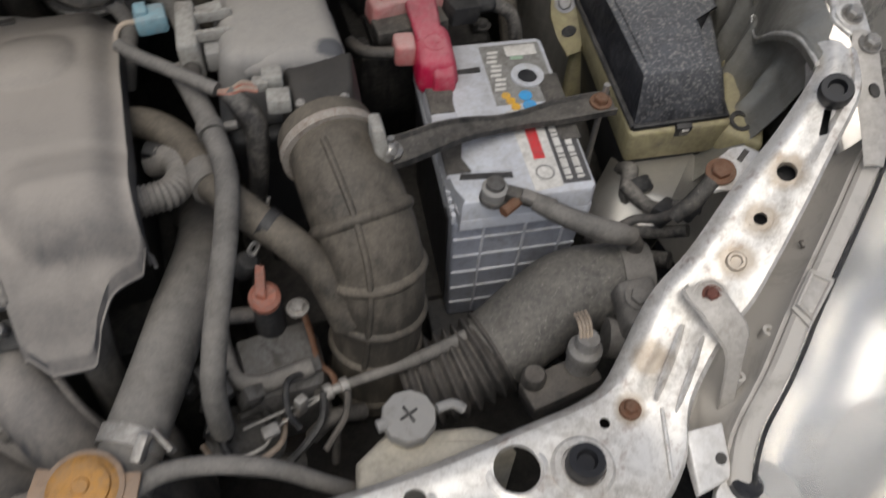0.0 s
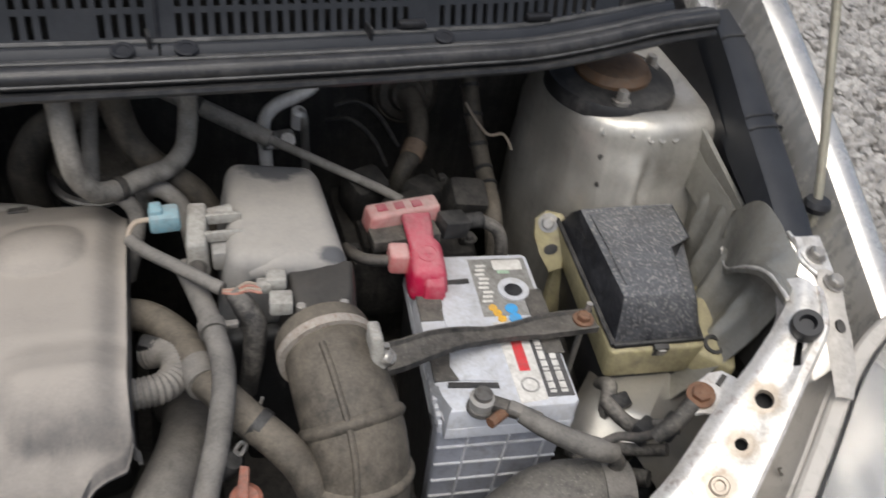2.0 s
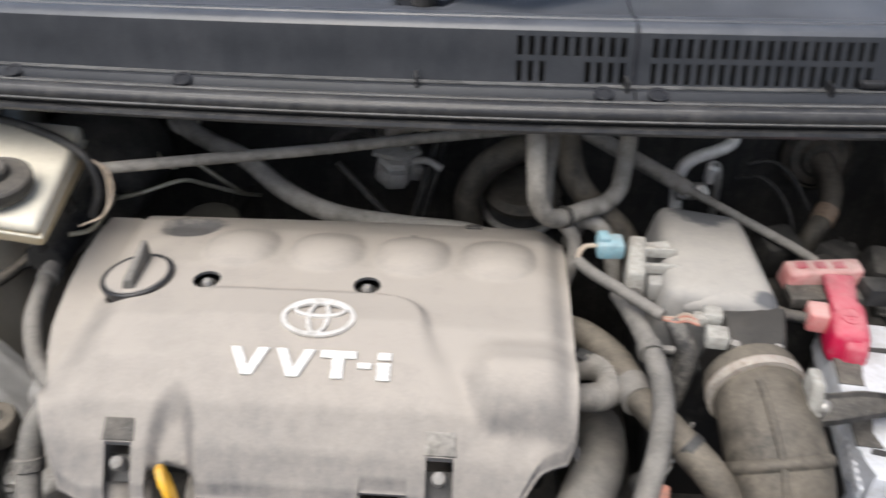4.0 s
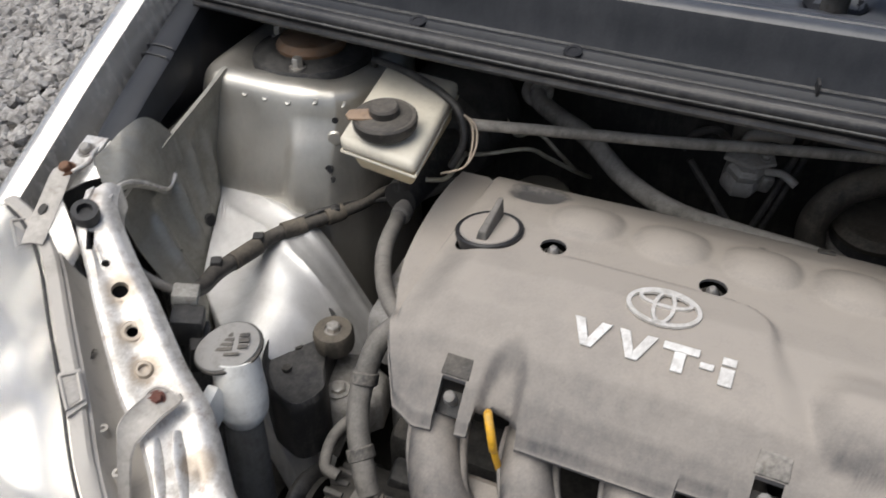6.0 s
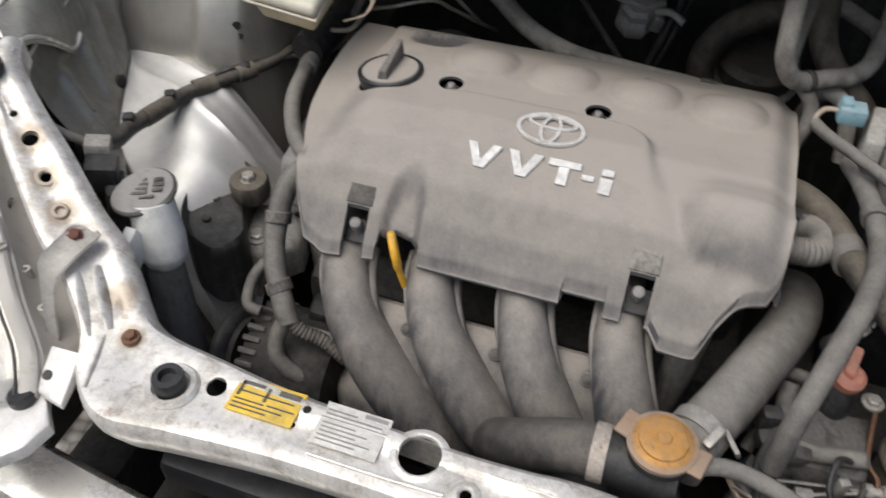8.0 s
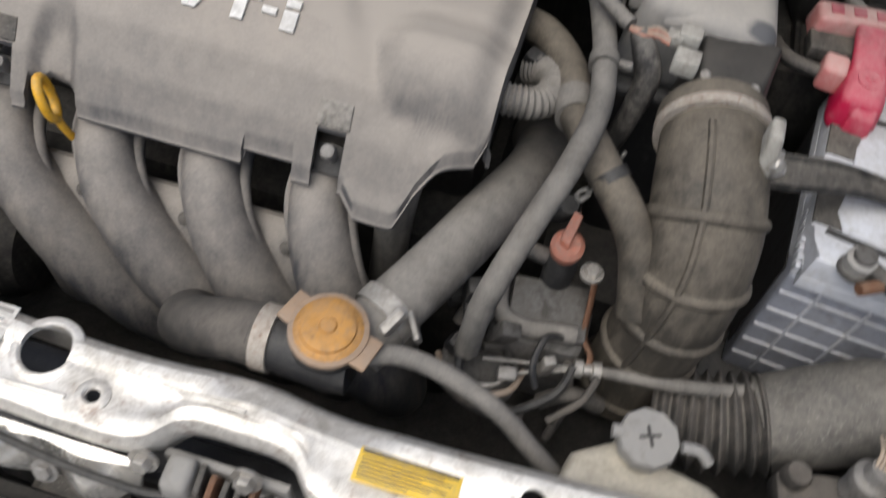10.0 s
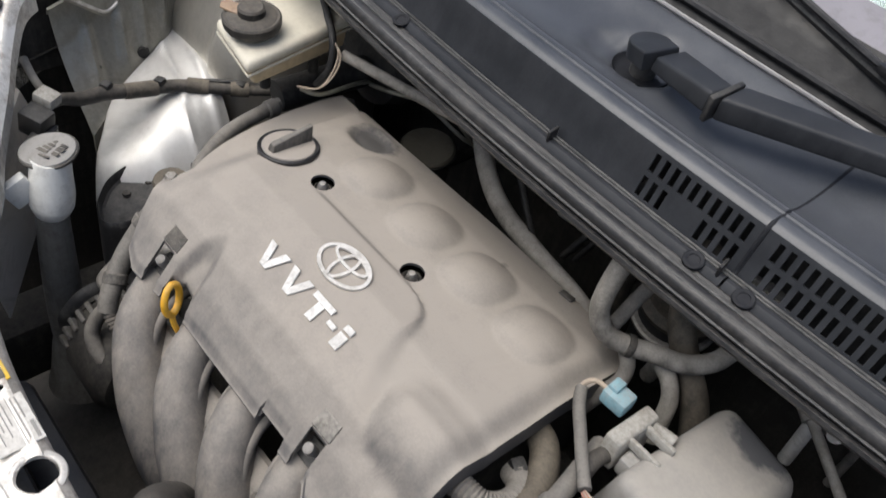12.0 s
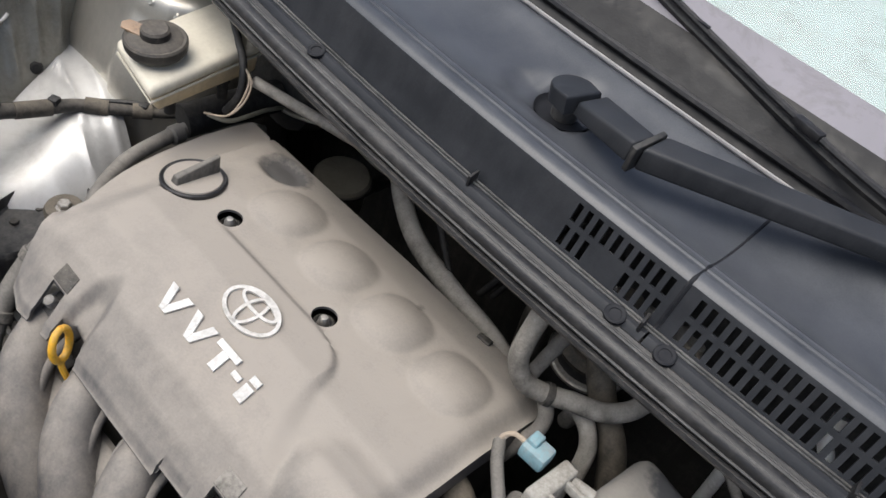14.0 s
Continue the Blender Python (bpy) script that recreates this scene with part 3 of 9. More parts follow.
for r, at in ((0.0165, (-0.135, -0.037, 0.8)), (0.0045, (-0.093, -0.056, 0.8)), (0.0045, (0.164, -0.057, 0.8)), (0.008, (0.184, -0.039, 0.8)), (0.005, (0.203, -0.039, 0.8)),
              (0.0085, (0.235, -0.037, 0.8)), (0.0165, (0.308, -0.034, 0.8)), (0.004, (0.379, -0.02, 0.8)), (0.0085, (-0.309, -0.034, 0.8)), (0.0035, (-0.231, -0.03, 0.8)),
              (0.0035, (-0.238, -0.045, 0.8)), (0.011, (0.352, -0.044, 0.8)), (0.011, (-0.343, -0.048, 0.8))):
    hole(cut, r, at)
for sx in (1, -1):
    for r, at in ((0.0075, (0.558, 0.097, 0.885)), (0.0050, (0.529, 0.073, 0.868)), (0.0036, (0.580, 0.109, 0.900)))[:2 if sx > 0 else 3]:
        hole(cut, r, (sx * at[0], at[1], at[2]), (sx * ARM.x, ARM.y, ARM.z))
    block((0.0058, 0.020, 0.06), (sx * (0.594 if sx > 0 else 0.602), 0.1185, 0.910), 0.001, (0, 0, sx * -32), bm=cut)
slam = part("slam_panel", slam_panel(), M_silver, car, "champagne silver slam panel with scratched, dusty paint")
thick(slam, 0.0022, -1, cut)


def open_ring(profile, at, axis=(0, 0, 1), seg=30):
    """A turned ring without end caps."""
    bm = lathe(profile, at, axis, seg)
    bmesh.ops.delete(bm, geom=[f for f in bm.faces if len(f.verts) > 4], context="FACES_ONLY")
    return bm


def arm_hole_shade(sx):
    """Sheet added inside the box-section arm, for the dark seen through its holes."""
    ins, _ = spline([(sx * p[0], p[1], p[2]) for p, q in HALF[8:]], 3)
    outs, _ = spline([(sx * q[0], q[1], q[2]) for p, q in HALF[8:]], 3)
    rows = []
    for a, b in zip(ins, outs):
        rows.append([a.lerp(b, f) + Vector((0, 0, -0.024)) for f in (0.06, 0.5, 0.96)])
    return sheet(rows)


# black sheets stand in for the shade inside the arms
for sx in (1, -1):
    thick(part("arm_hole_shade", arm_hole_shade(sx), M_black_clean, car, "black sheet inside the arm for the shade in its holes"), 0.001)


def boss(at, r, sx):
    """A pressed ring round a hole of the arm."""
    ax = (sx * ARM.x, ARM.y, ARM.z)
    return open_ring([(r * 0.95, -0.003), (r * 0.98, 0.0010), (r * 1.12, 0.0022), (r * 1.6, 0.0022), (r * 1.9, 0.0008), (r * 2.0, -0.003)], (sx * at[0], at[1], at[2]), ax, 30)


for sx in (1, -1):
    for r, at in ((0.0072, (0.558, 0.097, 0.8855)), (0.0055, (0.529, 0.073, 0.8685)), (0.004, (0.502, 0.051, 0.855))):
        part("pressed_ring", boss(at, r, sx), M_silver, car)


for r, at in ((0.0170, (-0.135, -0.037, 0.7985)), (0.0052, (-0.093, -0.056, 0.7985)), (0.0052, (0.164, -0.057, 0.7985)), (0.0085, (0.184, -0.039, 0.7985)), (0.009, (0.235, -0.037, 0.7985)), (0.0172, (0.308, -0.034, 0.7985))):
    part("pressed_ring", open_ring([(r * 0.97, -0.003), (r, -0.0002), (r + 0.0012, 0.0008), (r + 0.0035, 0.0006), (r + 0.0060, -0.0008), (r + 0.0065, -0.003)], at, (0, 0, 1), 36), M_silver, car)
for pts in ([(-0.110, -0.0355, 0.7990), (-0.05, -0.0370, 0.7990), (0.0, -0.0385, 0.7992)], [(-0.215, -0.0640, 0.7985), (-0.155, -0.0640, 0.7985), (-0.108, -0.0625, 0.7985)]):
    part("crease", tube(pts, 0.0013, 8, 6), M_silver, car)


# wings, aprons and towers
def wing(sx):
    """Front wing: outer skin, bright crest, inner wall and the ledge of the bonnet gutter."""
    rows = []
    for i in range(27):
        y = 0.075 + i * 0.043
        z = table(y, [(0.07, 0.845), (0.165, 0.884), (0.3, 0.958), (0.46, 1.038), (0.62, 1.090), (1.2, 1.13)])
        x = 0.733 if sx > 0 else 0.757
        x += table(y, [(0.07, -0.012), (0.165, 0.0), (0.5, 0.002), (1.2, 0.006)])
        prof = [(-0.062, -0.13), (-0.058, -0.066), (-0.052, -0.060), (-0.026, -0.056), (-0.016, -0.048), (-0.008, -0.012), (-0.005, -0.003), (0.0, 0.0), (0.010, 0.003), (0.020, 0.002),
                (0.027, -0.004), (0.031, -0.016), (0.036, -0.06), (0.042, -0.15), (0.044, -0.30), (0.040, -0.48)]
        near = table(y, [(0.07, 1.0), (0.25, 1.0), (0.34, 0.55), (1.2, 0.45)])
        rows.append([(sx * (x + (u * near if u < -0.02 else u)), y, z + h) for u, h in prof])
    return sheet(rows)


def tower(sx):
    """Sheet-metal suspension tower: a flat leaning front, a tight crest and a domed top with spot-weld dimples and a pressed boss."""
    def press(x, z):
        boss = 0.008 * step(0.036, 0.020, abs(x - 0.537)) * step(0.902, 0.880, z)
        return boss - 0.0016 * math.exp(-((x - 0.60) / 0.03) ** 2) * step(0.90, 0.86, z)

    outline = [(0.519, 0.411), (0.496, 0.436), (0.483, 0.475), (0.480, 0.520), (0.496, 0.565), (0.53, 0.62), (0.60, 0.66), (0.70, 0.66), (0.703, 0.44), (0.686, 0.398), (0.668, 0.3905), (0.630, 0.3905), (0.590, 0.391), (0.552, 0.396)]
    line, _ = spline(outline + outline[:1], 8)
    line = line[:-1]
    mid = Vector((0.600, 0.50, 0))
    rows = []
    for k, z in ((1.03, 0.45), (1.025, 0.60), (1.02, 0.70), (1.016, 0.755), (1.013, 0.80), (1.010, 0.83), (1.007, 0.855), (1.005, 0.872), (1.003, 0.888), (1.0, 0.901), (0.994, 0.911), (0.983, 0.919), (0.966, 0.9258), (0.944, 0.9305), (0.918, 0.9338), (0.885, 0.9362), (0.84, 0.938), (0.78, 0.939), (0.70, 0.938), (0.64, 0.932)):
        row = []
        for p in line:
            front = step(0.47, 0.40, p.y)
            lean = -0.030 * step(0.925, 0.800, z) * front * (1 if z > 0.75 else 1.2)
            out = Vector((p.x - mid.x, p.y - mid.y)).normalized() * 0.0022 * noise.noise((p.x * 13, p.y * 13, z * 9)) * step(0.935, 0.90, z)
            row.append((sx * (mid.x + (p.x - mid.x) * k + out.x), mid.y + (p.y - mid.y) * k + lean - press(p.x, z) * front + out.y, z - 0.004 * step(0.56, 0.50, p.x) * front))
        rows.append(row)
    bm = sheet(rows, closed=True)
    bm.verts.ensure_lookup_table()
    bm.faces.new(bm.verts[-len(line):])
    return bm


def tower_face(sx, x, z):
    """A point of the tower's front skin at a breadth and a height."""
    best = min((v.co.copy() for v in face_bm.verts if v.co.y < 0.47), key=lambda c: (c.x - x) ** 2 + (c.z - z) ** 2)
    return Vector((sx * best.x, best.y, best.z))


face_bm = tower(1)
bmesh.ops.subdivide_edges(face_bm, edges=face_bm.edges[:], cuts=1, use_grid_fill=True)


def tower_shift(c):
    """The tower beside the battery stands further out and more upright than the other one."""
    front = step(0.47, 0.40, c.y)
    dent = 0.006 * math.exp(-((c.x - 0.585) / 0.016) ** 2 - ((c.z - 0.872) / 0.026) ** 2) - 0.007 * math.exp(-((c.x - 0.545) / 0.014) ** 2) * step(0.905, 0.875, c.z)
    return Vector((c.x + 0.045 * step(0.64, 0.53, c.x), c.y + (0.03 * step(0.925, 0.800, c.z) - 0.012 * step(0.850, 0.835, c.z) + dent) * front, c.z))


SEAM_X = [(0.205, 0.575), (0.234, 0.594), (0.253, 0.612), (0.298, 0.629), (0.333, 0.642), (0.35, 0.650), (0.37, 0.665), (0.41, 0.680)]


def wall_x(y, z, sx):
    """Breadth of the inner wing wall at a depth and a height."""
    zt = table(y, [(0.20, 0.868), (0.30, 0.903), (0.37, 0.923), (0.41, 0.936)]) + (0.006 if sx < 0 else 0)
    zb = 0.659 + 0.41 * y
    return 0.660 + (table(y, SEAM_X) - 0.660) * min(max((zt - z) / (zt - zb), 0.0), 1.0) ** 1.7


def apron(sx):
    """Inner wing wall from the arched opening back to the tower, with four pressed upright ribs and a folded top edge."""
    rows = []
    for i in range(71):
        y = 0.205 + i * 0.0029
        zt = table(y, [(0.20, 0.868), (0.30, 0.903), (0.37, 0.923), (0.41, 0.936)]) + (0.006 if sx < 0 else 0)
        xb, zb = table(y, SEAM_X), 0.659 + 0.41 * y
        row = [(sx * 0.6675, y, zt - 0.010), (sx * 0.6630, y, zt + 0.0005)]
        for j in range(25):
            f = j / 24
            z = zt + (zb - zt) * f
            x = 0.660 + (xb - 0.660) * f ** 1.7
            for yc, z1, z0 in ((0.243, 0.848, 0.772), (0.286, 0.860, 0.792), (0.316, 0.888, 0.806), (0.346, 0.884, 0.826)):
                x -= 0.0075 * math.exp(-(((y - yc) - 0.10 * (z - 0.84)) / 0.0058) ** 2) * step(z1 + 0.008, z1 - 0.012, z) * step(z0 - 0.012, z0 + 0.012, z)
            x -= 0.0018 * step(0.0, 0.004, z - (zt - 0.020 - 0.12 * (0.40 - y)))
            row.append((sx * x, y, z))
        row += [(sx * (xb - 0.002), y, zb - 0.05), (sx * (xb - 0.03), y, 0.55), (sx * (xb - 0.06), y, 0.40)]
        rows.append(row)
    return sheet(rows)


def wheelhouse(sx):
    """The bright wheel housing: a plate that rises to the foot of the tower, with a pressed ridge, a foot bead and a folded front edge."""
    rows = []
    for i in range(49):
        x = -0.668 + 0.0052 * i
        y0 = table(-x, [(0.43, 0.150), (0.50, 0.170), (0.544, 0.196), (0.594, 0.234), (0.612, 0.253), (0.629, 0.298), (0.642, 0.333), (0.650, 0.350), (0.668, 0.370)])
        y1 = table(x, [(-0.668, 0.3715), (-0.625, 0.366), (-0.567, 0.354), (-0.525, 0.345), (-0.47, 0.335), (-0.41, 0.325)]) + 0.012
        yr = table(x, [(-0.668, 0.342), (-0.625, 0.331), (-0.572, 0.323), (-0.499, 0.298), (-0.452, 0.290), (-0.41, 0.280)])
        row = []
        for j in range(41):
            y = y0 + (y1 - y0) * j / 40
            z = 0.665 + 0.41 * y - 0.22 * max(0.0, y - yr)
            xi = table(y, [(0.15, -0.535), (0.20, -0.502), (0.25, -0.485), (0.30, -0.500), (0.36, -0.525)])
            z -= 0.016 * math.log(1 + math.exp((x - xi) / 0.012))
            z += 0.0030 * math.exp(-((y - yr) / 0.0035) ** 2) + 0.0045 * math.exp(-((y - y1 + 0.014) / 0.006) ** 2)
            z += 0.0016 * noise.noise((x * 26, y * 26, 3.0)) + 0.0022 * math.sin(x * 55 + y * 20) * step(0.19, 0.23, y) * step(yr, yr - 0.03, y)
            row.append((-sx * x, y, z))
        a = row[0]
        row = [(a[0], a[1] - 0.003, a[2] - 0.07), (a[0], a[1] - 0.0025, a[2] - 0.006), (a[0], a[1] - 0.001, a[2] - 0.001)] + row
        rows.append(row)
    return sheet(rows)


for sx in (1, -1):
    thick(part("wing", wing(sx), M_outer, car, "glossy silver front wing"), 0.0015)
    tw = part("suspension_tower", tower(sx), M_tower if sx > 0 else M_wing, car, "dusty silver suspension tower", 60)
    if sx > 0:
        for v in tw.data.vertices:
            v.co = tower_shift(v.co)
    for x, z in ((0.516, 0.890), (0.518, 0.862)) if sx > 0 else ():
        c = tower_shift(tower_face(sx, x, z))
        part("tower_hole", lathe([(0, 0.0004), (0.0030, 0.0004), (0.0036, -0.001), (0, -0.001)], c, (-sx * 0.45, -0.88, 0.1), 14), M_insert, tw, "small dark hole")
    for x, z in ((0.515, 0.921), (0.543, 0.924), (0.572, 0.922), (0.600, 0.921), (0.628, 0.921)):
        c = tower_face(sx, x, z) if sx < 0 else tower_shift(tower_face(sx, x, z))
        part("spot_weld", lathe([(0, -0.0002), (0.0018, 0.0001), (0.0032, 0.0004), (0.0048, -0.001), (0, -0.001)], c, (0, -0.85, 0.5), 14), M_wing, tw, "small spot-weld dimple")
    thick(part("inner_wing", apron(sx), M_gus, car, "silver inner wing with pressed ribs, its paint darkened for shade"), 0.0015)
    if sx < 0:
        thick(part("wheel_housing", wheelhouse(sx), M_bare, car, "bright bare silver wheel housing"), 0.0015)
    # tower top mount
    ring = part("tower_mount", lathe([(0.036, -0.01), (0.036, 0.004), (0.040, 0.010), (0.052, 0.011), (0.060, 0.006), (0.068, 0.006), (0.071, 0.0), (0.071, -0.01)],
                                     (sx * 0.595, 0.490, 0.936), seg=48), M_black, car, "dusty black rubber strut mount")
    part("mount_disc", lathe([(0, -0.002), (0.040, -0.002), (0.0415, 0.008), (0.036, 0.016), (0.020, 0.019), (0, 0.0185)], (sx * 0.595, 0.490, 0.942), seg=36), M_copper, ring, "rusty brown dished disc")
    for a in (255, 15, 135):
        part("nut", hexagon(0.0065, 0.014, (sx * (0.595 + 0.056 * math.cos(radians(a))), 0.490 + 0.056 * math.sin(radians(a)), 0.942)), M_steel, ring)
    # bracket between arm and wing, arched gusset and bonnet gutter: set further out on the left
    off = 0.0 if sx > 0 else 0.030
    lift = Matrix.Translation((off, 0.014 if sx < 0 else 0, 0))

    def mirror(ob):
        if sx < 0:
            ob.data.transform(Matrix.Scale(-1, 4, (1, 0, 0)))
            ob.data.flip_normals()
        return ob

    br = mirror(part("wing_bracket", prism([(0.648, 0.231), (0.674, 0.229), (0.670, 0.205), (0.667, 0.184), (0.649, 0.181), (0.651, 0.196), (0.646, 0.206)], 0, 0.003, 0.0012,
                                           lift @ Matrix.Translation((0, 0, 0.870)) @ pose(0, 0, 0, 16, 0, 0)), M_silver, car, "narrow silver wing bracket"))
    rows = []
    for x, y, z, w in ((0.6585, 0.184, 0.9300, 0.006), (0.6575, 0.179, 0.9295, 0.0095), (0.656, 0.172, 0.9260, 0.0105), (0.651, 0.152, 0.9150, 0.0110), (0.647, 0.133, 0.9050, 0.0115), (0.637, 0.106, 0.8960, 0.0105), (0.624, 0.084, 0.8900, 0.0075))[:7 if sx > 0 else 6]:
        rows.append([(x + 0.94 * w * f, y - 0.34 * w * f, z - 0.0022 * abs(f) ** 3) for f in (-1, -0.88, 0, 0.88, 1)])
    lower = lift if sx > 0 else Matrix.Translation((off + 0.004, 0.004, -0.001))
    bs = mirror(part("bracket_strap", sheet([[lower @ Vector(p) for p in row] for row in rows]), M_strapgrey, br))
    thick(bs, 0.002)
    mirror(part("strap_hole", lathe([(0, 0.0), (0.0042, 0.0), (0.0042, -0.002), (0, -0.002)], lower @ Vector((0.650, 0.138, 0.9095)), (0, -0.5, 0.87), 18, squash=1.4), M_insert, br, "dark slot in the strap"))
    for y, z, mat in ((0.201, 0.930, M_steel), (0.172, 0.925, M_rust if sx < 0 else M_steel)):
        at = lift @ Vector((0.659, y, z))
        part("bracket_bolt", hexagon(0.0062, 0.008, (sx * at.x, at.y, at.z), (0, -0.28, 1)), mat, br)
        part("washer", lathe([(0, 0.002), (0.0088, 0.002), (0.0092, 0.0), (0, 0.0)], (sx * at.x, at.y, at.z), (0, -0.28, 1), 24), mat, br)

    if sx > 0:
        GO = [(0.640, 0.196, 0.931), (0.642, 0.215, 0.933), (0.647, 0.243, 0.937), (0.647, 0.272, 0.936), (0.656, 0.302, 0.897), (0.652, 0.304, 0.868)]
        GI = [(0.604, 0.160, 0.927), (0.609, 0.184, 0.925), (0.613, 0.205, 0.917), (0.622, 0.233, 0.893), (0.646, 0.274, 0.851), (0.652, 0.296, 0.857)]
    else:
        GO = [(0.672, 0.205, 0.931), (0.676, 0.232, 0.932), (0.675, 0.256, 0.938), (0.670, 0.283, 0.938), (0.659, 0.302, 0.910), (0.653, 0.303, 0.880)]
        GI = [(0.613, 0.160, 0.927), (0.623, 0.182, 0.925), (0.627, 0.202, 0.918), (0.632, 0.230, 0.897), (0.648, 0.268, 0.864), (0.653, 0.288, 0.870)]
    a, _ = spline([(sx * x, y, z) for x, y, z in GO], 6)
    b, _ = spline([(sx * x, y, z) for x, y, z in GI], 6)
    rows = []
    for u, v in zip(b, a):
        row = [u + Vector((sx * 0.003, 0.003, -0.010)), u + Vector((sx * 0.0005, 0.0005, -0.004)), u + Vector((0, 0, 0.0008)), u.lerp(v, 0.06) + Vector((0, 0, 0.0012))]
        row += [u.lerp(v, f) + Vector((sx * 0.004, 0.003, -0.003)) * math.sin(math.pi * f) for f in (0.14, 0.3, 0.5, 0.7, 0.88, 1.0)]
        rows.append(row)
    thick(part("gusset", sheet(rows), M_gus, car, "silver gusset plate that drapes over the arched opening"), 0.0015)
    part("gusset_hem", tube([tuple(p) for p in b[::3]], 0.0022, 8), M_silver, car)
    part("arch_liner", prism([(0.172, 0.775), (0.285, 0.775), (0.285, 0.845), (0.262, 0.868), (0.235, 0.889), (0.205, 0.900), (0.172, 0.905)], 0, 0.003, 0.001,
                             Matrix(((0, 0, sx, sx * (0.659 + off)), (1, 0, 0, 0), (0, 1, 0, 0), (0, 0, 0, 1)))), M_insert, car, "black plastic liner behind the arched opening")
    part("gusset_fold", tube([(sx * (0.652 + off), 0.232, 0.931), (sx * (0.648 + off), 0.212, 0.932), (sx * (0.640 + off), 0.198, 0.932), (sx * (0.645 + off), 0.18, 0.930)], 0.0022, 8), M_silver, car)

    # bonnet gutter: a moulded black rubber channel with two joint bands
    def gutter():
        rows = []
        for y, x0, x1, z in ((0.228, 0.649, 0.681, 0.927), (0.245, 0.652, 0.685, 0.934), (0.29, 0.661, 0.694, 0.949), (0.35, 0.671, 0.704, 0.969), (0.42, 0.688, 0.720, 0.989), (0.50, 0.706, 0.737, 1.010), (0.508, 0.707, 0.738, 1.006)):
            w = x1 - x0
            rows.append([(sx * (x + off * 0.9), y + (0.016 if sx < 0 else 0), z + h) for x, h in ((x0 - 0.007, table(y, [(0.228, -0.004), (0.245, -0.010), (0.29, -0.036), (0.35, -0.045), (0.6, -0.06)])), (x0 - 0.006, table(y, [(0.228, -0.003), (0.29, -0.02), (0.6, -0.03)])), (x0 - 0.003, -0.003), (x0, -0.001), (x0 + w * 0.3, 0.001), (x0 + w * 0.7, 0.001), (x1 - 0.003, -0.001), (x1, -0.005), (x1 + 0.006, -0.03))])
        return sheet(rows)

    rub = part("gutter_rubber", gutter(), M_vent, car, "black rubber bonnet gutter channel")
    thick(rub, 0.002)
    for y, x0, x1, z in ((0.342, 0.670, 0.7025, 0.9665), (0.356, 0.6725, 0.705, 0.971), (0.46, 0.697, 0.729, 1.0000)):
        yy = y + (0.016 if sx < 0 else 0)
        part("joint_band", tube([(sx * (x0 - 0.002 + off * 0.9), yy, z - 0.004), (sx * (x0 + 0.002 + off * 0.9), yy, z + 0.001), (sx * (x1 - 0.002 + off * 0.9), yy, z + 0.001), (sx * (x1 + 0.001 + off * 0.9), yy, z - 0.005)], 0.0013, 6, 3), M_black_clean, rub)
    # upright flange along the tower, with the rubber end lip
    part("tower_flange", sheet([[(sx * (x + off * 0.8 + u), y, z + h) for u, h in ((-0.001, -0.045), (0.0, -0.002), (0.0015, 0.0), (0.004, -0.002), (0.008, -0.02))]
                                for x, y, z in [(0.655 + 0.0012 * i, 0.306 + 0.028 * i, 0.898 + 0.0036 * i) for i in range(11)]]), M_gus, car)
    part("gutter_groove", sheet([[(sx * (x0 + off * 0.85), y, z0), (sx * (x0 + 0.012 + off * 0.85), y, z0 - 0.012), (sx * (x1 + off * 0.9), y, z1)]
                                 for x0, x1, y, z0, z1 in [(0.658 + 0.0012 * i, 0.656 + 0.0052 * i, 0.300 + 0.028 * i, 0.898 + 0.0036 * i, 0.918 + 0.0082 * i) for i in range(11)]]), M_black_clean, rub)

for sx in (1, -1):
    part("splash_liner", block((0.07, 0.17, 0.004), (sx * (0.700 if sx > 0 else 0.722), 0.165, 0.790), 0.001, (14, 0, 0)), M_insert, car, "black plastic splash liner")
    part("arch_wall", block((0.004, 0.30, 0.44), (sx * (0.700 if sx > 0 else 0.716), 0.13, 0.568), 0.001), M_insert, car, "black plastic wheel arch wall")

# firewall, floor tray, radiator
fw = [[(x, 0.70 - 0.03 * math.cos(x * 2.4), z) for x in [-0.74 + 0.074 * i for i in range(21)]] for z in (0.25, 0.5, 0.75, 0.9, 1.0, 1.06)]
thick(part("firewall", sheet(fw), M_insert, car, "black grimy firewall"), 0.004)
part("undertray", block((1.3, 0.82, 0.006), (0, 0.31, 0.36), 0.002), M_insert, car)
for sx in (1, -1):
    part("chassis_rail", block((0.07, 0.75, 0.10), (sx * 0.52, 0.33, 0.50), 0.01), M_dark, car)
radiator = part("radiator", block((0.62, 0.035, 0.34), (-0.02, -0.012, 0.49), 0.006), M_insert, car)
part("radiator_tank", block((0.62, 0.045, 0.04), (-0.02, -0.012, 0.655), 0.012), M_black_clean, car, "black plastic radiator top tank")

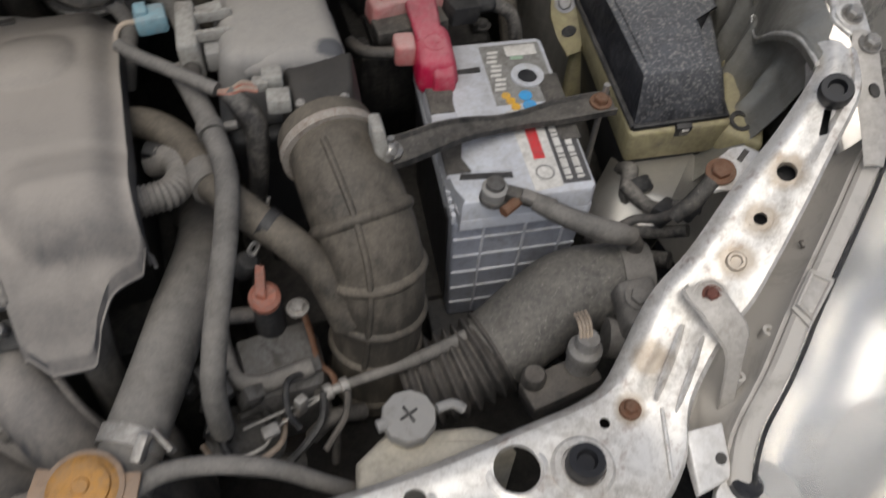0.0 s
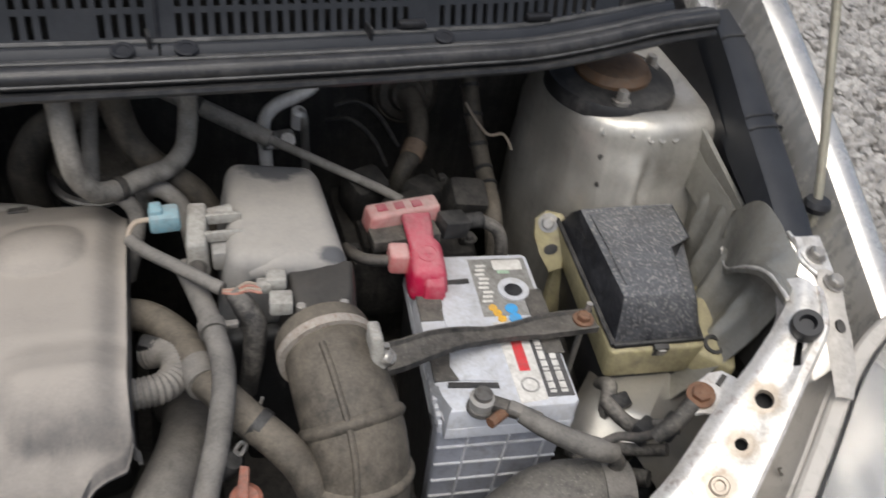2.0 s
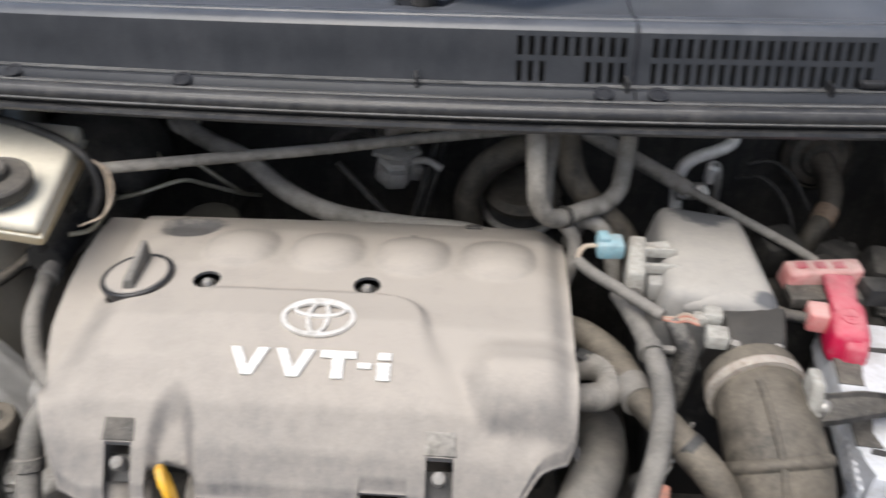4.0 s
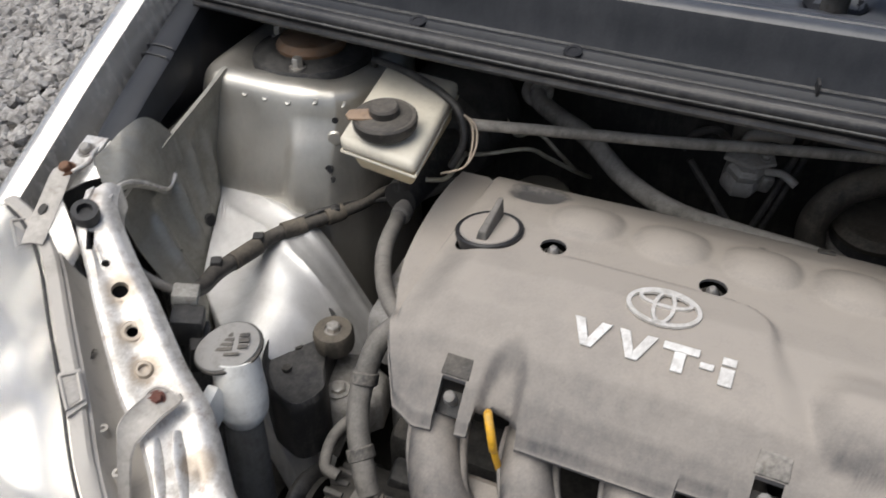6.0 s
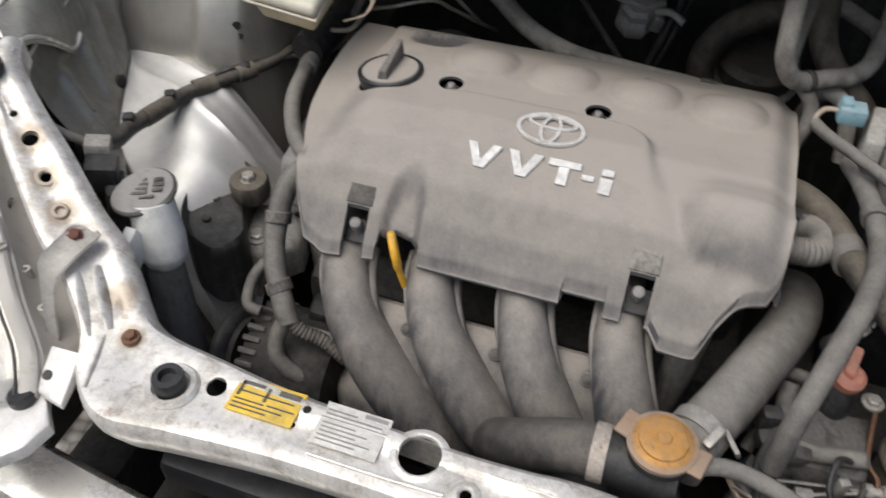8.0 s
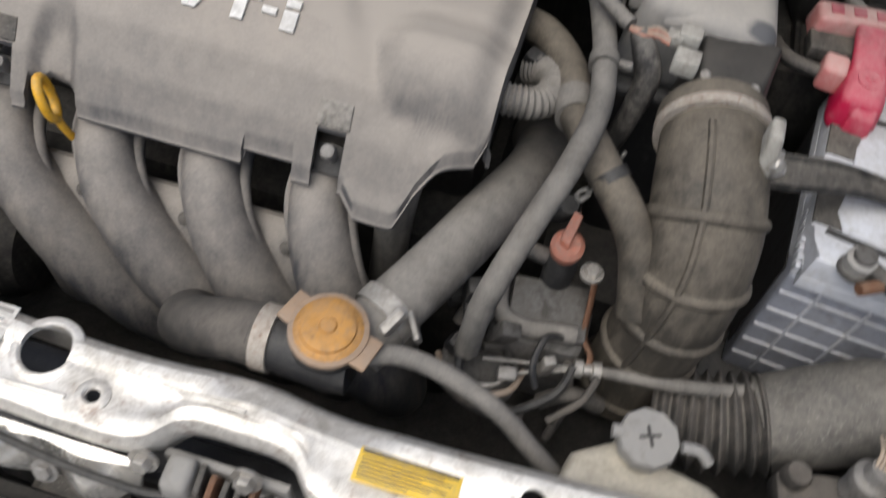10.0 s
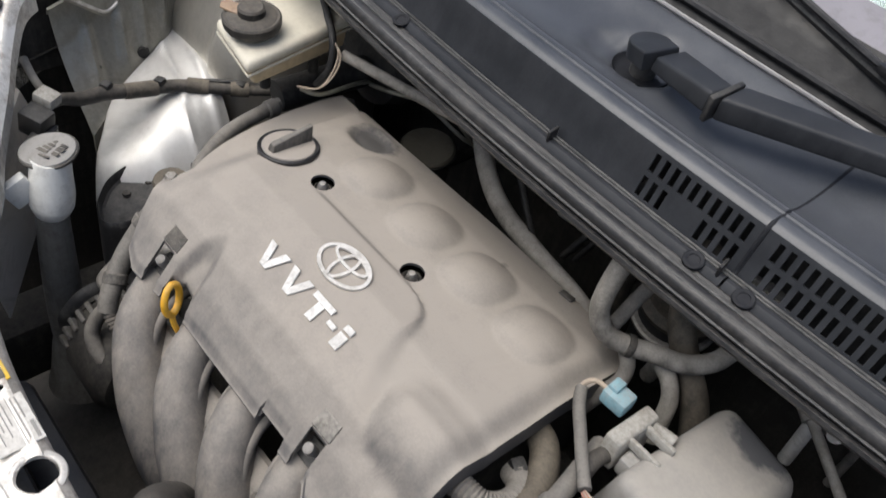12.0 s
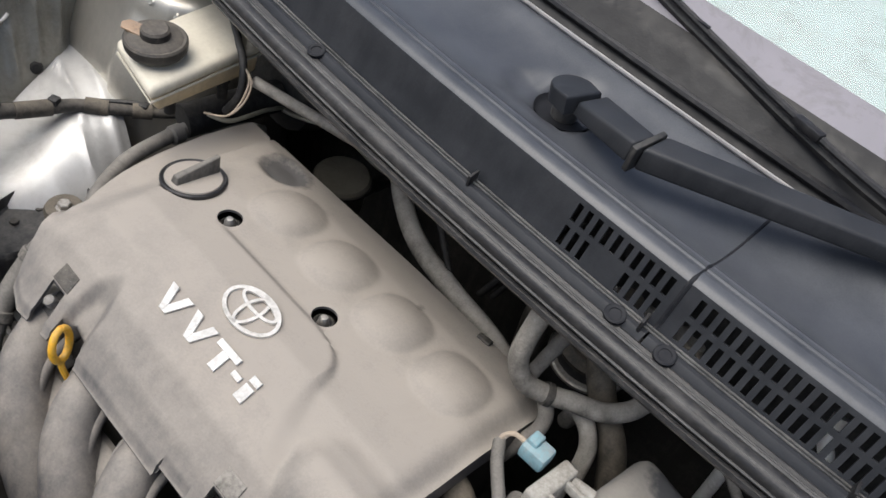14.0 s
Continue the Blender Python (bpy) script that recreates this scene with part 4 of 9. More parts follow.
# rusty bolts of the slam panel and its arms
for sx in (1, -1):
    ax = (sx * ARM.x, ARM.y, ARM.z)
    part("panel_bolt", merged(hexagon(0.0052, 0.006, (sx * 0.4, -0.016, 0.802)), lathe([(0, 0.0022), (0.0074, 0.0018), (0.0080, 0.0), (0, 0)], (sx * 0.4, -0.016, 0.8005), seg=26)), M_rust, car, "rusty hexagon bolt")
    part("arm_bolt", merged(hexagon(0.0048, 0.006, (sx * 0.4718, 0.0302, 0.8535), ax), lathe([(0, 0.0022), (0.0066, 0.0018), (0.0072, 0.0), (0, 0)], (sx * 0.4720, 0.0304, 0.8525), ax, 26)), M_redrust, car, "reddish rusty bolt")
    # drop strap from the arm to the lamp
    path = [(0.4635, 0.0408, 0.8528, 0.004), (0.4645, 0.0370, 0.8530, 0.0095), (0.4670, 0.0300, 0.8532, 0.0118), (0.4700, 0.0180, 0.8522, 0.0112), (0.4725, 0.0070, 0.8495, 0.0110), (0.4745, -0.0010, 0.8450, 0.0092), (0.4758, -0.0070, 0.8380, 0.0060), (0.4768, -0.0120, 0.8270, 0.0044), (0.4775, -0.0180, 0.8090, 0.0042), (0.4780, -0.0240, 0.7890, 0.0042), (0.4780, -0.0300, 0.7700, 0.0042)]
    rows = []
    for x, y, z, w in path:
        rows.append([(sx * (x + w * f), y - 0.35 * w * f, z + 0.29 * w * f + (0.0016 if abs(f) > 0.9 else 0.0)) for f in (-1, -0.85, 0, 0.85, 1)])
    strap = part("strap", sheet(rows), M_strapgrey, car, "pale grey twisted lamp strap")
    thick(strap, 0.002)
    part("strap_head", lathe([(0, 0.0012), (0.0098, 0.0012), (0.0106, 0.0026), (0.0122, 0.0026), (0.0128, 0.0), (0.0128, -0.003)], (sx * 0.4708, 0.0305, 0.8515), ax, 30), M_strapgrey, strap)
    # pressed rib and crease at the bend of the panel
    for du, w in ((0.0, 0.0062), (0.017, 0.0050)):
        part("pressed_rib", tube([(sx * (0.4520 + du * 0.6), 0.0235 - du * 0.75, 0.8318), (sx * (0.4420 + du * 0.6), 0.0110 - du * 0.75, 0.8240), (sx * (0.4300 + du * 0.6), -0.0030 - du * 0.75, 0.8145), (sx * (0.4190 + du * 0.6), -0.0160 - du * 0.75, 0.8058)], [w * 0.5, w, w, w * 0.5], 14, 6, flat=0.30), M_silver, car, "broad pressed rib at the bend")
    part("crease", tube([(sx * 0.4215, -0.022, 0.8035), (sx * 0.4150, -0.045, 0.8015), (sx * 0.4075, -0.070, 0.7995)], 0.0016, 8, 5), M_silver, car)
    xs0 = 0.352 if sx > 0 else 0.343
    part("stop_pad", open_ring([(0.0150, -0.001), (0.0155, 0.0014), (0.0200, 0.0016), (0.0225, -0.0010), (0.0225, -0.003)], (sx * xs0, -0.0455, 0.8003), (0, 0, 1), 32), M_silver, car)
    # rubber bonnet stops
    for at, axis, r in (((0.6055, 0.1335, 0.919) if sx > 0 else (-0.617, 0.134, 0.923), ax, 0.0125), ((sx * (0.352 if sx > 0 else 0.343), -0.046, 0.800), (0, 0, 1), 0.0135)):
        st = tagged(part("bonnet_stop", lathe([(0, -0.006), (r * 0.8, -0.006), (r * 0.95, 0.0), (r, 0.003), (r, 0.010), (r * 0.92, 0.0135), (r * 0.55, 0.0135), (r * 0.45, 0.008), (0, 0.008)], at, axis, 28),
                         M_black_clean), "round black rubber bonnet stop on the slam panel", "bonnet stop", "bonnet stops")

# front wheels
for sx in (1, -1):
    wheel = part("wheel", lathe([(0.16, -0.085), (0.24, -0.095), (0.282, -0.075), (0.288, 0.0), (0.282, 0.075), (0.24, 0.095), (0.16, 0.085)], (sx * 0.74, 0.52, 0.286), (1, 0, 0), 40), M_black, car)

# bumper skin ahead of the slam panel
bump_rows = []
for i in range(41):
    x = -0.62 + i * 0.031
    y = -0.150 + 0.16 * x * x
    bump_rows.append([(x, y + u, 0.71 + h) for u, h in ((0.035, -0.05), (0.034, -0.012), (0.026, -0.002), (0.0, 0.0), (-0.02, -0.008), (-0.05, -0.06), (-0.06, -0.2), (-0.05, -0.35))])
thick(part("bumper", sheet(bump_rows), M_outer, car, "silver painted bumper edge"), 0.003)
part("grille_bar", block((0.62, 0.02, 0.10), (0, -0.105, 0.62), 0.006), M_insert, car)


# ---- head lamps ----
def head_lamp(sx):
    ob = thing("head_lamp", "clear glossy head lamp with a dusty grey housing", "head lamp", (sx * 0.6, 0.0, 0.6), "head lamps")
    inner = [(0.470, -0.085, 0.775), (0.482, -0.060, 0.795), (0.512, -0.032, 0.822), (0.546, 0.002, 0.840), (0.60, 0.052, 0.865), (0.655, 0.102, 0.884), (0.70, 0.130, 0.895), (0.735, 0.14, 0.902)]
    outer = [(0.50, -0.150, 0.66), (0.53, -0.150, 0.70), (0.575, -0.135, 0.745), (0.62, -0.105, 0.775), (0.68, -0.060, 0.805), (0.735, -0.005, 0.83), (0.775, 0.06, 0.855), (0.79, 0.12, 0.885)]
    a, _ = spline([(sx * x, y, z) for x, y, z in inner], 5)
    b, _ = spline([(sx * x, y, z) for x, y, z in outer], 5)
    rows = []
    for p, q in zip(a, b):
        rows.append([p.lerp(q, t) + Vector((sx * 0.02, -0.02, 0.035)) * math.sin(math.pi * t) ** 0.8 for t in [i / 10 for i in range(11)]])
    thick(part("lens", sheet(rows), M_lens, ob, "clear curved lamp lens"), 0.003)
    rows = [[p.lerp(q, t) + Vector((sx * 0.0, 0.012, -0.06)) * (math.sin(math.pi * t) ** 0.6 + 0.10 * abs(math.sin(k * 0.45))) + Vector((0, 0.012, -0.012)) for i, t in [(i, i / 14) for i in range(15)]] for k, (p, q) in enumerate(zip(a, b))]
    part("reflector", sheet(rows), M_chrome, ob, "bright chrome reflector")
    for k, (u, v) in enumerate(((0.34, 0.5), (0.7, 0.5))):
        c = a[int(u * 35)].lerp(b[int(u * 35)], v)
        part("lamp_bowl", lathe([(0.012, -0.03), (0.03, -0.012), (0.042, 0.012), (0.045, 0.014)], (c.x, c.y, c.z - 0.015), (sx * 0.2, -0.7, 0.55), 28), M_chrome, ob)
    # flange strip along the lens and the body behind it
    rows = []
    for q in range(0, 36):
        p = a[q]
        d = (a[min(q + 1, 35)] - a[max(q - 1, 0)])
        n = Vector((-d.y * sx, d.x * sx, 0)).normalized()
        rows.append([p + n * u + Vector((0, 0, h)) for u, h in ((0.001, -0.004), (0.001, 0.002), (0.003, 0.0035), (0.012, 0.003), (0.0150, 0.0), (0.0155, -0.010))])
    part("flange", sheet(rows), M_housing, ob, "pale grey plastic lamp flange")
    rows = []
    for t in [i / 20 for i in range(16)]:
        p = a[int(t * 35)]
        q = Vector((sx * (0.440 + 0.190 * t), 0.010 + 0.165 * t, 0.778 + 0.088 * t))
        rows.append([p + Vector((-sx * 0.004, 0.004, -0.004)), p + Vector((-sx * 0.014, 0.012, -0.006)), p + Vector((-sx * 0.018, 0.016, -0.024)), p.lerp(q, 0.6) + Vector((0, 0, -0.020)), q + Vector((0, 0, -0.012)), q + Vector((-sx * 0.004, 0.010, -0.05)), q + Vector((0, 0.02, -0.14))])
    thick(part("lamp_body", sheet(rows), M_housing, ob, "dusty grey lamp body"), 0.002)
    for at in ((0.519, 0.008, 0.8135), (0.486, -0.016, 0.8015)):
        part("screw_post", lathe([(0.0045, -0.02), (0.0045, 0.006), (0.002, 0.006), (0.002, 0.0), (0, 0.0)], (sx * at[0], at[1], at[2]), seg=16), M_housing, ob)
    part("lens_seam", tube([p + Vector((sx * 0.001, -0.001, 0.003)) for p in a[::3]], 0.0016, 6, 3), M_black, ob, "dark sealing line round the lens")
    # clip windows: a raised tapered frame on a wider tab of the flange
    for x, y, z in ((0.546, 0.012, 0.8485), (0.692, 0.119, 0.8935)):
        tab_at = Matrix.Translation((sx * x, y, z)) @ pose(0, 0, 0, 0, -22 * sx, 0) @ Matrix.Scale(sx, 4, (1, 0, 0))
        outline = [(0.008, 0.016), (0.016, 0.004), (-0.010, -0.016), (-0.013, -0.002)]
        tab_bm = prism([(u * 1.28 - 0.001, v * 1.28 + 0.001) for u, v in outline], -0.004, 0.0, 0.0012, tab_at)
        bmesh.ops.recalc_face_normals(tab_bm, faces=tab_bm.faces[:])
        tab_ob = part("clip_tab", tab_bm, M_housing, ob)
        part("clip_frame", tube([tab_at @ Vector((u, v, 0.0008)) for u, v in outline + outline[:1]], 0.0016, 8, 1), M_housing, tab_ob)
        well = prism([(u * 0.8, v * 0.8) for u, v in outline], -0.0005, 0.0006, 0.0002, tab_at)
        bmesh.ops.recalc_face_normals(well, faces=well.faces[:])
        part("clip_window", well, M_strapgrey, tab_ob, "sunken pale clip window")
    flat_n = Vector((sx * 0.55, -0.52, 1.0)).normalized()
    glyph_up = Vector((-sx * 0.3, 0.95, 0))
    glyph_up = (glyph_up - flat_n * glyph_up.dot(flat_n)).normalized()
    glyph_x = glyph_up.cross(flat_n)
    glyph_at = Vector((sx * 0.5680, 0.0600, 0.8325)) + flat_n * 0.006
    five_bm = text_mesh("5", 0.017, Matrix(((glyph_x.x, glyph_up.x, flat_n.x, glyph_at.x), (glyph_x.y, glyph_up.y, flat_n.y, glyph_at.y), (glyph_x.z, glyph_up.z, flat_n.z, glyph_at.z), (0, 0, 0, 1))))
    part("moulded_number", five_bm, M_strap, ob, "moulded number 5")
    # front fixing ear with its rubber plug
    ear = part("fixing_ear", prism([(0.432, -0.095), (0.447, -0.080), (0.458, -0.066), (0.479, -0.064), (0.497, -0.068), (0.508, -0.088), (0.504, -0.112), (0.490, -0.135), (0.455, -0.140), (0.438, -0.120)], 0.757, 0.770, 0.004), M_white_ear, ob, "bright silver fixing ear")
    tabp = part("ear_tab", hexa([(0.430, -0.080, 0.768), (0.462, -0.074, 0.768), (0.466, -0.042, 0.775), (0.434, -0.042, 0.778), (0.431, -0.080, 0.776), (0.461, -0.074, 0.776), (0.464, -0.040, 0.794), (0.434, -0.040, 0.796)], 0.002), M_white_ear, ob)
    part("tab_hole", lathe([(0, 0.0003), (0.0042, 0.0003), (0.0042, -0.002), (0, -0.002)], (sx * 0.4545, -0.0625, 0.7845), (0, -0.5, 0.86), 18), M_insert, ob)
    if sx < 0:
        tabp.data.transform(Matrix.Translation((0.6, 0, 0)) @ Matrix.Scale(-1, 4, (1, 0, 0)) @ Matrix.Translation((-0.6, 0, 0)))
        tabp.data.flip_normals()
    if sx < 0:
        ear.data.transform(Matrix.Translation((0.6, 0, 0)) @ Matrix.Scale(-1, 4, (1, 0, 0)) @ Matrix.Translation((-0.6, 0, 0)))
        ear.data.flip_normals()
    part("plug", lathe([(0, 0), (0.0115, 0), (0.0115, 0.008), (0.009, 0.011), (0, 0.010)], (sx * 0.468, -0.082, 0.769), seg=24), M_black_clean, ob, "black rubber plug")
    return ob


head_lamp(1)
head_lamp(-1)


# ---- cowl ----
def cowl_line(x):
    return 0.16 * x * x


def cowl_drop(x):
    """How far the cowl falls towards its ends; the right end kicks up again."""
    return 0.05 * x * x * (1 - 0.95 * step(0.44, 0.60, x))


# section from the front channel over the steep vent face and the crest to the screen: (y, z)
COWL = [(0.384, 1.020), (0.389, 1.036), (0.394, 1.0415), (0.401, 1.042), (0.4065, 1.0385), (0.4085, 1.042), (0.4135, 1.0585), (0.4150, 1.0630), (0.4195, 1.0785), (0.4212, 1.0825),
        (0.4235, 1.0850), (0.4275, 1.0868), (0.4325, 1.0876), (0.4362, 1.0872), (0.4378, 1.0858), (0.4396, 1.0858), (0.4408, 1.0872), (0.4422, 1.0866), (0.4475, 1.0858), (0.4490, 1.0862), (0.4506, 1.0850),
        (0.456, 1.0835), (0.464, 1.0818), (0.474, 1.0805), (0.486, 1.0800), (0.498, 1.0805), (0.510, 1.0820), (0.522, 1.0842), (0.534, 1.0870), (0.546, 1.0905), (0.556, 1.0945), (0.565, 1.0985), (0.572, 1.100), (0.576, 1.099), (0.579, 1.088)]
SLOTS = [(0.037 + 0.0098 * i) for i in range(10)] + [0.152 + 0.0098 * i for i in range(20)] + [0.372 + 0.0105 * i for i in range(16)]


def cowl_dip(x, y):
    """Round recess of the wiper pivot with its swept tail."""
    d = math.hypot((x + 0.050) / 0.034, (y - 0.506) / 0.034)
    k = 0.012 * step(1.0, 0.72, d)
    u, v = (x + 0.088) / 0.030, (y - 0.497) / (0.022 - 0.010 * (x + 0.088) / 0.03 * -1)
    return k + 0.006 * step(1.0, 0.55, math.hypot(u, v)) * (1 - step(1.0, 0.72, d))


def cowl_panel(x0, x1):
    xs = set([x0, x1])
    x = x0
    while x < x1:
        xs.add(round(x, 4))
        x += 0.0049 if -0.13 < x < 0.0 else 0.0098
    slots = [s for s in SLOTS if x0 < s < x1 - 0.006]
    for s in slots:
        xs |= {round(s, 5), round(s + 0.0050, 5)}
    xs = sorted(xs)
    xs = [a for i, a in enumerate(xs) if i == 0 or a - xs[i - 1] > 0.0011 or any(abs(a - s) < 1e-4 or abs(a - s - 0.005) < 1e-4 for s in slots)]
    bm = bmesh.new()
    vents = bmesh.new()
    strip = bmesh.new()
    grid = [[(x, y + cowl_line(x), z - cowl_drop(x) - cowl_dip(x, y)) for y, z in COWL] for x in xs]
    for i in range(len(xs) - 1):
        mid = (xs[i] + xs[i + 1]) / 2
        opened = any(s < mid < s + 0.005 for s in slots)
        for j in range(len(COWL) - 1):
            if opened and j in (5, 7) and not (j == 5 and 0.06 < mid < 0.095):
                continue
            quad = (grid[i][j], grid[i + 1][j], grid[i + 1][j + 1], grid[i][j + 1])
            to = strip if j < 4 else vents if j < 9 else bm
            to.faces.new([to.verts.new(v) for v in quad])
    for b in (bm, vents, strip):
        bmesh.ops.remove_doubles(b, verts=b.verts[:], dist=0.00001)
    return bm, vents, strip


cowl = thing("cowl_panel", "black plastic cowl panel with ventilation slots below the windscreen", "cowl panel", (0, 0.5, 1.0))
for x0, x1 in ((-0.75, 0.1375), (0.1395, 0.62)):
    skin, vents, strip = cowl_panel(x0, x1)
    # channel and vent face: missing sky reflection painted as a darker plastic
    thick(part("front_channel", strip, M_vent, cowl, "front channel of the cowl, coloured darker for shade"), 0.0025)
    thick(part("panel", skin, M_cowl, cowl), 0.0025)
    thick(part("vent_face", vents, M_vent, cowl, "steep vent face with two rows of slots, coloured darker for shade"), 0.0025)
part("seam", tube([(0.1385, y + cowl_line(0.1385) - 0.001, z - cowl_drop(0.1385) - 0.0015) for y, z in COWL[3:32:2]], 0.0020, 6, 3), M_grille, cowl, "dark joint between the two panels")
for x in (0.112, 0.158, -0.2556, 0.372, -0.42):
    at = Vector((x, 0.3915 + cowl_line(x), 1.0390 - cowl_drop(x)))
    part("clip", lathe([(0, 0.0), (0.0088, 0.0), (0.0088, 0.0026), (0.0074, 0.0034), (0.0050, 0.0030), (0.0046, 0.0022), (0, 0.0022)], at, (0, -0.25, 1), 24), M_grille, cowl, "round black push clip")
for x in (-0.048, 0.131, 0.305):
    part("nub", block((0.0028, 0.014, 0.011), (x, 0.3985 + cowl_line(x), 1.0455 - cowl_drop(x)), 0.001, (0, 0, 8)), M_seal, cowl)
for x in (0.345, 0.470):
    part("lug", block((0.024, 0.008, 0.006), (x, 0.4045 + cowl_line(x), 1.047 - cowl_drop(x)), 0.0015), M_black_clean, cowl, "small black fixing lug")
for y, z, r in ((0.4040, 1.0412, 0.0012), (0.3990, 1.0424, 0.0010)):
    part("moulded_ridge", tube([(x, y + cowl_line(x), z - cowl_drop(x)) for x in [-0.74 + 0.075 * i for i in range(19)]], r, 8, 4), M_edge_pale, cowl, "thin pale edge line")
part("end_block", hexa([(0.560, 0.452, 1.030), (0.632, 0.468, 1.030), (0.632, 0.540, 1.034), (0.560, 0.530, 1.036), (0.566, 0.462, 1.078), (0.622, 0.474, 1.066), (0.622, 0.530, 1.072), (0.566, 0.524, 1.090)], 0.006), M_black_clean, cowl, "black moulded end cap")
# bulb seal along the front edge
seal_pts = [(x, 0.373 + cowl_line(x), 1.030 - cowl_drop(x)) for x in [-0.72 + 0.069 * i for i in range(21)]]
seal = tagged(part("bonnet_seal", tube(seal_pts, 0.0115, 16, 4, flat=0.85), M_seal), "worn black rubber bonnet seal along the cowl", "seal")
part("seal_lip", tube([(x, y - 0.009, z - 0.010) for x, y, z in seal_pts], 0.0042, 8, 4), M_seal, seal)
part("seal_lip", tube([(x, y + 0.014, z + 0.003) for x, y, z in seal_pts], 0.0040, 8, 4), M_seal, seal)
# pale tubes paint the seal's thin highlights along with its worn streaks
for u, h, r in ((-0.006, 0.0085, 0.0012), (0.003, 0.0100, 0.0016), (0.009, 0.0065, 0.0012), (-0.0115, 0.0, 0.0012)):
    part("highlight_line", tube([(x, y + u, z + h) for x, y, z in seal_pts], r, 6, 4), M_edge_pale, seal, "pale edge line, part wear and part painted highlight")
# cowl front wall that drops to the bulkhead
rows = [[(x, 0.381 + cowl_line(x) + u, z - cowl_drop(x)) for x in [-0.72 + 0.056 * i for i in range(25)]] for u, z in ((0.004, 1.022), (0.01, 1.005), (0.05, 0.985), (0.07, 0.984))]
thick(part("cowl_trough", sheet(rows), M_trough, car, "dusty brown-grey cowl wall"), 0.002)

# ---- windscreen and wiper ----
EDGE = [-0.74 + 0.085 * i for i in range(17)]
part("trim_strip", tube([(x, 0.5735 + cowl_line(x), 1.1015 - cowl_drop(x)) for x in EDGE], 0.0044, 8, 4, flat=0.5), M_trim, cowl, "pale grey edge strip")
rows = [[(x, y + cowl_line(x), z - cowl_drop(x)) for x in [-0.74 + 0.068 * i for i in range(21)]] for y, z in ((0.577, 1.094), (0.584, 1.076), (0.606, 1.074), (0.622, 1.090), (0.634, 1.112), (0.640, 1.119), (0.654, 1.128))]
part("screen_gutter", sheet(rows), M_gutter, cowl, "black grimy gutter below the windscreen")
for y, z, r in ((0.590, 1.0785, 0.0030), (0.604, 1.0800, 0.0042), (0.618, 1.094, 0.0045)):
    part("gutter_lip", tube([(x, y + cowl_line(x), z - cowl_drop(x)) for x in EDGE], r, 8, 4), M_black_clean, cowl, "black moulded gutter lip")


def screen_row(v, lift=0.0):
    return [(x, 0.634 + cowl_line(x) * 1.05 + v * 0.80, 1.110 + lift + v * 0.52 - 0.045 * x * x) for x in [-0.72 + 0.072 * i for i in range(21)]]


screen = tagged(part("windscreen", sheet([screen_row(i / 10) for i in range(11)]), M_glass), "sloping clear car windscreen reflecting the sky", "windscreen")
thick(screen, 0.005)
M_frit = surface("glass_border_print", (0.20, 0.19, 0.225), (0.30, 0.29, 0.32), 0.4, 0.3, patch=10, bump=0.0)
thick(part("border_print", sheet([screen_row(v, 0.0035) for v in (0.022, 0.045, 0.066)]), M_frit, screen, "purplish grey printed glass border"), 0.001)
# dashboard coloured pale blue to brighten the glass like reflected sky
dash = [[(x, 0.69 + 0.1 * u + cowl_line(x), 1.10 + h) for x in [-0.68 + 0.17 * i for i in range(9)]] for u, h in ((0, -0.02), (1, 0.01), (4, 0.03), (7, 0.0), (8, -0.3))]
thick(tagged(part("dashboard", sheet(dash), surface("sky_reflection_dash", (0.80, 0.86, 0.86), (0.95, 1.0, 1.0), 0.4, 0.6)), "dashboard behind the windscreen, painted pale for the sky's reflection", "dashboard"), 0.01)

wiper = thing("wiper", "black windscreen wiper arm and blade parked on the cowl", "wiper", (-0.050, 0.506, 1.070))
part("pivot_post", lathe([(0.012, -0.026), (0.012, 0.006), (0.009, 0.008), (0, 0.008)], (-0.050, 0.505, 1.095), (0, -0.15, 1), 24), M_aludark, wiper, "dusty aluminium pivot post")
part("pivot_well", lathe([(0.0, 0.0), (0.021, 0.0), (0.025, 0.0022), (0.0275, 0.0060), (0.0268, 0.0030), (0.0245, -0.0010)], (-0.0500, 0.5060, 1.0705), (0, -0.02, 1), 36), M_grille, wiper, "dark round recess under the pivot")
cap_m = Matrix.Translation((-0.047, 0.4985, 1.1025)) @ pose(0, 0, 0, 6, -8, -20)
part("pivot_cap", prism([(0.018, -0.0175), (0.018, 0.0175)] + [(-0.0175 * math.sin(a) - 0.0015, 0.0175 * math.cos(a)) for a in [math.pi * i / 14 for i in range(15)]], -0.010, 0.006, 0.0022, cap_m, segs=3), M_vent, wiper, "rounded black pivot cap")
part("arm_head", hexa([(-0.031, 0.482, 1.094), (0.038, 0.459, 1.104), (0.044, 0.488, 1.106), (-0.022, 0.516, 1.095), (-0.030, 0.484, 1.108), (0.038, 0.462, 1.1225), (0.043, 0.486, 1.124), (-0.022, 0.514, 1.110)], 0.0030), M_vent, wiper)
part("hinge_plate", hexa([(0.039, 0.4565, 1.100), (0.0445, 0.4555, 1.100), (0.0485, 0.493, 1.104), (0.0430, 0.494, 1.104), (0.039, 0.4575, 1.1225), (0.0445, 0.4565, 1.1225), (0.0485, 0.492, 1.127), (0.0430, 0.493, 1.127)], 0.0012), M_black, wiper, "worn hinge edge")
part("arm", hexa([(0.046, 0.461, 1.102), (0.40, 0.646, 1.112), (0.390, 0.668, 1.113), (0.049, 0.493, 1.105), (0.046, 0.463, 1.1225), (0.40, 0.648, 1.124), (0.390, 0.666, 1.125), (0.049, 0.491, 1.1265)], 0.0030), M_vent, wiper)
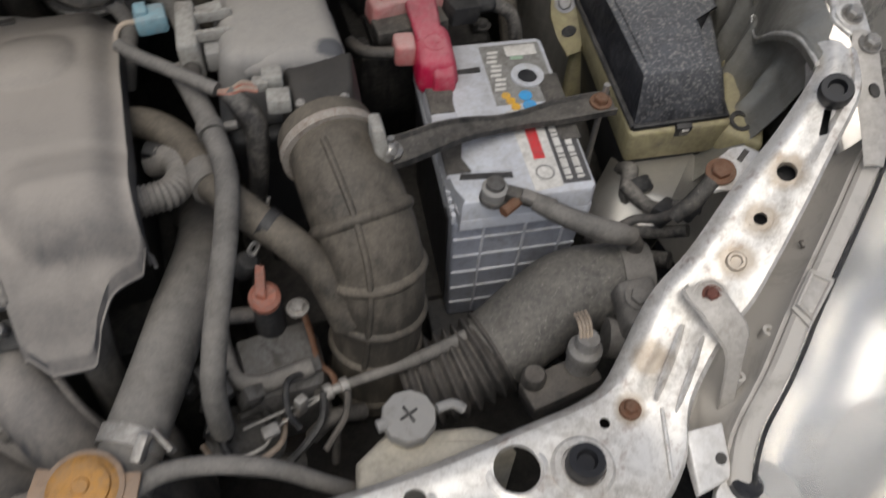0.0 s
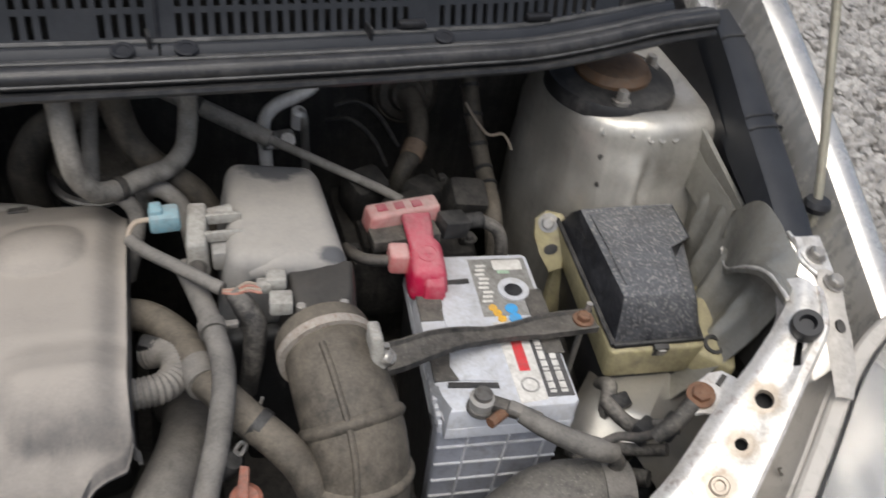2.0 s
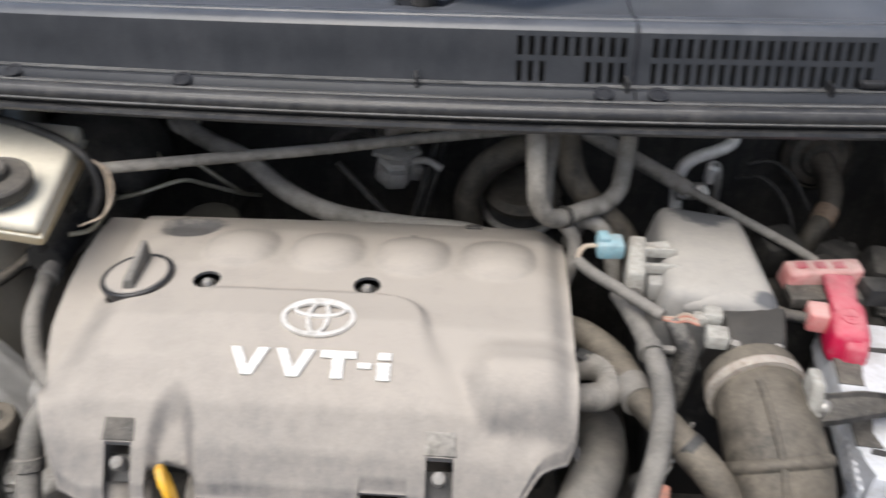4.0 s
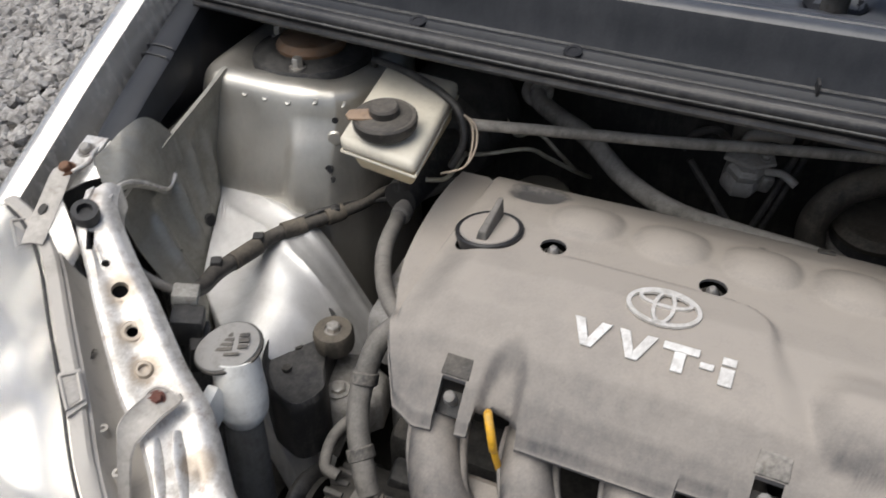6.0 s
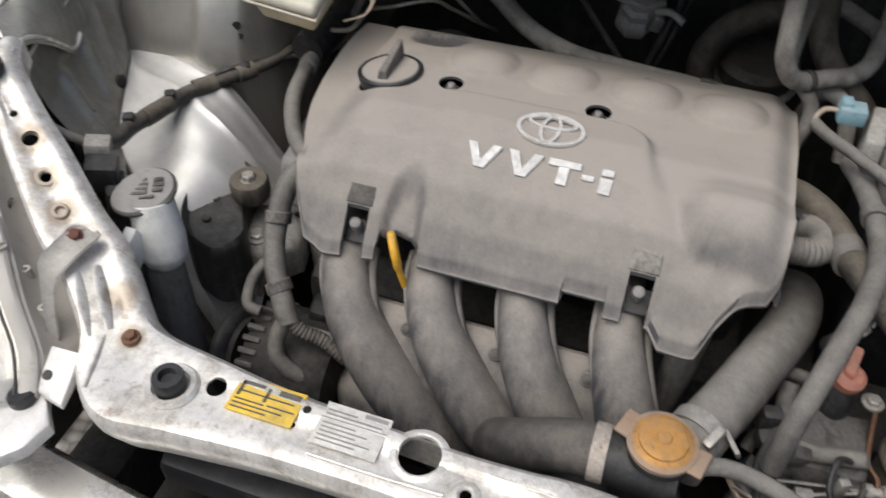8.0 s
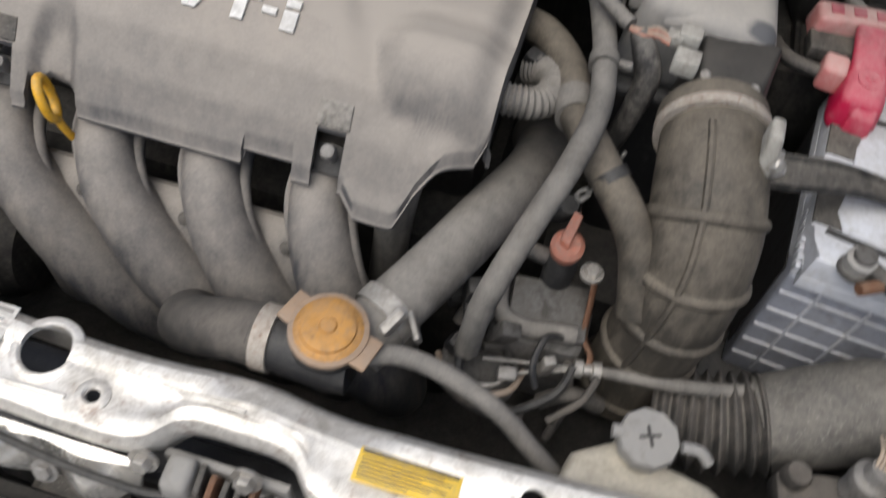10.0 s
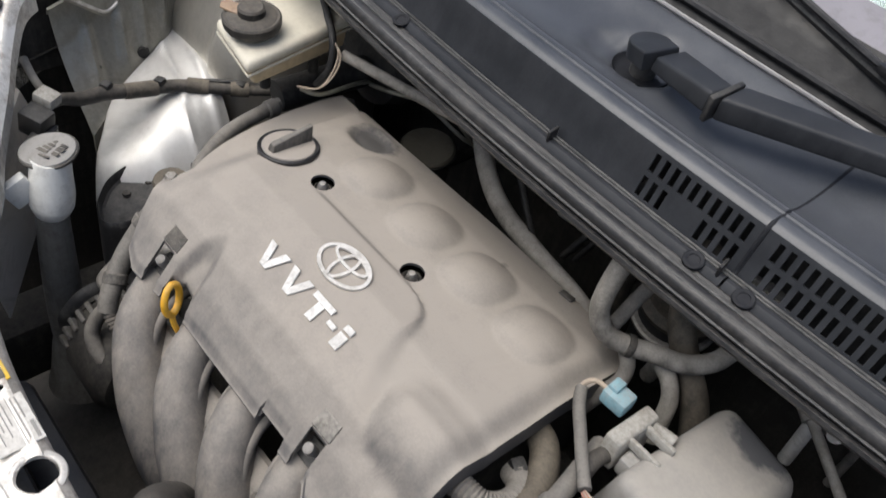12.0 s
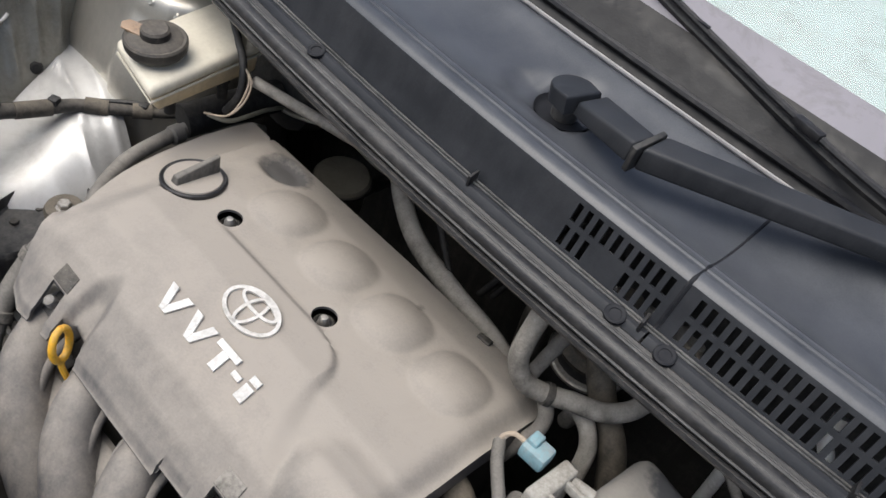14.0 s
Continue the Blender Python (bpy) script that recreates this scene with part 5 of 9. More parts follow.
BLADE = [(-0.26, 0.696, 1.158), (-0.15, 0.681, 1.146), (-0.067, 0.666, 1.136), (0.043, 0.646, 1.124), (0.127, 0.629, 1.118), (0.20, 0.613, 1.117), (0.34, 0.58, 1.124)]
part("blade", tube(BLADE, 0.0055, 8, flat=1.3), M_black, wiper, "thin black rubber blade")
rail, _ = spline([(x, y - 0.008, z + 0.010) for x, y, z in BLADE], 8)
part("blade_rail", tube([tuple(p) for p in rail[::4]], 0.0036, 8), M_black_clean, wiper)
for k in range(4, 22, 3):
    d = (rail[k + 1] - rail[k]).normalized()
    part("rail_window", block((0.014, 0.0045, 0.0016), rail[k] + Vector((0, -0.001, 0.0034)), 0.0006, (0, 0, math.degrees(math.atan2(d.y, d.x)))), M_grille, wiper, "dark slot in the blade rail")
part("blade_clip", block((0.030, 0.010, 0.009), rail[30], 0.002, (0, 0, -14)), M_black_clean, wiper)


# ---- engine cover ----
PROFILE = [(0.09, 0.800), (0.118, 0.812), (0.132, 0.826), (0.15, 0.850), (0.175, 0.872), (0.21, 0.889), (0.25, 0.8955), (0.285, 0.892), (0.33, 0.890), (0.40, 0.876), (0.43, 0.865), (0.446, 0.858)]
DOMES = [(-0.214, 0.362), (-0.132, 0.360), (-0.051, 0.358), (0.029, 0.356)]
PANEL = [(0.13, 0.004), (0.185, 0.0), (0.207, -0.014), (0.228, -0.022), (0.245, -0.028), (0.262, -0.031), (0.274, -0.036), (0.284, -0.047), (0.2925, -0.080)]


def cover_z(x, y):
    z = table(y, PROFILE)
    # raised badge panel: soft on the left, crisp with a rounded corner on the right
    e = table(y, PANEL)
    k = step(-0.242, -0.206, x) * step(e + 0.005 + 0.010 * step(0.27, 0.19, y), e - 0.005 - 0.008 * step(0.27, 0.19, y), x) * step(0.294, 0.286, y)
    z += 0.0055 * k * step(0.13, 0.20, y)
    # four shallow rounded-square domes along the rear edge
    for cx, cy in DOMES:
        d = (abs((x - cx) / 0.036) ** 2.4 + abs((y - cy) / 0.039) ** 2.4) ** (1 / 2.4)
        if d < 1:
            z += 0.0105 * (1 - d ** 2.6) * (1 - 0.25 * step(cy, cy + 0.04, y))
    d = math.hypot((x + 0.279) / 0.034, (y - 0.403) / 0.026)
    z -= 0.008 * step(1.0, 0.5, d)
    # duct bulge that runs off the end
    dx = max(0.0, 0.034 - x)
    d = math.hypot(dx, y - 0.198) / (0.030 if y < 0.198 else 0.030 + 0.016 * min(1.0, (y - 0.198) / 0.03))
    if d < 1:
        z += 0.0160 * (1 - d * d) ** (0.85 + 0.8 * step(0.196, 0.224, y) + 0.5 * step(0.034, 0.008, x))
    z -= 0.004 * step(0.0, 0.04, x) * step(0.185, 0.165, y)
    # finger recess round the dipstick
    d = math.hypot((x + 0.222) / 0.021, (y - 0.148) / 0.042)
    z -= 0.014 * step(1.0, 0.45, d)
    # rounded shoulder at the right end; at the timing end a lower flange that tapers off towards the front
    z -= 0.012 * step(0.060, 0.092, x) ** 2
    e = table(y, [(0.15, -0.322), (0.20, -0.336), (0.25, -0.3375), (0.43, -0.3345)])
    z -= max(0.0, z - 0.8685) * step(-0.280, -0.336, x) ** 1.3
    z -= max(0.0, z - table(y, [(0.19, 0.842), (0.25, 0.854), (0.30, 0.8585), (0.44, 0.8575)])) * step(e + 0.001, e - 0.004, x) * step(0.18, 0.22, y) + 0.006 * step(e + 0.022, e - 0.004, x) * step(0.24, 0.16, y)
    return z


def front_edge(x):
    return table(x, [(-0.380, 0.370), (-0.376, 0.325), (-0.368, 0.270), (-0.358, 0.236), (-0.348, 0.210), (-0.338, 0.182), (-0.328, 0.160), (-0.312, 0.134), (-0.29, 0.126), (-0.243, 0.130), (-0.20, 0.1325), (-0.0735, 0.1325), (-0.0725, 0.139), (-0.036, 0.139), (-0.035, 0.131),
                     (0.002, 0.131), (0.014, 0.121), (0.043, 0.122), (0.053, 0.140), (0.066, 0.154), (0.088, 0.166), (0.094, 0.175)])


def rear_edge(x):
    return table(x, [(-0.380, 0.405), (-0.377, 0.436), (-0.345, 0.436), (-0.336, 0.430), (-0.328, 0.434), (-0.1, 0.444), (0.02, 0.441), (0.080, 0.434), (0.094, 0.42)])


def cover_skin():
    xs = [-0.380 + 0.474 * i / 160 for i in range(161)]
    xs = sorted(set(xs + [-0.0735, -0.0725, -0.036, -0.035, 0.002]))
    rows = []
    for x in xs:
        a, b = front_edge(x), rear_edge(x)
        row = [(x, a - 0.0042, cover_z(x, a) - 0.0125), (x, a - 0.0044, cover_z(x, a) - 0.0100), (x, a - 0.0022, cover_z(x, a) - 0.0078)]
        row += [(x, a + (b - a) * t, cover_z(x, a + (b - a) * t)) for t in [i / 104 for i in range(105)]]
        row += [(x, b + 0.001, cover_z(x, b) - 0.006), (x, b, cover_z(x, b) - 0.02)]
        rows.append(row)
    a, b = rows[0], rows[-1]
    rows = [[(x - 0.001, y, z - 0.03) for x, y, z in a]] + rows + [[(x + 0.001, y, z - 0.008) for x, y, z in b], [(x + 0.001, y, z - 0.022) for x, y, z in b]]
    return sheet(rows)


cover = thing("engine_cover", "grey plastic engine cover thick with pale dust", "engine cover", (-0.13, 0.29, 0.80))
cuts = bmesh.new()
hole(cuts, 0.0122, (-0.230, 0.303, 0.89), squash=1.0, length=0.08)
hole(cuts, 0.0122, (-0.086, 0.304, 0.89), length=0.08)
hole(cuts, 0.0322, (-0.2935, 0.304, 0.89), length=0.08, seg=40)
for cx in (-0.263, -0.011):
    block((0.021, 0.030, 0.10), (cx, 0.136, 0.83), 0, bm=cuts)
prism([(-0.243, 0.12), (-0.199, 0.12), (-0.202, 0.137), (-0.212, 0.146), (-0.228, 0.148), (-0.240, 0.141)], 0.75, 0.9, 0, bm=cuts)
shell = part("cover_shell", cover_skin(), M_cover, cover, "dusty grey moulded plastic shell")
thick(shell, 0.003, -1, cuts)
for x, y, z in ((-0.230, 0.303, 0.8845), (-0.086, 0.304, 0.8845)):
    part("cover_nut", lathe([(0, 0.010), (0.0032, 0.0092), (0.0052, 0.006), (0.0056, 0.0), (0.0072, -0.001), (0.0072, -0.004), (0, -0.004)], (x, y, z - 0.003), seg=18), M_steel, cover, "dull steel dome nut")
    part("grommet", lathe([(0.0105, -0.014), (0.0105, -0.002), (0.008, 0.0), (0.006, -0.004), (0.006, -0.014)], (x, y, z), seg=24), M_strap, cover)
for x, y, z in ((-0.263, 0.142, 0.836), (-0.011, 0.142, 0.838)):
    part("fixing_stud", lathe([(0, 0.006), (0.005, 0.004), (0.006, -0.002), (0.004, -0.012), (0.004, -0.03), (0, -0.03)], (x, y, z), (0, -0.5, 1), 18), M_alu, cover)
    part("felt_pad", hexa([(x - 0.0125, 0.1515, cover_z(x, 0.1515) - 0.002), (x + 0.0125, 0.1515, cover_z(x, 0.1515) - 0.002), (x + 0.0115, 0.1645, cover_z(x, 0.1645) - 0.002), (x - 0.0115, 0.1645, cover_z(x, 0.1645) - 0.002), (x - 0.0125, 0.1515, cover_z(x, 0.1515) + 0.0012), (x + 0.0125, 0.1515, cover_z(x, 0.1515) + 0.0012), (x + 0.0115, 0.1645, cover_z(x, 0.1645) + 0.0012), (x - 0.0115, 0.1645, cover_z(x, 0.1645) + 0.0012)], 0.0006), M_pad if x > -0.1 else M_strap, cover, "dark textured pad")
    part("fixing_tab", block((0.026, 0.022, 0.003), (x, 0.148, 0.822), 0.001, (35, 0, 0)), M_black, cover)


def on_cover(x, y, lift=0.0):
    e = 0.004
    n = Vector((-(cover_z(x + e, y) - cover_z(x - e, y)) / (2 * e), -(cover_z(x, y + e) - cover_z(x, y - e)) / (2 * e), 1)).normalized()
    return Vector((x, y, cover_z(x, y))) + n * lift, n


# lettering
c, n = on_cover(-0.1178, 0.2045, 0.001)
tilt = math.degrees(math.atan2(-n.y, n.z))


def stroke_letters():
    """Heavy capitals and the small i, as raised flat strokes."""
    bm = bmesh.new()
    w, h = 0.031, 0.023
    m0 = Matrix.Translation(c) @ pose(0, 0, 0, tilt, 0, 0)
    def bar(poly):
        prism(poly, 0, 0.0016, 0.0003, m0, bm, 1)
    for ox in (-0.0645, -0.0275):
        bar([(ox, h / 2), (ox + 0.0085, h / 2), (ox + 0.0150, -h / 2 + 0.007), (ox + 0.0150, -h / 2), (ox + 0.0105, -h / 2)])
        bar([(ox + 0.0150, -h / 2), (ox + 0.0150, -h / 2 + 0.007), (ox + 0.0225, h / 2), (ox + 0.0310, h / 2), (ox + 0.0195, -h / 2)])
    ox = 0.0085
    bar([(ox, h / 2 - 0.0062), (ox + 0.028, h / 2 - 0.0062), (ox + 0.028, h / 2), (ox, h / 2)])
    bar([(ox + 0.0095, -h / 2), (ox + 0.0185, -h / 2), (ox + 0.0185, h / 2 - 0.0063), (ox + 0.0095, h / 2 - 0.0063)])
    ox = 0.0385
    bar([(ox, -0.0025), (ox + 0.0105, -0.0025), (ox + 0.0105, 0.0025), (ox, 0.0025)])
    ox = 0.0540
    bar([(ox, -h / 2), (ox + 0.0105, -h / 2), (ox + 0.0105, h / 2 - 0.0085), (ox, h / 2 - 0.0085)])
    bar([(ox, h / 2 - 0.0062), (ox + 0.0105, h / 2 - 0.0062), (ox + 0.0105, h / 2), (ox, h / 2)])
    return bm


part("lettering", stroke_letters(), M_letter, cover, "raised white letters VVT-i")


def ring_flat(rx, ry, w, m, bm, seg=48, h=0.0016):
    rows = []
    for q in range(seg):
        a = 2 * math.pi * q / seg
        ca, sa = math.cos(a), math.sin(a)
        rows.append([m @ Vector(((rx - w * k) * ca, (ry - w * k) * sa, z)) for k, z in ((0, -0.001), (0, h), (1, h), (1, -0.001))])
    rows.append(rows[0])
    return sheet(rows, bm, closed=False)


bc, bn = on_cover(-0.1182, 0.2485, 0.0006)
bt = math.degrees(math.atan2(-bn.y, bn.z))
bm = bmesh.new()
mb = Matrix.Translation(bc) @ pose(0, 0, 0, bt, 0, 0)
ring_flat(0.0308, 0.0210, 0.0036, mb, bm)
ring_flat(0.0095, 0.0190, 0.0030, mb, bm)
ring_flat(0.0225, 0.0090, 0.0030, mb @ Matrix.Translation((0, 0.0085, 0.0002)), bm)
part("oval_badge", bm, M_badge, cover, "oval badge of silver rings")

# small clip at the rear edge of the cover
clip_at, clip_n = on_cover(0.004, 0.434, 0.001)
part("rear_clip", block((0.016, 0.010, 0.004), clip_at, 0.0014, (-18, 0, 6)), M_strap, cover, "small dusty clip at the rear edge")

# oil filler cap
oil = thing("oil_filler_cap", "round grey oil filler cap with a raised grip bar", "oil cap", (-0.29, 0.304, 0.86))
part("cap_body", lathe([(0.026, -0.03), (0.0292, -0.004), (0.0292, 0.003), (0.0275, 0.005), (0.0, 0.0055)], (-0.2935, 0.304, 0.8882), (-0.09, 0.06, 1), 40), M_cover, oil)
part("grip", hexa([(-0.2990, 0.281, 0.893), (-0.2875, 0.281, 0.893), (-0.2890, 0.331, 0.891), (-0.2975, 0.331, 0.891), (-0.2970, 0.283, 0.903), (-0.2895, 0.283, 0.903), (-0.2905, 0.332, 0.911), (-0.2960, 0.332, 0.911)], 0.0016), M_rubber_grey, oil)
part("rubber_ring", lathe([(0.0285, -0.02), (0.0305, -0.008), (0.0326, 0.0010), (0.0326, 0.0038), (0.0314, 0.0050), (0.0290, 0.0040)], (-0.2935, 0.304, 0.8882), (-0.09, 0.06, 1), 40), M_black_clean, oil, "black sealing ring")

# ---- engine block and head below ----
engine = thing("engine", "dark grimy engine block under the cover", "engine", (-0.13, 0.3, 0.4))
part("block", block((0.46, 0.24, 0.34), (-0.13, 0.31, 0.52), 0.02), M_dark, engine)
part("head", block((0.43, 0.20, 0.14), (-0.13, 0.33, 0.765), 0.02), M_dark, engine)
part("valve_cover", block((0.40, 0.20, 0.04), (-0.135, 0.345, 0.84), 0.012), M_black, engine)
part("timing_cover", prism([(-0.375, 0.24), (-0.345, 0.22), (-0.345, 0.44), (-0.375, 0.44)], 0.5, 0.83, 0.008), M_alu, engine, "dusty aluminium timing cover")
part("gearbox", block((0.26, 0.26, 0.26), (0.27, 0.34, 0.50), 0.05), M_dark, engine)

# ---- intake manifold ----
manifold = thing("intake_manifold", "dusty black plastic intake manifold with four curved runners", "intake manifold", (-0.14, 0.13, 0.5))
RUNNERS = []
for x0, x1, lean in ((-0.279, -0.268, 0.075), (-0.197, -0.182, 0.075), (-0.109, -0.098, 0.055), (-0.022, -0.016, 0.035)):
    pts = [(x0 - 0.006, 0.205, 0.786), (x0, 0.165, 0.794), (x0 * 0.6 + x1 * 0.4 + 0.002, 0.132, 0.784), (x1 + 0.012, 0.107, 0.750), (x1 + 0.018 + lean * 0.45, 0.090, 0.695), (x1 + 0.018 + lean * 1.1, 0.088, 0.63), (x1 + 0.02 + lean * 1.5, 0.11, 0.55)]
    RUNNERS.append([Vector(p) for p in pts])
    rn = part("runner", tube(pts, [0.0205, 0.0205, 0.0220, 0.0260, 0.030, 0.031, 0.03], 26, 10), M_manifold, manifold)
    path, _ = spline(pts, 8)
    part("runner_rib", tube([p + Vector((-0.0205 - 0.0003 * max(0, i - 8), -0.003, 0.004)) for i, p in list(enumerate(path))[8:32:4]], 0.0024, 8, 4), M_manifold, rn)
    part("runner_flange", tube([p + Vector((0.0225 + 0.0003 * max(0, i - 8), -0.003, -0.008)) for i, p in list(enumerate(path))[8:36:4]], 0.0065, 10, 4), M_manifold, rn)
# floor between the runners, open towards the cover
for pa, pb in zip(RUNNERS, RUNNERS[1:]):
    rows = []
    for k, n, lift in ((2.38, (0, -0.6, 0.8), -0.020), (2.48, (0, -0.65, 0.75), -0.013), (2.66, (0, -0.7, 0.7), -0.008), (3.0, (0, -0.8, 0.6), -0.003), (3.5, (0, -0.92, 0.4), 0.003), (4.0, (0, -1, 0.2), 0.006), (5.0, (0, -1, 0), 0.006)):
        i, f = int(k), k - int(k)
        ca, cb = pa[i].lerp(pa[i + 1], f), pb[i].lerp(pb[i + 1], f)
        rows.append([ca.lerp(cb, u) + Vector(n).normalized() * (lift - 0.005 * (1 - (2 * u - 1) ** 2)) for u in (0.15, 0.25, 0.38, 0.5, 0.62, 0.75, 0.85)])
    thick(part("web", sheet(rows), M_manifold, manifold), 0.003)
    at = pa[3].lerp(pb[3], 0.62) + Vector((0, 0.000, 0.004))
    boss_at = part("bolt_boss", lathe([(0.0072, -0.014), (0.0068, 0.0), (0.0060, 0.0012), (0, 0.0012)], at, (0, -0.7, 0.7), 20), M_manifold, manifold)
    part("flange_bolt", hexagon(0.0036, 0.003, at + Vector((0, -0.001, 0.001)), (0, -0.7, 0.7)), M_strap, boss_at)
part("plenum", block((0.36, 0.07, 0.10), (-0.11, 0.125, 0.60), 0.03, segs=4), M_manifold, manifold)

ring_a = Vector((-0.22, 0.14, 1)).normalized()
ring_w = Vector((-0.15, 0.44, -0.525))
ring_w = (ring_w - ring_a * ring_w.dot(ring_a)).normalized()
ring_pts = [Vector((-0.2215, 0.1295, 0.827)) + ring_a * 0.0165 * math.cos(a) + ring_w * 0.0115 * math.sin(a) for a in [2 * math.pi * i / 10 for i in range(11)]]
dip = tagged(part("dipstick", tube(ring_pts, 0.0036, 10, 4), M_yellow), "yellow loop handle of the oil dipstick", "dipstick")
part("stem", tube([(-0.2175, 0.127, 0.812), (-0.214, 0.127, 0.795), (-0.205, 0.145, 0.72)], 0.0030, 8), M_yellow, dip)

# ---- coolant hoses and radiator cap ----
top_hose = tagged(part("radiator_hose", tube([(0.046, 0.030, 0.780), (0.060, 0.062, 0.786), (0.080, 0.102, 0.790), (0.104, 0.158, 0.790), (0.124, 0.215, 0.778), (0.130, 0.27, 0.755), (0.12, 0.31, 0.72)],
                                              [0.0215, 0.022, 0.022, 0.022, 0.022, 0.022, 0.022], 24), M_rubber_grey), "thick grey rubber top radiator hose", "hose", "coolant hoses")
band = part("hose_band", tube([(0.0555, 0.055, 0.7857), (0.0615, 0.067, 0.787)], 0.0235, 26, 4), M_steel, top_hose, "pale steel hose clamp")
part("band_ear", block((0.020, 0.008, 0.010), (0.068, 0.046, 0.806), 0.002, (0, -20, 60)), M_steel, band)
part("band_ear", block((0.004, 0.022, 0.008), (0.082, 0.050, 0.800), 0.001, (0, -20, 30)), M_steel, band)
neck = thing("filler_neck", "black filler neck with a dusty orange radiator cap", "filler neck", (0.03, 0.022, 0.75))
part("neck", lathe([(0.018, -0.05), (0.018, -0.012), (0.024, -0.006), (0.024, 0.0), (0, 0.0)], (0.032, 0.021, 0.81), seg=32), M_black, neck)
part("outlet", tube([(0.048, 0.019, 0.782), (0.03, 0.018, 0.782), (-0.02, 0.020, 0.784)], 0.0205, 24), M_black, neck)
capob = part("cap", lathe([(0.0240, -0.004), (0.0245, 0.001), (0.021, 0.004), (0.0185, 0.0045), (0.0180, 0.0065), (0.0155, 0.0075), (0.0060, 0.0070), (0.005, 0.0085), (0.0, 0.0085)], (0.032, 0.024, 0.813), (0, -0.04, 1), 40), M_cap, neck, "dusty orange radiator cap")
for a, ca in ((160, -1), (-15, 1)):
    d = Vector((math.cos(radians(a)), math.sin(radians(a)), 0))
    q = Vector((0.032, 0.024, 0.8115)) + d * 0.0265
    part("cap_ear", block((0.016, 0.024, 0.003), q, 0.0014, (0, 0, a)), M_caprim, capob, "tan metal ear")
part("cap_rim", lathe([(0.0235, -0.003), (0.0262, -0.002), (0.0262, 0.0015), (0.021, 0.003)], (0.032, 0.024, 0.813), (0, -0.04, 1), 40), M_caprim, capob)
low_hose = tagged(part("radiator_hose", tube([(-0.012, 0.020, 0.784), (-0.035, 0.021, 0.778), (-0.060, 0.024, 0.762), (-0.085, 0.034, 0.735), (-0.10, 0.06, 0.69), (-0.10, 0.09, 0.62)], 0.0215, 24), M_rubber), "black rubber radiator hose under the cap", "hose", "coolant hoses")
part("hose_band", tube([(-0.016, 0.020, 0.7835), (-0.004, 0.020, 0.784)], 0.0232, 26, 4), M_clamp, low_hose, "rusty pale hose clamp")
tagged(part("overflow_hose", tube([(0.058, 0.020, 0.800), (0.078, 0.027, 0.800), (0.105, 0.027, 0.796), (0.135, 0.022, 0.787), (0.158, 0.016, 0.774), (0.178, 0.010, 0.755), (0.20, 0.006, 0.73)], 0.0068, 14), M_rubber_grey), "thin grey overflow hose", "hose", "thin hoses")

# grey breather hose that drops in front of the air duct
gh = tagged(part("breather_hose", tube([(0.140, 0.330, 0.872), (0.147, 0.295, 0.880), (0.155, 0.252, 0.884), (0.160, 0.205, 0.882), (0.152, 0.155, 0.878), (0.140, 0.120, 0.862), (0.129, 0.090, 0.842), (0.121, 0.070, 0.815), (0.118, 0.06, 0.77)], 0.0088, 16), M_rubber_grey), "grey rubber breather hose", "hose", "thin hoses")
part("hose_clip", lathe([(0.0085, -0.005), (0.0108, -0.005), (0.0108, 0.005), (0.0085, 0.005)], (0.1555, 0.246, 0.8842), (0.1, -1, 0), 20), M_rubber_grey, gh)
part("clip_tail", block((0.010, 0.006, 0.005), (0.170, 0.246, 0.886), 0.001), M_rubber_grey, gh)
# brown hose from the head to the gearbox side
bh = tagged(part("heater_hose", tube([(0.050, 0.318, 0.838), (0.090, 0.313, 0.842), (0.112, 0.300, 0.845), (0.134, 0.266, 0.850), (0.146, 0.222, 0.857), (0.170, 0.184, 0.855), (0.196, 0.158, 0.842), (0.213, 0.142, 0.82), (0.225, 0.12, 0.78)], 0.0135, 18), M_rubber_brown), "brown dusty rubber hose", "hose", "coolant hoses")
part("hose_band", tube([(0.142, 0.236, 0.8545), (0.1475, 0.214, 0.8572)], 0.0150, 20, 3), M_rubber_grey, bh)
part("hose_band", tube([(0.178, 0.176, 0.8525), (0.1835, 0.171, 0.850)], 0.0142, 20, 3), M_black, bh)
chose = tagged(part("corrugated_hose", tube([(0.060, 0.217, 0.852), (0.081, 0.215, 0.856), (0.101, 0.215, 0.857), (0.117, 0.220, 0.855), (0.126, 0.234, 0.852), (0.126, 0.252, 0.848), (0.117, 0.266, 0.842), (0.104, 0.272, 0.835)], 0.0116, 18, 26, ribs=(0.0040, 0.0008)), M_rubber_grey), "short grey corrugated hose beside the engine cover", "hose", "thin hoses")
part("end_clip", block((0.020, 0.014, 0.018), (0.108, 0.272, 0.842), 0.003, (0, 10, -20)), M_black, chose)
tagged(part("water_hose", tube([(0.044, 0.165, 0.835), (0.041, 0.150, 0.81), (0.038, 0.145, 0.78), (0.036, 0.145, 0.75), (0.03, 0.15, 0.68)], 0.0145, 18), M_rubber_grey), "upright grey water hose below the cover corner", "hose", "coolant hoses")


# ---- battery ----
BM = pose(0.4035, 0.2805, 0, 0, 0, -6)
battery = thing("battery", "grey car battery with a white and dark label strip", "battery", (0.4035, 0.2805, 0.61))


def bat(bm):
    bmesh.ops.transform(bm, matrix=BM, verts=bm.verts)
    return bm


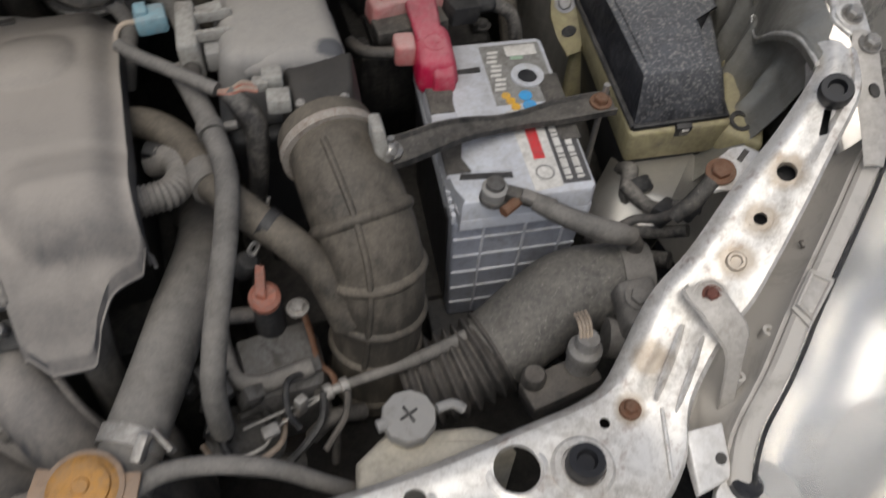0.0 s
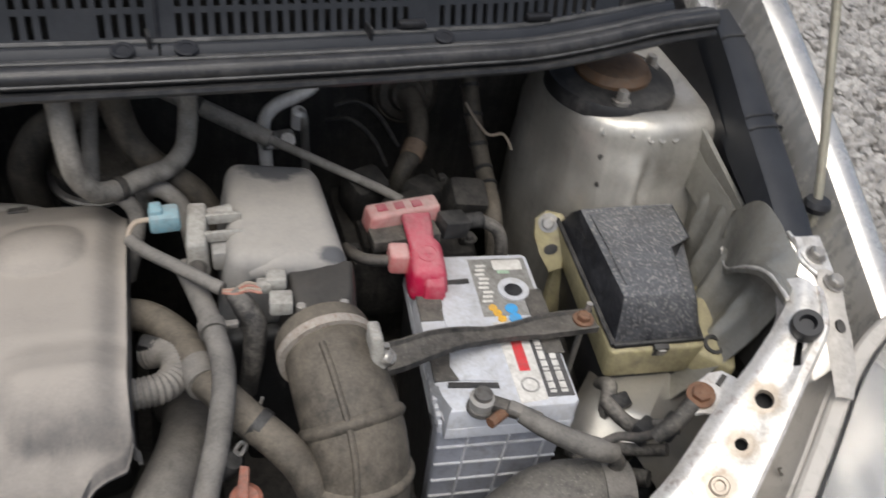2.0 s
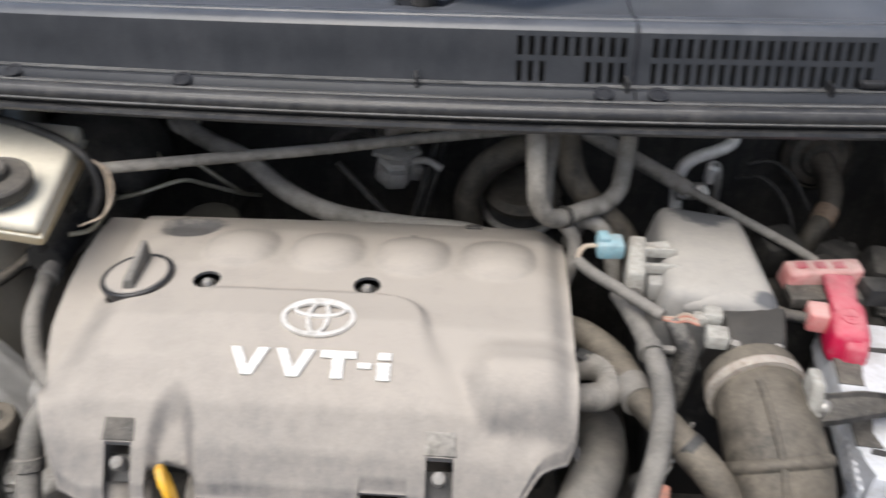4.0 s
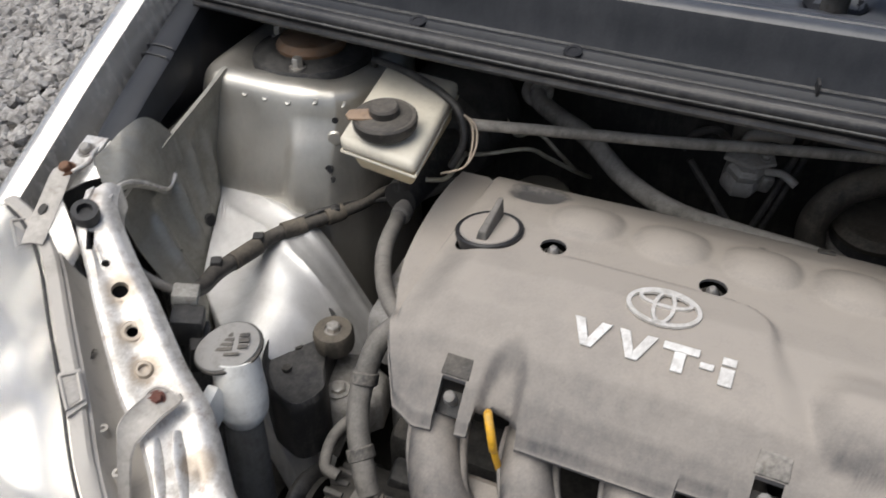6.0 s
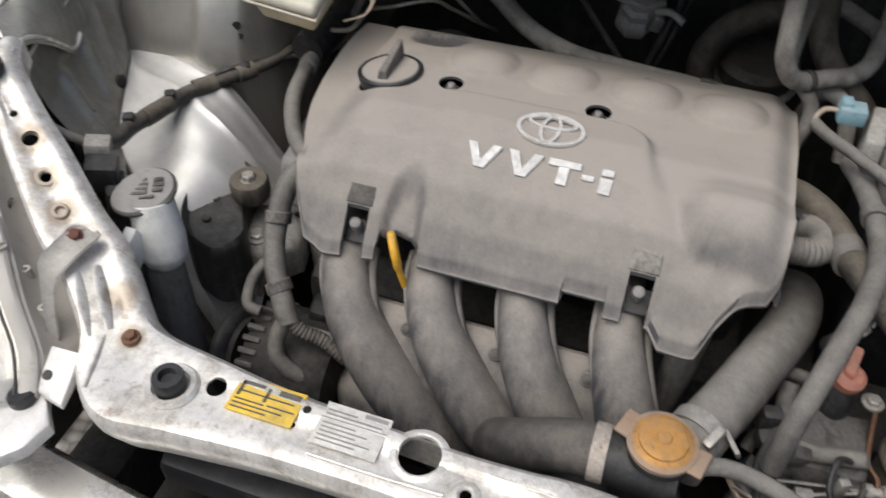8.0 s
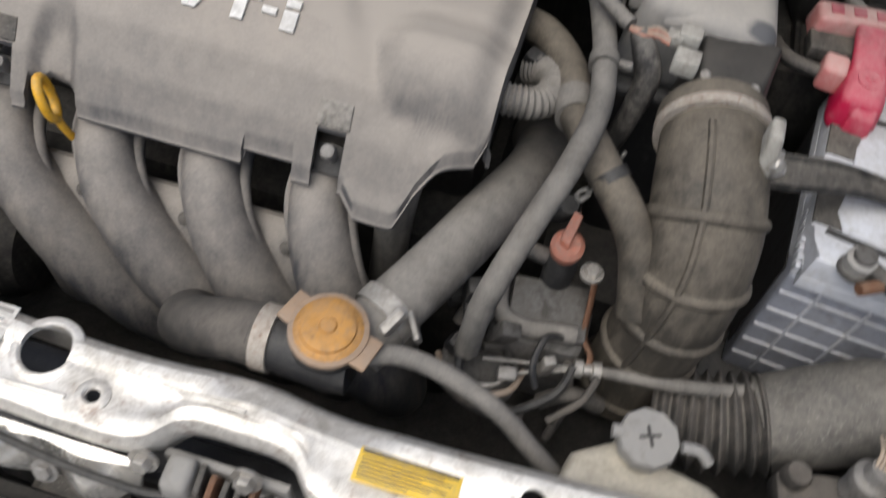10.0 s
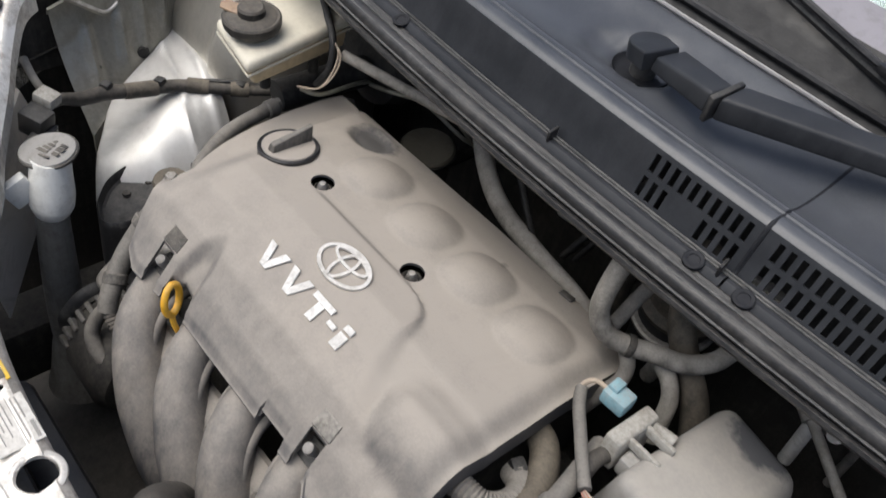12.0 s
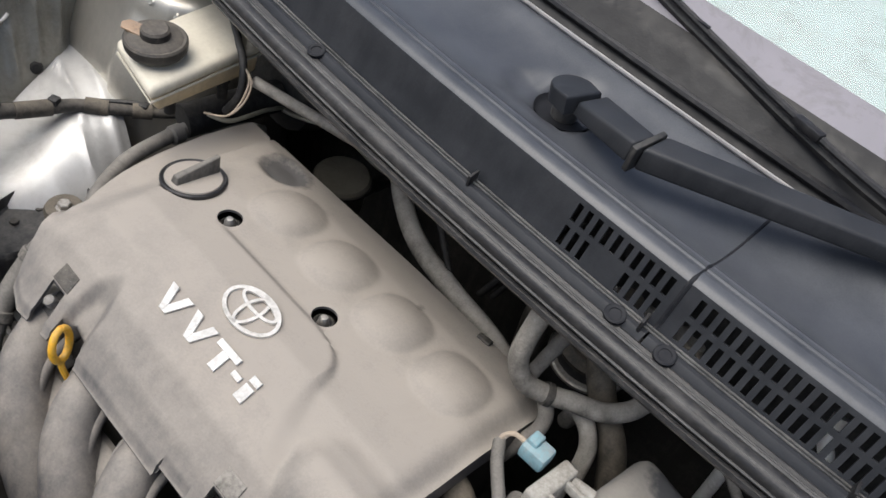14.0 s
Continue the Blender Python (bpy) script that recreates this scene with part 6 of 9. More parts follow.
case = hexa([(-0.056, -0.086, 0.61), (0.056, -0.086, 0.61), (0.056, 0.088, 0.61), (-0.056, 0.088, 0.61), (-0.0605, -0.0945, 0.775), (0.0605, -0.0945, 0.775), (0.0605, 0.093, 0.775), (-0.0605, 0.093, 0.775)], 0.004)
casing = part("case", bat(case), M_battside, battery, "blue-grey ribbed battery case")
for z in (0.640, 0.668, 0.696, 0.724, 0.752):
    part("rib", bat(block((0.110 + (z - 0.61) * 0.05, 0.003, 0.0028), (0, -0.0868 - (z - 0.61) * 0.050, z), 0.0008)), M_batt, casing)
for x in (-0.032, 0.006, 0.042):
    part("rib", bat(hexa([(x - 0.0012, -0.0888, 0.62), (x + 0.0012, -0.0888, 0.62), (x + 0.0012, -0.085, 0.62), (x - 0.0012, -0.085, 0.62),
                          (x - 0.0012, -0.0960, 0.765), (x + 0.0012, -0.0960, 0.765), (x + 0.0012, -0.089, 0.765), (x - 0.0012, -0.089, 0.765)], 0.0005, segs=1)), M_batt, casing)
part("side_label", bat(hexa([(-0.0590, -0.075, 0.63), (-0.0575, -0.075, 0.63), (-0.0575, 0.08, 0.63), (-0.0590, 0.08, 0.63), (-0.0620, -0.080, 0.765), (-0.0608, -0.080, 0.765), (-0.0608, 0.085, 0.765), (-0.0620, 0.085, 0.765)], 0.0003, segs=1)), M_battdark, casing, "black side label")
lid_poly = [(-0.0625, -0.070), (-0.055, -0.080), (-0.0545, -0.0985), (0.058, -0.0985), (0.0625, -0.094), (0.0625, 0.0905), (0.058, 0.095), (-0.058, 0.095), (-0.0625, 0.0905)]
lid = part("lid", bat(prism(lid_poly, 0.776, 0.8085, 0.003)), M_batt, battery, "light grey battery lid")
part("lid_skirt", bat(prism([(x * 1.012, y * 1.008) for x, y in lid_poly], 0.772, 0.785, 0.0015)), M_batt, battery)
for i in range(7):
    part("tooth", bat(block((0.004, 0.0052, 0.012), (-0.0615, -0.064 + 0.0085 * (i - 4), 0.790), 0.001)), M_batt, battery)
for i in range(4):
    part("tooth", bat(block((0.005, 0.004, 0.012), (-0.046 + 0.009 * i, -0.0955, 0.790), 0.001)), M_batt, battery)
# raised pale panels and dark dusty patches on the lid
part("lid_panel", bat(prism([(-0.040, 0.020), (-0.030, 0.052), (-0.004, 0.052), (-0.004, -0.020), (-0.040, -0.020)], 0.808, 0.8105, 0.0012)), M_batt, battery)
part("lid_panel", bat(prism([(-0.046, -0.050), (-0.040, -0.022), (-0.004, -0.022), (-0.004, -0.070), (-0.040, -0.066)], 0.808, 0.8105, 0.0012)), M_batt, battery)
for y0, y1 in ((0.006, 0.046), (-0.066, -0.030)):
    part("dark_patch", bat(prism([(-0.062, y0), (-0.040, y0), (-0.036, y1), (-0.062, y1)], 0.8075, 0.8098, 0.0006)), M_strap, battery, "grey dusty rubber pad")
part("groove_shadow", bat(prism([(-0.052, -0.073), (-0.006, -0.077), (-0.006, -0.071), (-0.050, -0.067)], 0.808, 0.8095, 0.0004)), M_black, battery)
part("groove_shadow", bat(prism([(-0.050, 0.050), (-0.038, 0.058), (-0.006, 0.060), (-0.006, 0.054), (-0.036, 0.051)], 0.808, 0.8100, 0.0004)), M_black, battery)
# labels
white = part("white_label", bat(prism([(0.009, -0.095), (0.0345, -0.092), (0.0345, 0.0), (0.006, 0.0)], 0.8083, 0.8092, 0.0002)), M_label_w, battery, "white label with a red brand bar")
part("red_mark", bat(prism([(0.0165, -0.060), (0.0265, -0.060), (0.0265, -0.022), (0.0165, -0.022)], 0.8090, 0.8096, 0.0001)), M_ink_red, white)
part("round_mark", bat(lathe([(0.0085, 0.8090), (0.0085, 0.8096), (0.0068, 0.8096), (0.0068, 0.8090)], (0.022, -0.076, 0), seg=28)), M_greycap, white)
dark = part("dark_label", bat(prism([(0.035, -0.090), (0.0595, -0.090), (0.0595, -0.004), (0.035, -0.004)], 0.8083, 0.8092, 0.0002)), M_label_d, battery, "dark grey label with pale print")
for x, y0, y1 in ((0.041, -0.086, -0.016), (0.0515, -0.086, -0.044)):
    y = y0
    k = 0
    while y < y1:
        l = 0.003 + 0.0035 * ((k * 7) % 3)
        part("print_bar", bat(block((0.0058, l, 0.0006), (x, y + l / 2, 0.8095), 0)), M_label_w, dark)
        y += l + 0.0018
        k += 1
part("dust_patch", bat(prism([(0.046, -0.042), (0.064, -0.042), (0.064, 0.042), (0.044, 0.040)], 0.8090, 0.8101, 0.0004)), M_strap, battery, "dark dusty film on the label")
info = part("info_label", bat(prism([(-0.001, 0.008), (0.058, 0.008), (0.058, 0.088), (-0.001, 0.088)], 0.8083, 0.8090, 0.0002)), surface("grey_print_label", (0.30, 0.30, 0.29), (0.22, 0.2, 0.165), 0.45, 0.5, patch=50, grain=600, speck=0.6), battery, "grey information label with small print")
part("white_box", bat(block((0.030, 0.014, 0.0008), (0.038, 0.078, 0.8093), 0.0002)), M_label_w, info)
part("green_bar", bat(block((0.012, 0.004, 0.0006), (0.032, 0.068, 0.8093), 0)), surface("pale_green", (0.35, 0.5, 0.36), (0.45, 0.5, 0.42), 0.3), info)
for x, y, m in ((0.028, 0.017, M_blue), (0.029, 0.0045, M_blue), (0.013, 0.012, M_yellow), (0.016, 0.004, M_yellow), (0.010, 0.019, M_yellow)):
    r = 0.0062 if m is M_blue else 0.0042
    part("sign", bat(lathe([(r, 0.8085), (r, 0.8098), (0, 0.8098)], (x, y, 0), seg=24)), m, info, "blue round sign" if m is M_blue else "small yellow sign")
for i in range(9):
    part("print_bar", bat(block((0.010, 0.003, 0.0005), (0.007 + 0.0016 * (i % 3), 0.028 + 0.0062 * i, 0.8093), 0)), M_label_w, info)
part("eye_ring", bat(lathe([(0.0155, 0.8085), (0.0155, 0.8110), (0.0105, 0.8110), (0.0090, 0.8095), (0.0090, 0.8088), (0, 0.8088)], (0.036, 0.042, 0), seg=32)), M_batt, battery)
part("eye", bat(lathe([(0.0088, 0.8085), (0.0088, 0.8096), (0, 0.8092)], (0.036, 0.042, 0), seg=28)), M_black_clean, battery, "dark round charge eye")

# negative terminal and its earth cable
neg = thing("battery_terminal", "lead battery terminal clamp with a brown bolt", "terminal", (0.366, 0.186, 0.808), "battery terminals")
part("post", lathe([(0.0125, 0), (0.0118, 0.004), (0.0085, 0.006), (0.0078, 0.020), (0, 0.021)], (0.366, 0.188, 0.808), seg=24), M_aludark, neg)
part("collar", lathe([(0.0105, 0.002), (0.0112, 0.014), (0.0080, 0.016)], (0.366, 0.188, 0.808), seg=24), M_greycap, neg, "dusty grey clamp collar")
part("jaw", block((0.026, 0.012, 0.010), (0.383, 0.178, 0.8175), 0.002, (0, 0, -34)), M_strap, neg)
part("bolt", lathe([(0, -0.014), (0.0048, -0.014), (0.0048, 0.014), (0, 0.014)], (0.378, 0.172, 0.8165), (1, 0.55, 0), 8), M_rust, neg, "brown rusty bolt")
part("earth_lug", block((0.030, 0.011, 0.008), (0.396, 0.166, 0.8215), 0.002, (0, 6, -36)), M_rubber_grey, neg)
earth = tagged(part("earth_cable", tube([(0.392, 0.165, 0.823), (0.408, 0.150, 0.820), (0.432, 0.139, 0.810), (0.456, 0.132, 0.800), (0.470, 0.133, 0.792)], [0.0075, 0.0085, 0.0095, 0.0098, 0.009], 14), M_rubber_grey), "grey wrapped battery earth cable", "cable", "cables")
part("branch", tube([(0.452, 0.134, 0.803), (0.474, 0.138, 0.806), (0.486, 0.128, 0.815), (0.496, 0.119, 0.832)], 0.0042, 10), M_rubber, earth, "thin black cable branch")
part("loop", tube([(0.455, 0.134, 0.800), (0.474, 0.128, 0.786), (0.468, 0.126, 0.766), (0.448, 0.130, 0.758), (0.43, 0.138, 0.745)], 0.0065, 12), M_rubber, earth)
part("lug_sleeve", tube([(0.492, 0.118, 0.828), (0.506, 0.118, 0.846), (0.519, 0.123, 0.8595)], 0.0068, 12), M_strap, earth)
tab_at = Matrix(((1, 0, 0, 0), (0, 1, 0, 0), (0.2, 0.15, 1, 0.7335), (0, 0, 0, 1)))
tab = tagged(part("earth_tab", prism([(0.519, 0.131), (0.523, 0.137), (0.543, 0.1445), (0.554, 0.143), (0.562, 0.134), (0.566, 0.118), (0.545, 0.103), (0.534, 0.106), (0.526, 0.113), (0.518, 0.114), (0.514, 0.121)], 0, 0.003, 0.001, tab_at), M_silver), "silver earth tab on the side arm", "tab")
part("earth_washer", lathe([(0.0, 0.0028), (0.0102, 0.0024), (0.0106, 0.0), (0, 0.0)], (0.526, 0.126, 0.861), (-0.2, -0.15, 1), 26), M_caprim, tab, "tan rusty washer")
part("earth_bolt", hexagon(0.0078, 0.007, (0.526, 0.126, 0.8635), (-0.2, -0.15, 1)), M_rust, tab, "rusty bolt head")
part("tab_slot", block((0.012, 0.0045, 0.0012), (0.549, 0.1345, 0.8672), 0, (8, -11, 35)), M_insert, tab, "dark slot")

# positive terminal cover
pos = thing("terminal_cover", "dusty red plastic cover over the positive terminal", "terminal cover", (0.355, 0.345, 0.805))
part("boot", hexa([(0.338, 0.324, 0.800), (0.379, 0.319, 0.800), (0.386, 0.372, 0.806), (0.344, 0.377, 0.806), (0.342, 0.330, 0.836), (0.376, 0.326, 0.836), (0.378, 0.370, 0.846), (0.349, 0.374, 0.846)], 0.009, segs=4), M_red, pos)
part("boot_slope", hexa([(0.352, 0.318, 0.803), (0.374, 0.315, 0.803), (0.376, 0.332, 0.815), (0.352, 0.335, 0.815), (0.354, 0.323, 0.824), (0.373, 0.320, 0.824), (0.374, 0.336, 0.839), (0.354, 0.338, 0.839)], 0.003), M_red, pos)
part("flap", hexa([(0.346, 0.355, 0.835), (0.372, 0.355, 0.835), (0.378, 0.400, 0.845), (0.346, 0.402, 0.845), (0.348, 0.357, 0.843), (0.370, 0.357, 0.843), (0.376, 0.399, 0.852), (0.348, 0.400, 0.852)], 0.003), M_red, pos)
part("ear", hexa([(0.325, 0.352, 0.815), (0.345, 0.348, 0.815), (0.348, 0.372, 0.818), (0.327, 0.375, 0.818), (0.326, 0.353, 0.838), (0.345, 0.350, 0.838), (0.348, 0.371, 0.840), (0.328, 0.374, 0.840)], 0.004), M_pink, pos, "faded pink side boot")
part("fuse_cover", hexa([(0.316, 0.398, 0.822), (0.392, 0.405, 0.826), (0.390, 0.428, 0.828), (0.312, 0.424, 0.824), (0.318, 0.399, 0.848), (0.390, 0.406, 0.852), (0.388, 0.426, 0.853), (0.315, 0.422, 0.849)], 0.004), M_pink, pos, "faded pink fuse cover")
for x in (0.330, 0.348, 0.366):
    part("fuse_recess", block((0.010, 0.010, 0.0012), (x, 0.4125 + 0.008 * (x - 0.33), 0.8502 + 0.05 * (x - 0.33)), 0.0004, (0, -3, 5)), M_red, pos, "small red recess")
part("fuse_tray", block((0.070, 0.024, 0.014), (0.350, 0.392, 0.828), 0.002, (0, 0, 4)), M_strap, pos)
mplus = Matrix.Translation((0.3615, 0.350, 0.8405)) @ pose(0, 0, 0, 12, 0, -6)
ring_bm = open_ring([(0.0085, 0.0), (0.0085, 0.0012), (0.0100, 0.0012), (0.0100, 0.0)], (0, 0, 0), (0, 0, 1), 28)
bmesh.ops.transform(ring_bm, matrix=mplus, verts=ring_bm.verts)
part("moulded_ring", ring_bm, M_red, pos)
for w, d in ((0.010, 0.0024), (0.0024, 0.010)):
    plus_bm = block((w, d, 0.0014), (0, 0, 0.0004), 0)
    bmesh.ops.transform(plus_bm, matrix=mplus, verts=plus_bm.verts)
    part("moulded_plus", plus_bm, M_red, pos)
tagged(part("positive_cable", tube([(0.326, 0.362, 0.825), (0.306, 0.366, 0.826), (0.296, 0.380, 0.822), (0.294, 0.400, 0.812), (0.300, 0.42, 0.78)], 0.0060, 12), M_rubber), "black rubber positive battery cable", "cable", "cables")
cn = thing("harness_connector", "black wiring connector behind the battery", "connector", (0.405, 0.40, 0.80), "connectors")
part("body", block((0.030, 0.024, 0.020), (0.402, 0.398, 0.832), 0.002, (0, 10, 12)), M_black, cn)
part("plug", lathe([(0.0085, -0.012), (0.0085, 0.012), (0.006, 0.014), (0, 0.014)], (0.425, 0.405, 0.828), (1, 0.2, -0.1), 16), M_black, cn)
part("tail", tube([(0.435, 0.408, 0.826), (0.455, 0.402, 0.815), (0.462, 0.395, 0.79), (0.462, 0.39, 0.74)], 0.007, 10), M_tape, cn)

# hold-down strap over the battery
hold = thing("battery_clamp", "dusty black steel hold-down bar across the battery", "battery clamp", (0.285, 0.214, 0.70))
mids = [((0.276, 0.213, 0.858), 0.015), ((0.300, 0.217, 0.857), 0.0145), ((0.330, 0.231, 0.848), 0.0135), ((0.362, 0.246, 0.834), 0.0105), ((0.392, 0.253, 0.824), 0.0080), ((0.420, 0.257, 0.820), 0.0088), ((0.446, 0.258, 0.820), 0.0125), ((0.475, 0.258, 0.820), 0.0130), ((0.502, 0.257, 0.820), 0.0125)]
line, par = spline([m for m, w in mids], 5)
rows = []
for p, k in zip(line, par):
    j = min(int(k), len(mids) - 2)
    w = mids[j][1] + (mids[j + 1][1] - mids[j][1]) * (k - j)
    s = Vector((0.1, 1, 0)).normalized()
    rows.append([p + s * u + Vector((0, 0, h)) for u, h in ((-w, -0.004), (-w, 0.003), (-w + 0.002, 0.0035), (-w + 0.004, 0.0), (w - 0.004, 0.0), (w - 0.002, 0.0035), (w, 0.003), (w, -0.004))])
thick(part("bar", sheet(rows), M_strap, hold), 0.0022)
part("long_nut", hexagon(0.0062, 0.010, (0.285, 0.214, 0.859)), M_steel, hold)
part("long_stud", tube([(0.285, 0.214, 0.875), (0.286, 0.215, 0.80), (0.290, 0.222, 0.66)], 0.0030, 10), M_steel, hold)
part("short_nut", hexagon(0.0066, 0.008, (0.490, 0.258, 0.821)), M_rust, hold, "rusty clamp nut")
part("short_stud", tube([(0.496, 0.264, 0.836), (0.496, 0.264, 0.81), (0.498, 0.266, 0.70)], 0.0030, 10), M_steel, hold)
part("battery_tray", block((0.15, 0.215, 0.012), (0.4035, 0.28, 0.604), 0.004, (0, 0, -6)), M_black, hold)
part("tray_support", block((0.13, 0.20, 0.10), (0.4035, 0.28, 0.55), 0.01, (0, 0, -6)), M_dark, hold)

# ---- fuse box ----
fuse = thing("fuse_box", "black speckled fuse box on a yellowed plastic base", "fuse box", (0.58, 0.31, 0.66))
part("base", hexa([(0.518, 0.236, 0.756), (0.606, 0.224, 0.760), (0.640, 0.392, 0.770), (0.536, 0.404, 0.766), (0.511, 0.229, 0.803), (0.608, 0.218, 0.806), (0.648, 0.398, 0.815), (0.528, 0.410, 0.811)], 0.005), M_khaki, fuse, "yellowed plastic base")
part("lower_box", hexa([(0.535, 0.255, 0.66), (0.60, 0.245, 0.66), (0.63, 0.38, 0.68), (0.55, 0.39, 0.68), (0.520, 0.238, 0.758), (0.604, 0.226, 0.762), (0.638, 0.390, 0.772), (0.538, 0.402, 0.768)], 0.006), M_black, fuse, "dark grey lower box")
part("side_foot", hexa([(0.600, 0.222, 0.765), (0.632, 0.196, 0.768), (0.655, 0.24, 0.775), (0.640, 0.30, 0.775), (0.602, 0.220, 0.796), (0.633, 0.194, 0.792), (0.656, 0.24, 0.800), (0.640, 0.30, 0.812)], 0.006), M_khaki, fuse)
part("foot_hole", lathe([(0.010, -0.004), (0.011, 0.002), (0.007, 0.002), (0.006, -0.003), (0, -0.003)], (0.622, 0.224, 0.797), (0, -0.2, 1), 20), M_black, fuse)
foot_line = [(0.530, 0.407, 0.811), (0.588, 0.402, 0.813), (0.645, 0.397, 0.815), (0.640, 0.345, 0.813), (0.614, 0.300, 0.810), (0.603, 0.226, 0.806), (0.560, 0.231, 0.804), (0.517, 0.236, 0.802)]
top_line = [(0.537, 0.380, 0.847), (0.588, 0.377, 0.849), (0.638, 0.372, 0.850), (0.631, 0.322, 0.849), (0.603, 0.312, 0.849), (0.590, 0.258, 0.846), (0.560, 0.260, 0.845), (0.530, 0.264, 0.843)]
rows = [foot_line] + [[tuple(Vector(a).lerp(Vector(b), f)[k] + (g if k == 2 else 0) for k in range(3)) for a, b in zip(foot_line, top_line)] for f, g in ((0.50, 0.008), (0.86, 0.006), (0.95, 0.0028), (1.0, 0.0))]
rows += [[tuple(Vector(b).lerp(Vector((0.583, 0.322, 0.850)), f)) for b in top_line] for f in (0.08, 0.5)]
lid_bm = sheet(rows, closed=True)
lid_bm.verts.ensure_lookup_table()
lid_bm.faces.new(lid_bm.verts[-8:])
lidf = part("cover", lid_bm, M_fuse, fuse, "black plastic cover speckled with dried dirt", 30)
part("cover_step", hexa([(0.590, 0.240, 0.806), (0.612, 0.238, 0.806), (0.642, 0.345, 0.812), (0.606, 0.330, 0.812), (0.592, 0.256, 0.834), (0.608, 0.256, 0.834), (0.634, 0.330, 0.838), (0.606, 0.326, 0.838)], 0.004), M_fuse, lidf)
part("cover_ridge", tube([(0.543, 0.374, 0.8475), (0.541, 0.330, 0.8465), (0.537, 0.275, 0.8440)], 0.0012, 6, 4), M_fuse, lidf)
part("rim", tube([(0.515, 0.234, 0.806), (0.603, 0.224, 0.810), (0.646, 0.397, 0.818), (0.528, 0.409, 0.815), (0.515, 0.234, 0.806)], 0.0030, 8, 1), M_black, lidf)
part("front_clip", block((0.016, 0.008, 0.016), (0.562, 0.227, 0.800), 0.002, (15, 0, -6)), M_black, fuse)
part("clip_tongue", block((0.008, 0.004, 0.008), (0.562, 0.2225, 0.801), 0.001, (15, 0, -6)), M_steel, fuse)
part("rear_clip", tube([(0.572, 0.396, 0.838), (0.573, 0.410, 0.846), (0.590, 0.411, 0.847), (0.604, 0.409, 0.847), (0.604, 0.395, 0.840)], 0.0042, 8, 4), M_black, fuse)
ta = Vector((0.80, -0.55, -0.05)).normalized()
tn = Vector((-0.45, -0.75, 0.45))
tn = (tn - ta * tn.dot(ta)).normalized()
tb = tn.cross(ta)
tab_m = Matrix(((ta.x, tb.x, tn.x, 0.522), (ta.y, tb.y, tn.y, 0.404), (ta.z, tb.z, tn.z, 0.797), (0, 0, 0, 1)))
part("tab", prism([(-0.022, 0.012), (-0.014, 0.024), (0.004, 0.026), (0.020, 0.014), (0.018, -0.004), (0.024, -0.030), (0.010, -0.040), (-0.006, -0.022), (-0.018, -0.006)], -0.004, 0.003, 0.002, tab_m), M_khaki, fuse, "yellowed fixing tab")
part("tab_bolt", hexagon(0.0072, 0.007, tab_m @ Vector((-0.007, 0.013, 0.003)), tn), M_steel, fuse)
part("tab_slot", lathe([(0.0080, 0), (0.0080, 0.0012), (0.0055, 0.0012), (0.0055, 0.0003), (0, 0.0003)], tab_m @ Vector((0.005, -0.014, 0.003)), tn, 18, squash=0.7), M_black, fuse)
part("leg", hexa([(0.530, 0.392, 0.66), (0.550, 0.388, 0.66), (0.552, 0.404, 0.66), (0.532, 0.406, 0.66), (0.532, 0.392, 0.79), (0.552, 0.388, 0.79), (0.552, 0.404, 0.79), (0.532, 0.406, 0.79)], 0.003), M_khaki, fuse)

def housing_sheet():
    """Silver wheel housing below the fuse box: a flat facet, a fold and a falling side."""
    fold, side = Vector((0.697, 0.717, 0)), Vector((0.717, -0.697, 0))
    rows = []
    for i in range(22):
        row = []
        for j in range(28):
            s, v = -0.025 + 0.009 * i, -0.075 + 0.006 * j
            z = 0.757 - 0.12 * abs(v) - 7.0 * max(0.0, -v - 0.045) ** 2 * 4 - 1.0 * 0.006 * math.log(1 + math.exp(v / 0.006)) + 0.003 * math.exp(-((v + 0.004) / 0.005) ** 2) - 0.8 * max(0.0, -s) 
            row.append(Vector((0.541, 0.177, z)) + fold * s + side * v)
        rows.append(row)
    return sheet(rows)


thick(part("wheel_housing", housing_sheet(), M_wing, car, "dusty silver wheel housing"), 0.0015)
wires = thing("wire_loom", "dark wires and connectors beside the battery", "wiring", (0.49, 0.17, 0.70), "wiring looms")
for pts, r in (([(0.522, 0.24, 0.74), (0.518, 0.222, 0.76), (0.510, 0.205, 0.745), (0.512, 0.19, 0.71)], 0.008), ([(0.50, 0.20, 0.77), (0.512, 0.17, 0.77), (0.525, 0.15, 0.79), (0.535, 0.14, 0.80)], 0.007),
               ([(0.48, 0.18, 0.74), (0.505, 0.155, 0.755), (0.53, 0.135, 0.775)], 0.006), ([(0.47, 0.19, 0.72), (0.49, 0.16, 0.72), (0.52, 0.13, 0.74)], 0.008)):
    part("wire", tube(pts, r, 10), M_tape, wires)
for at, turn in (((0.528, 0.142, 0.800), (10, 20, 40)), ((0.512, 0.152, 0.785), (0, 15, 30)), ((0.518, 0.205, 0.755), (20, 0, 10))):
    part("plug", block((0.026, 0.016, 0.018), at, 0.003, turn), M_black, wires)

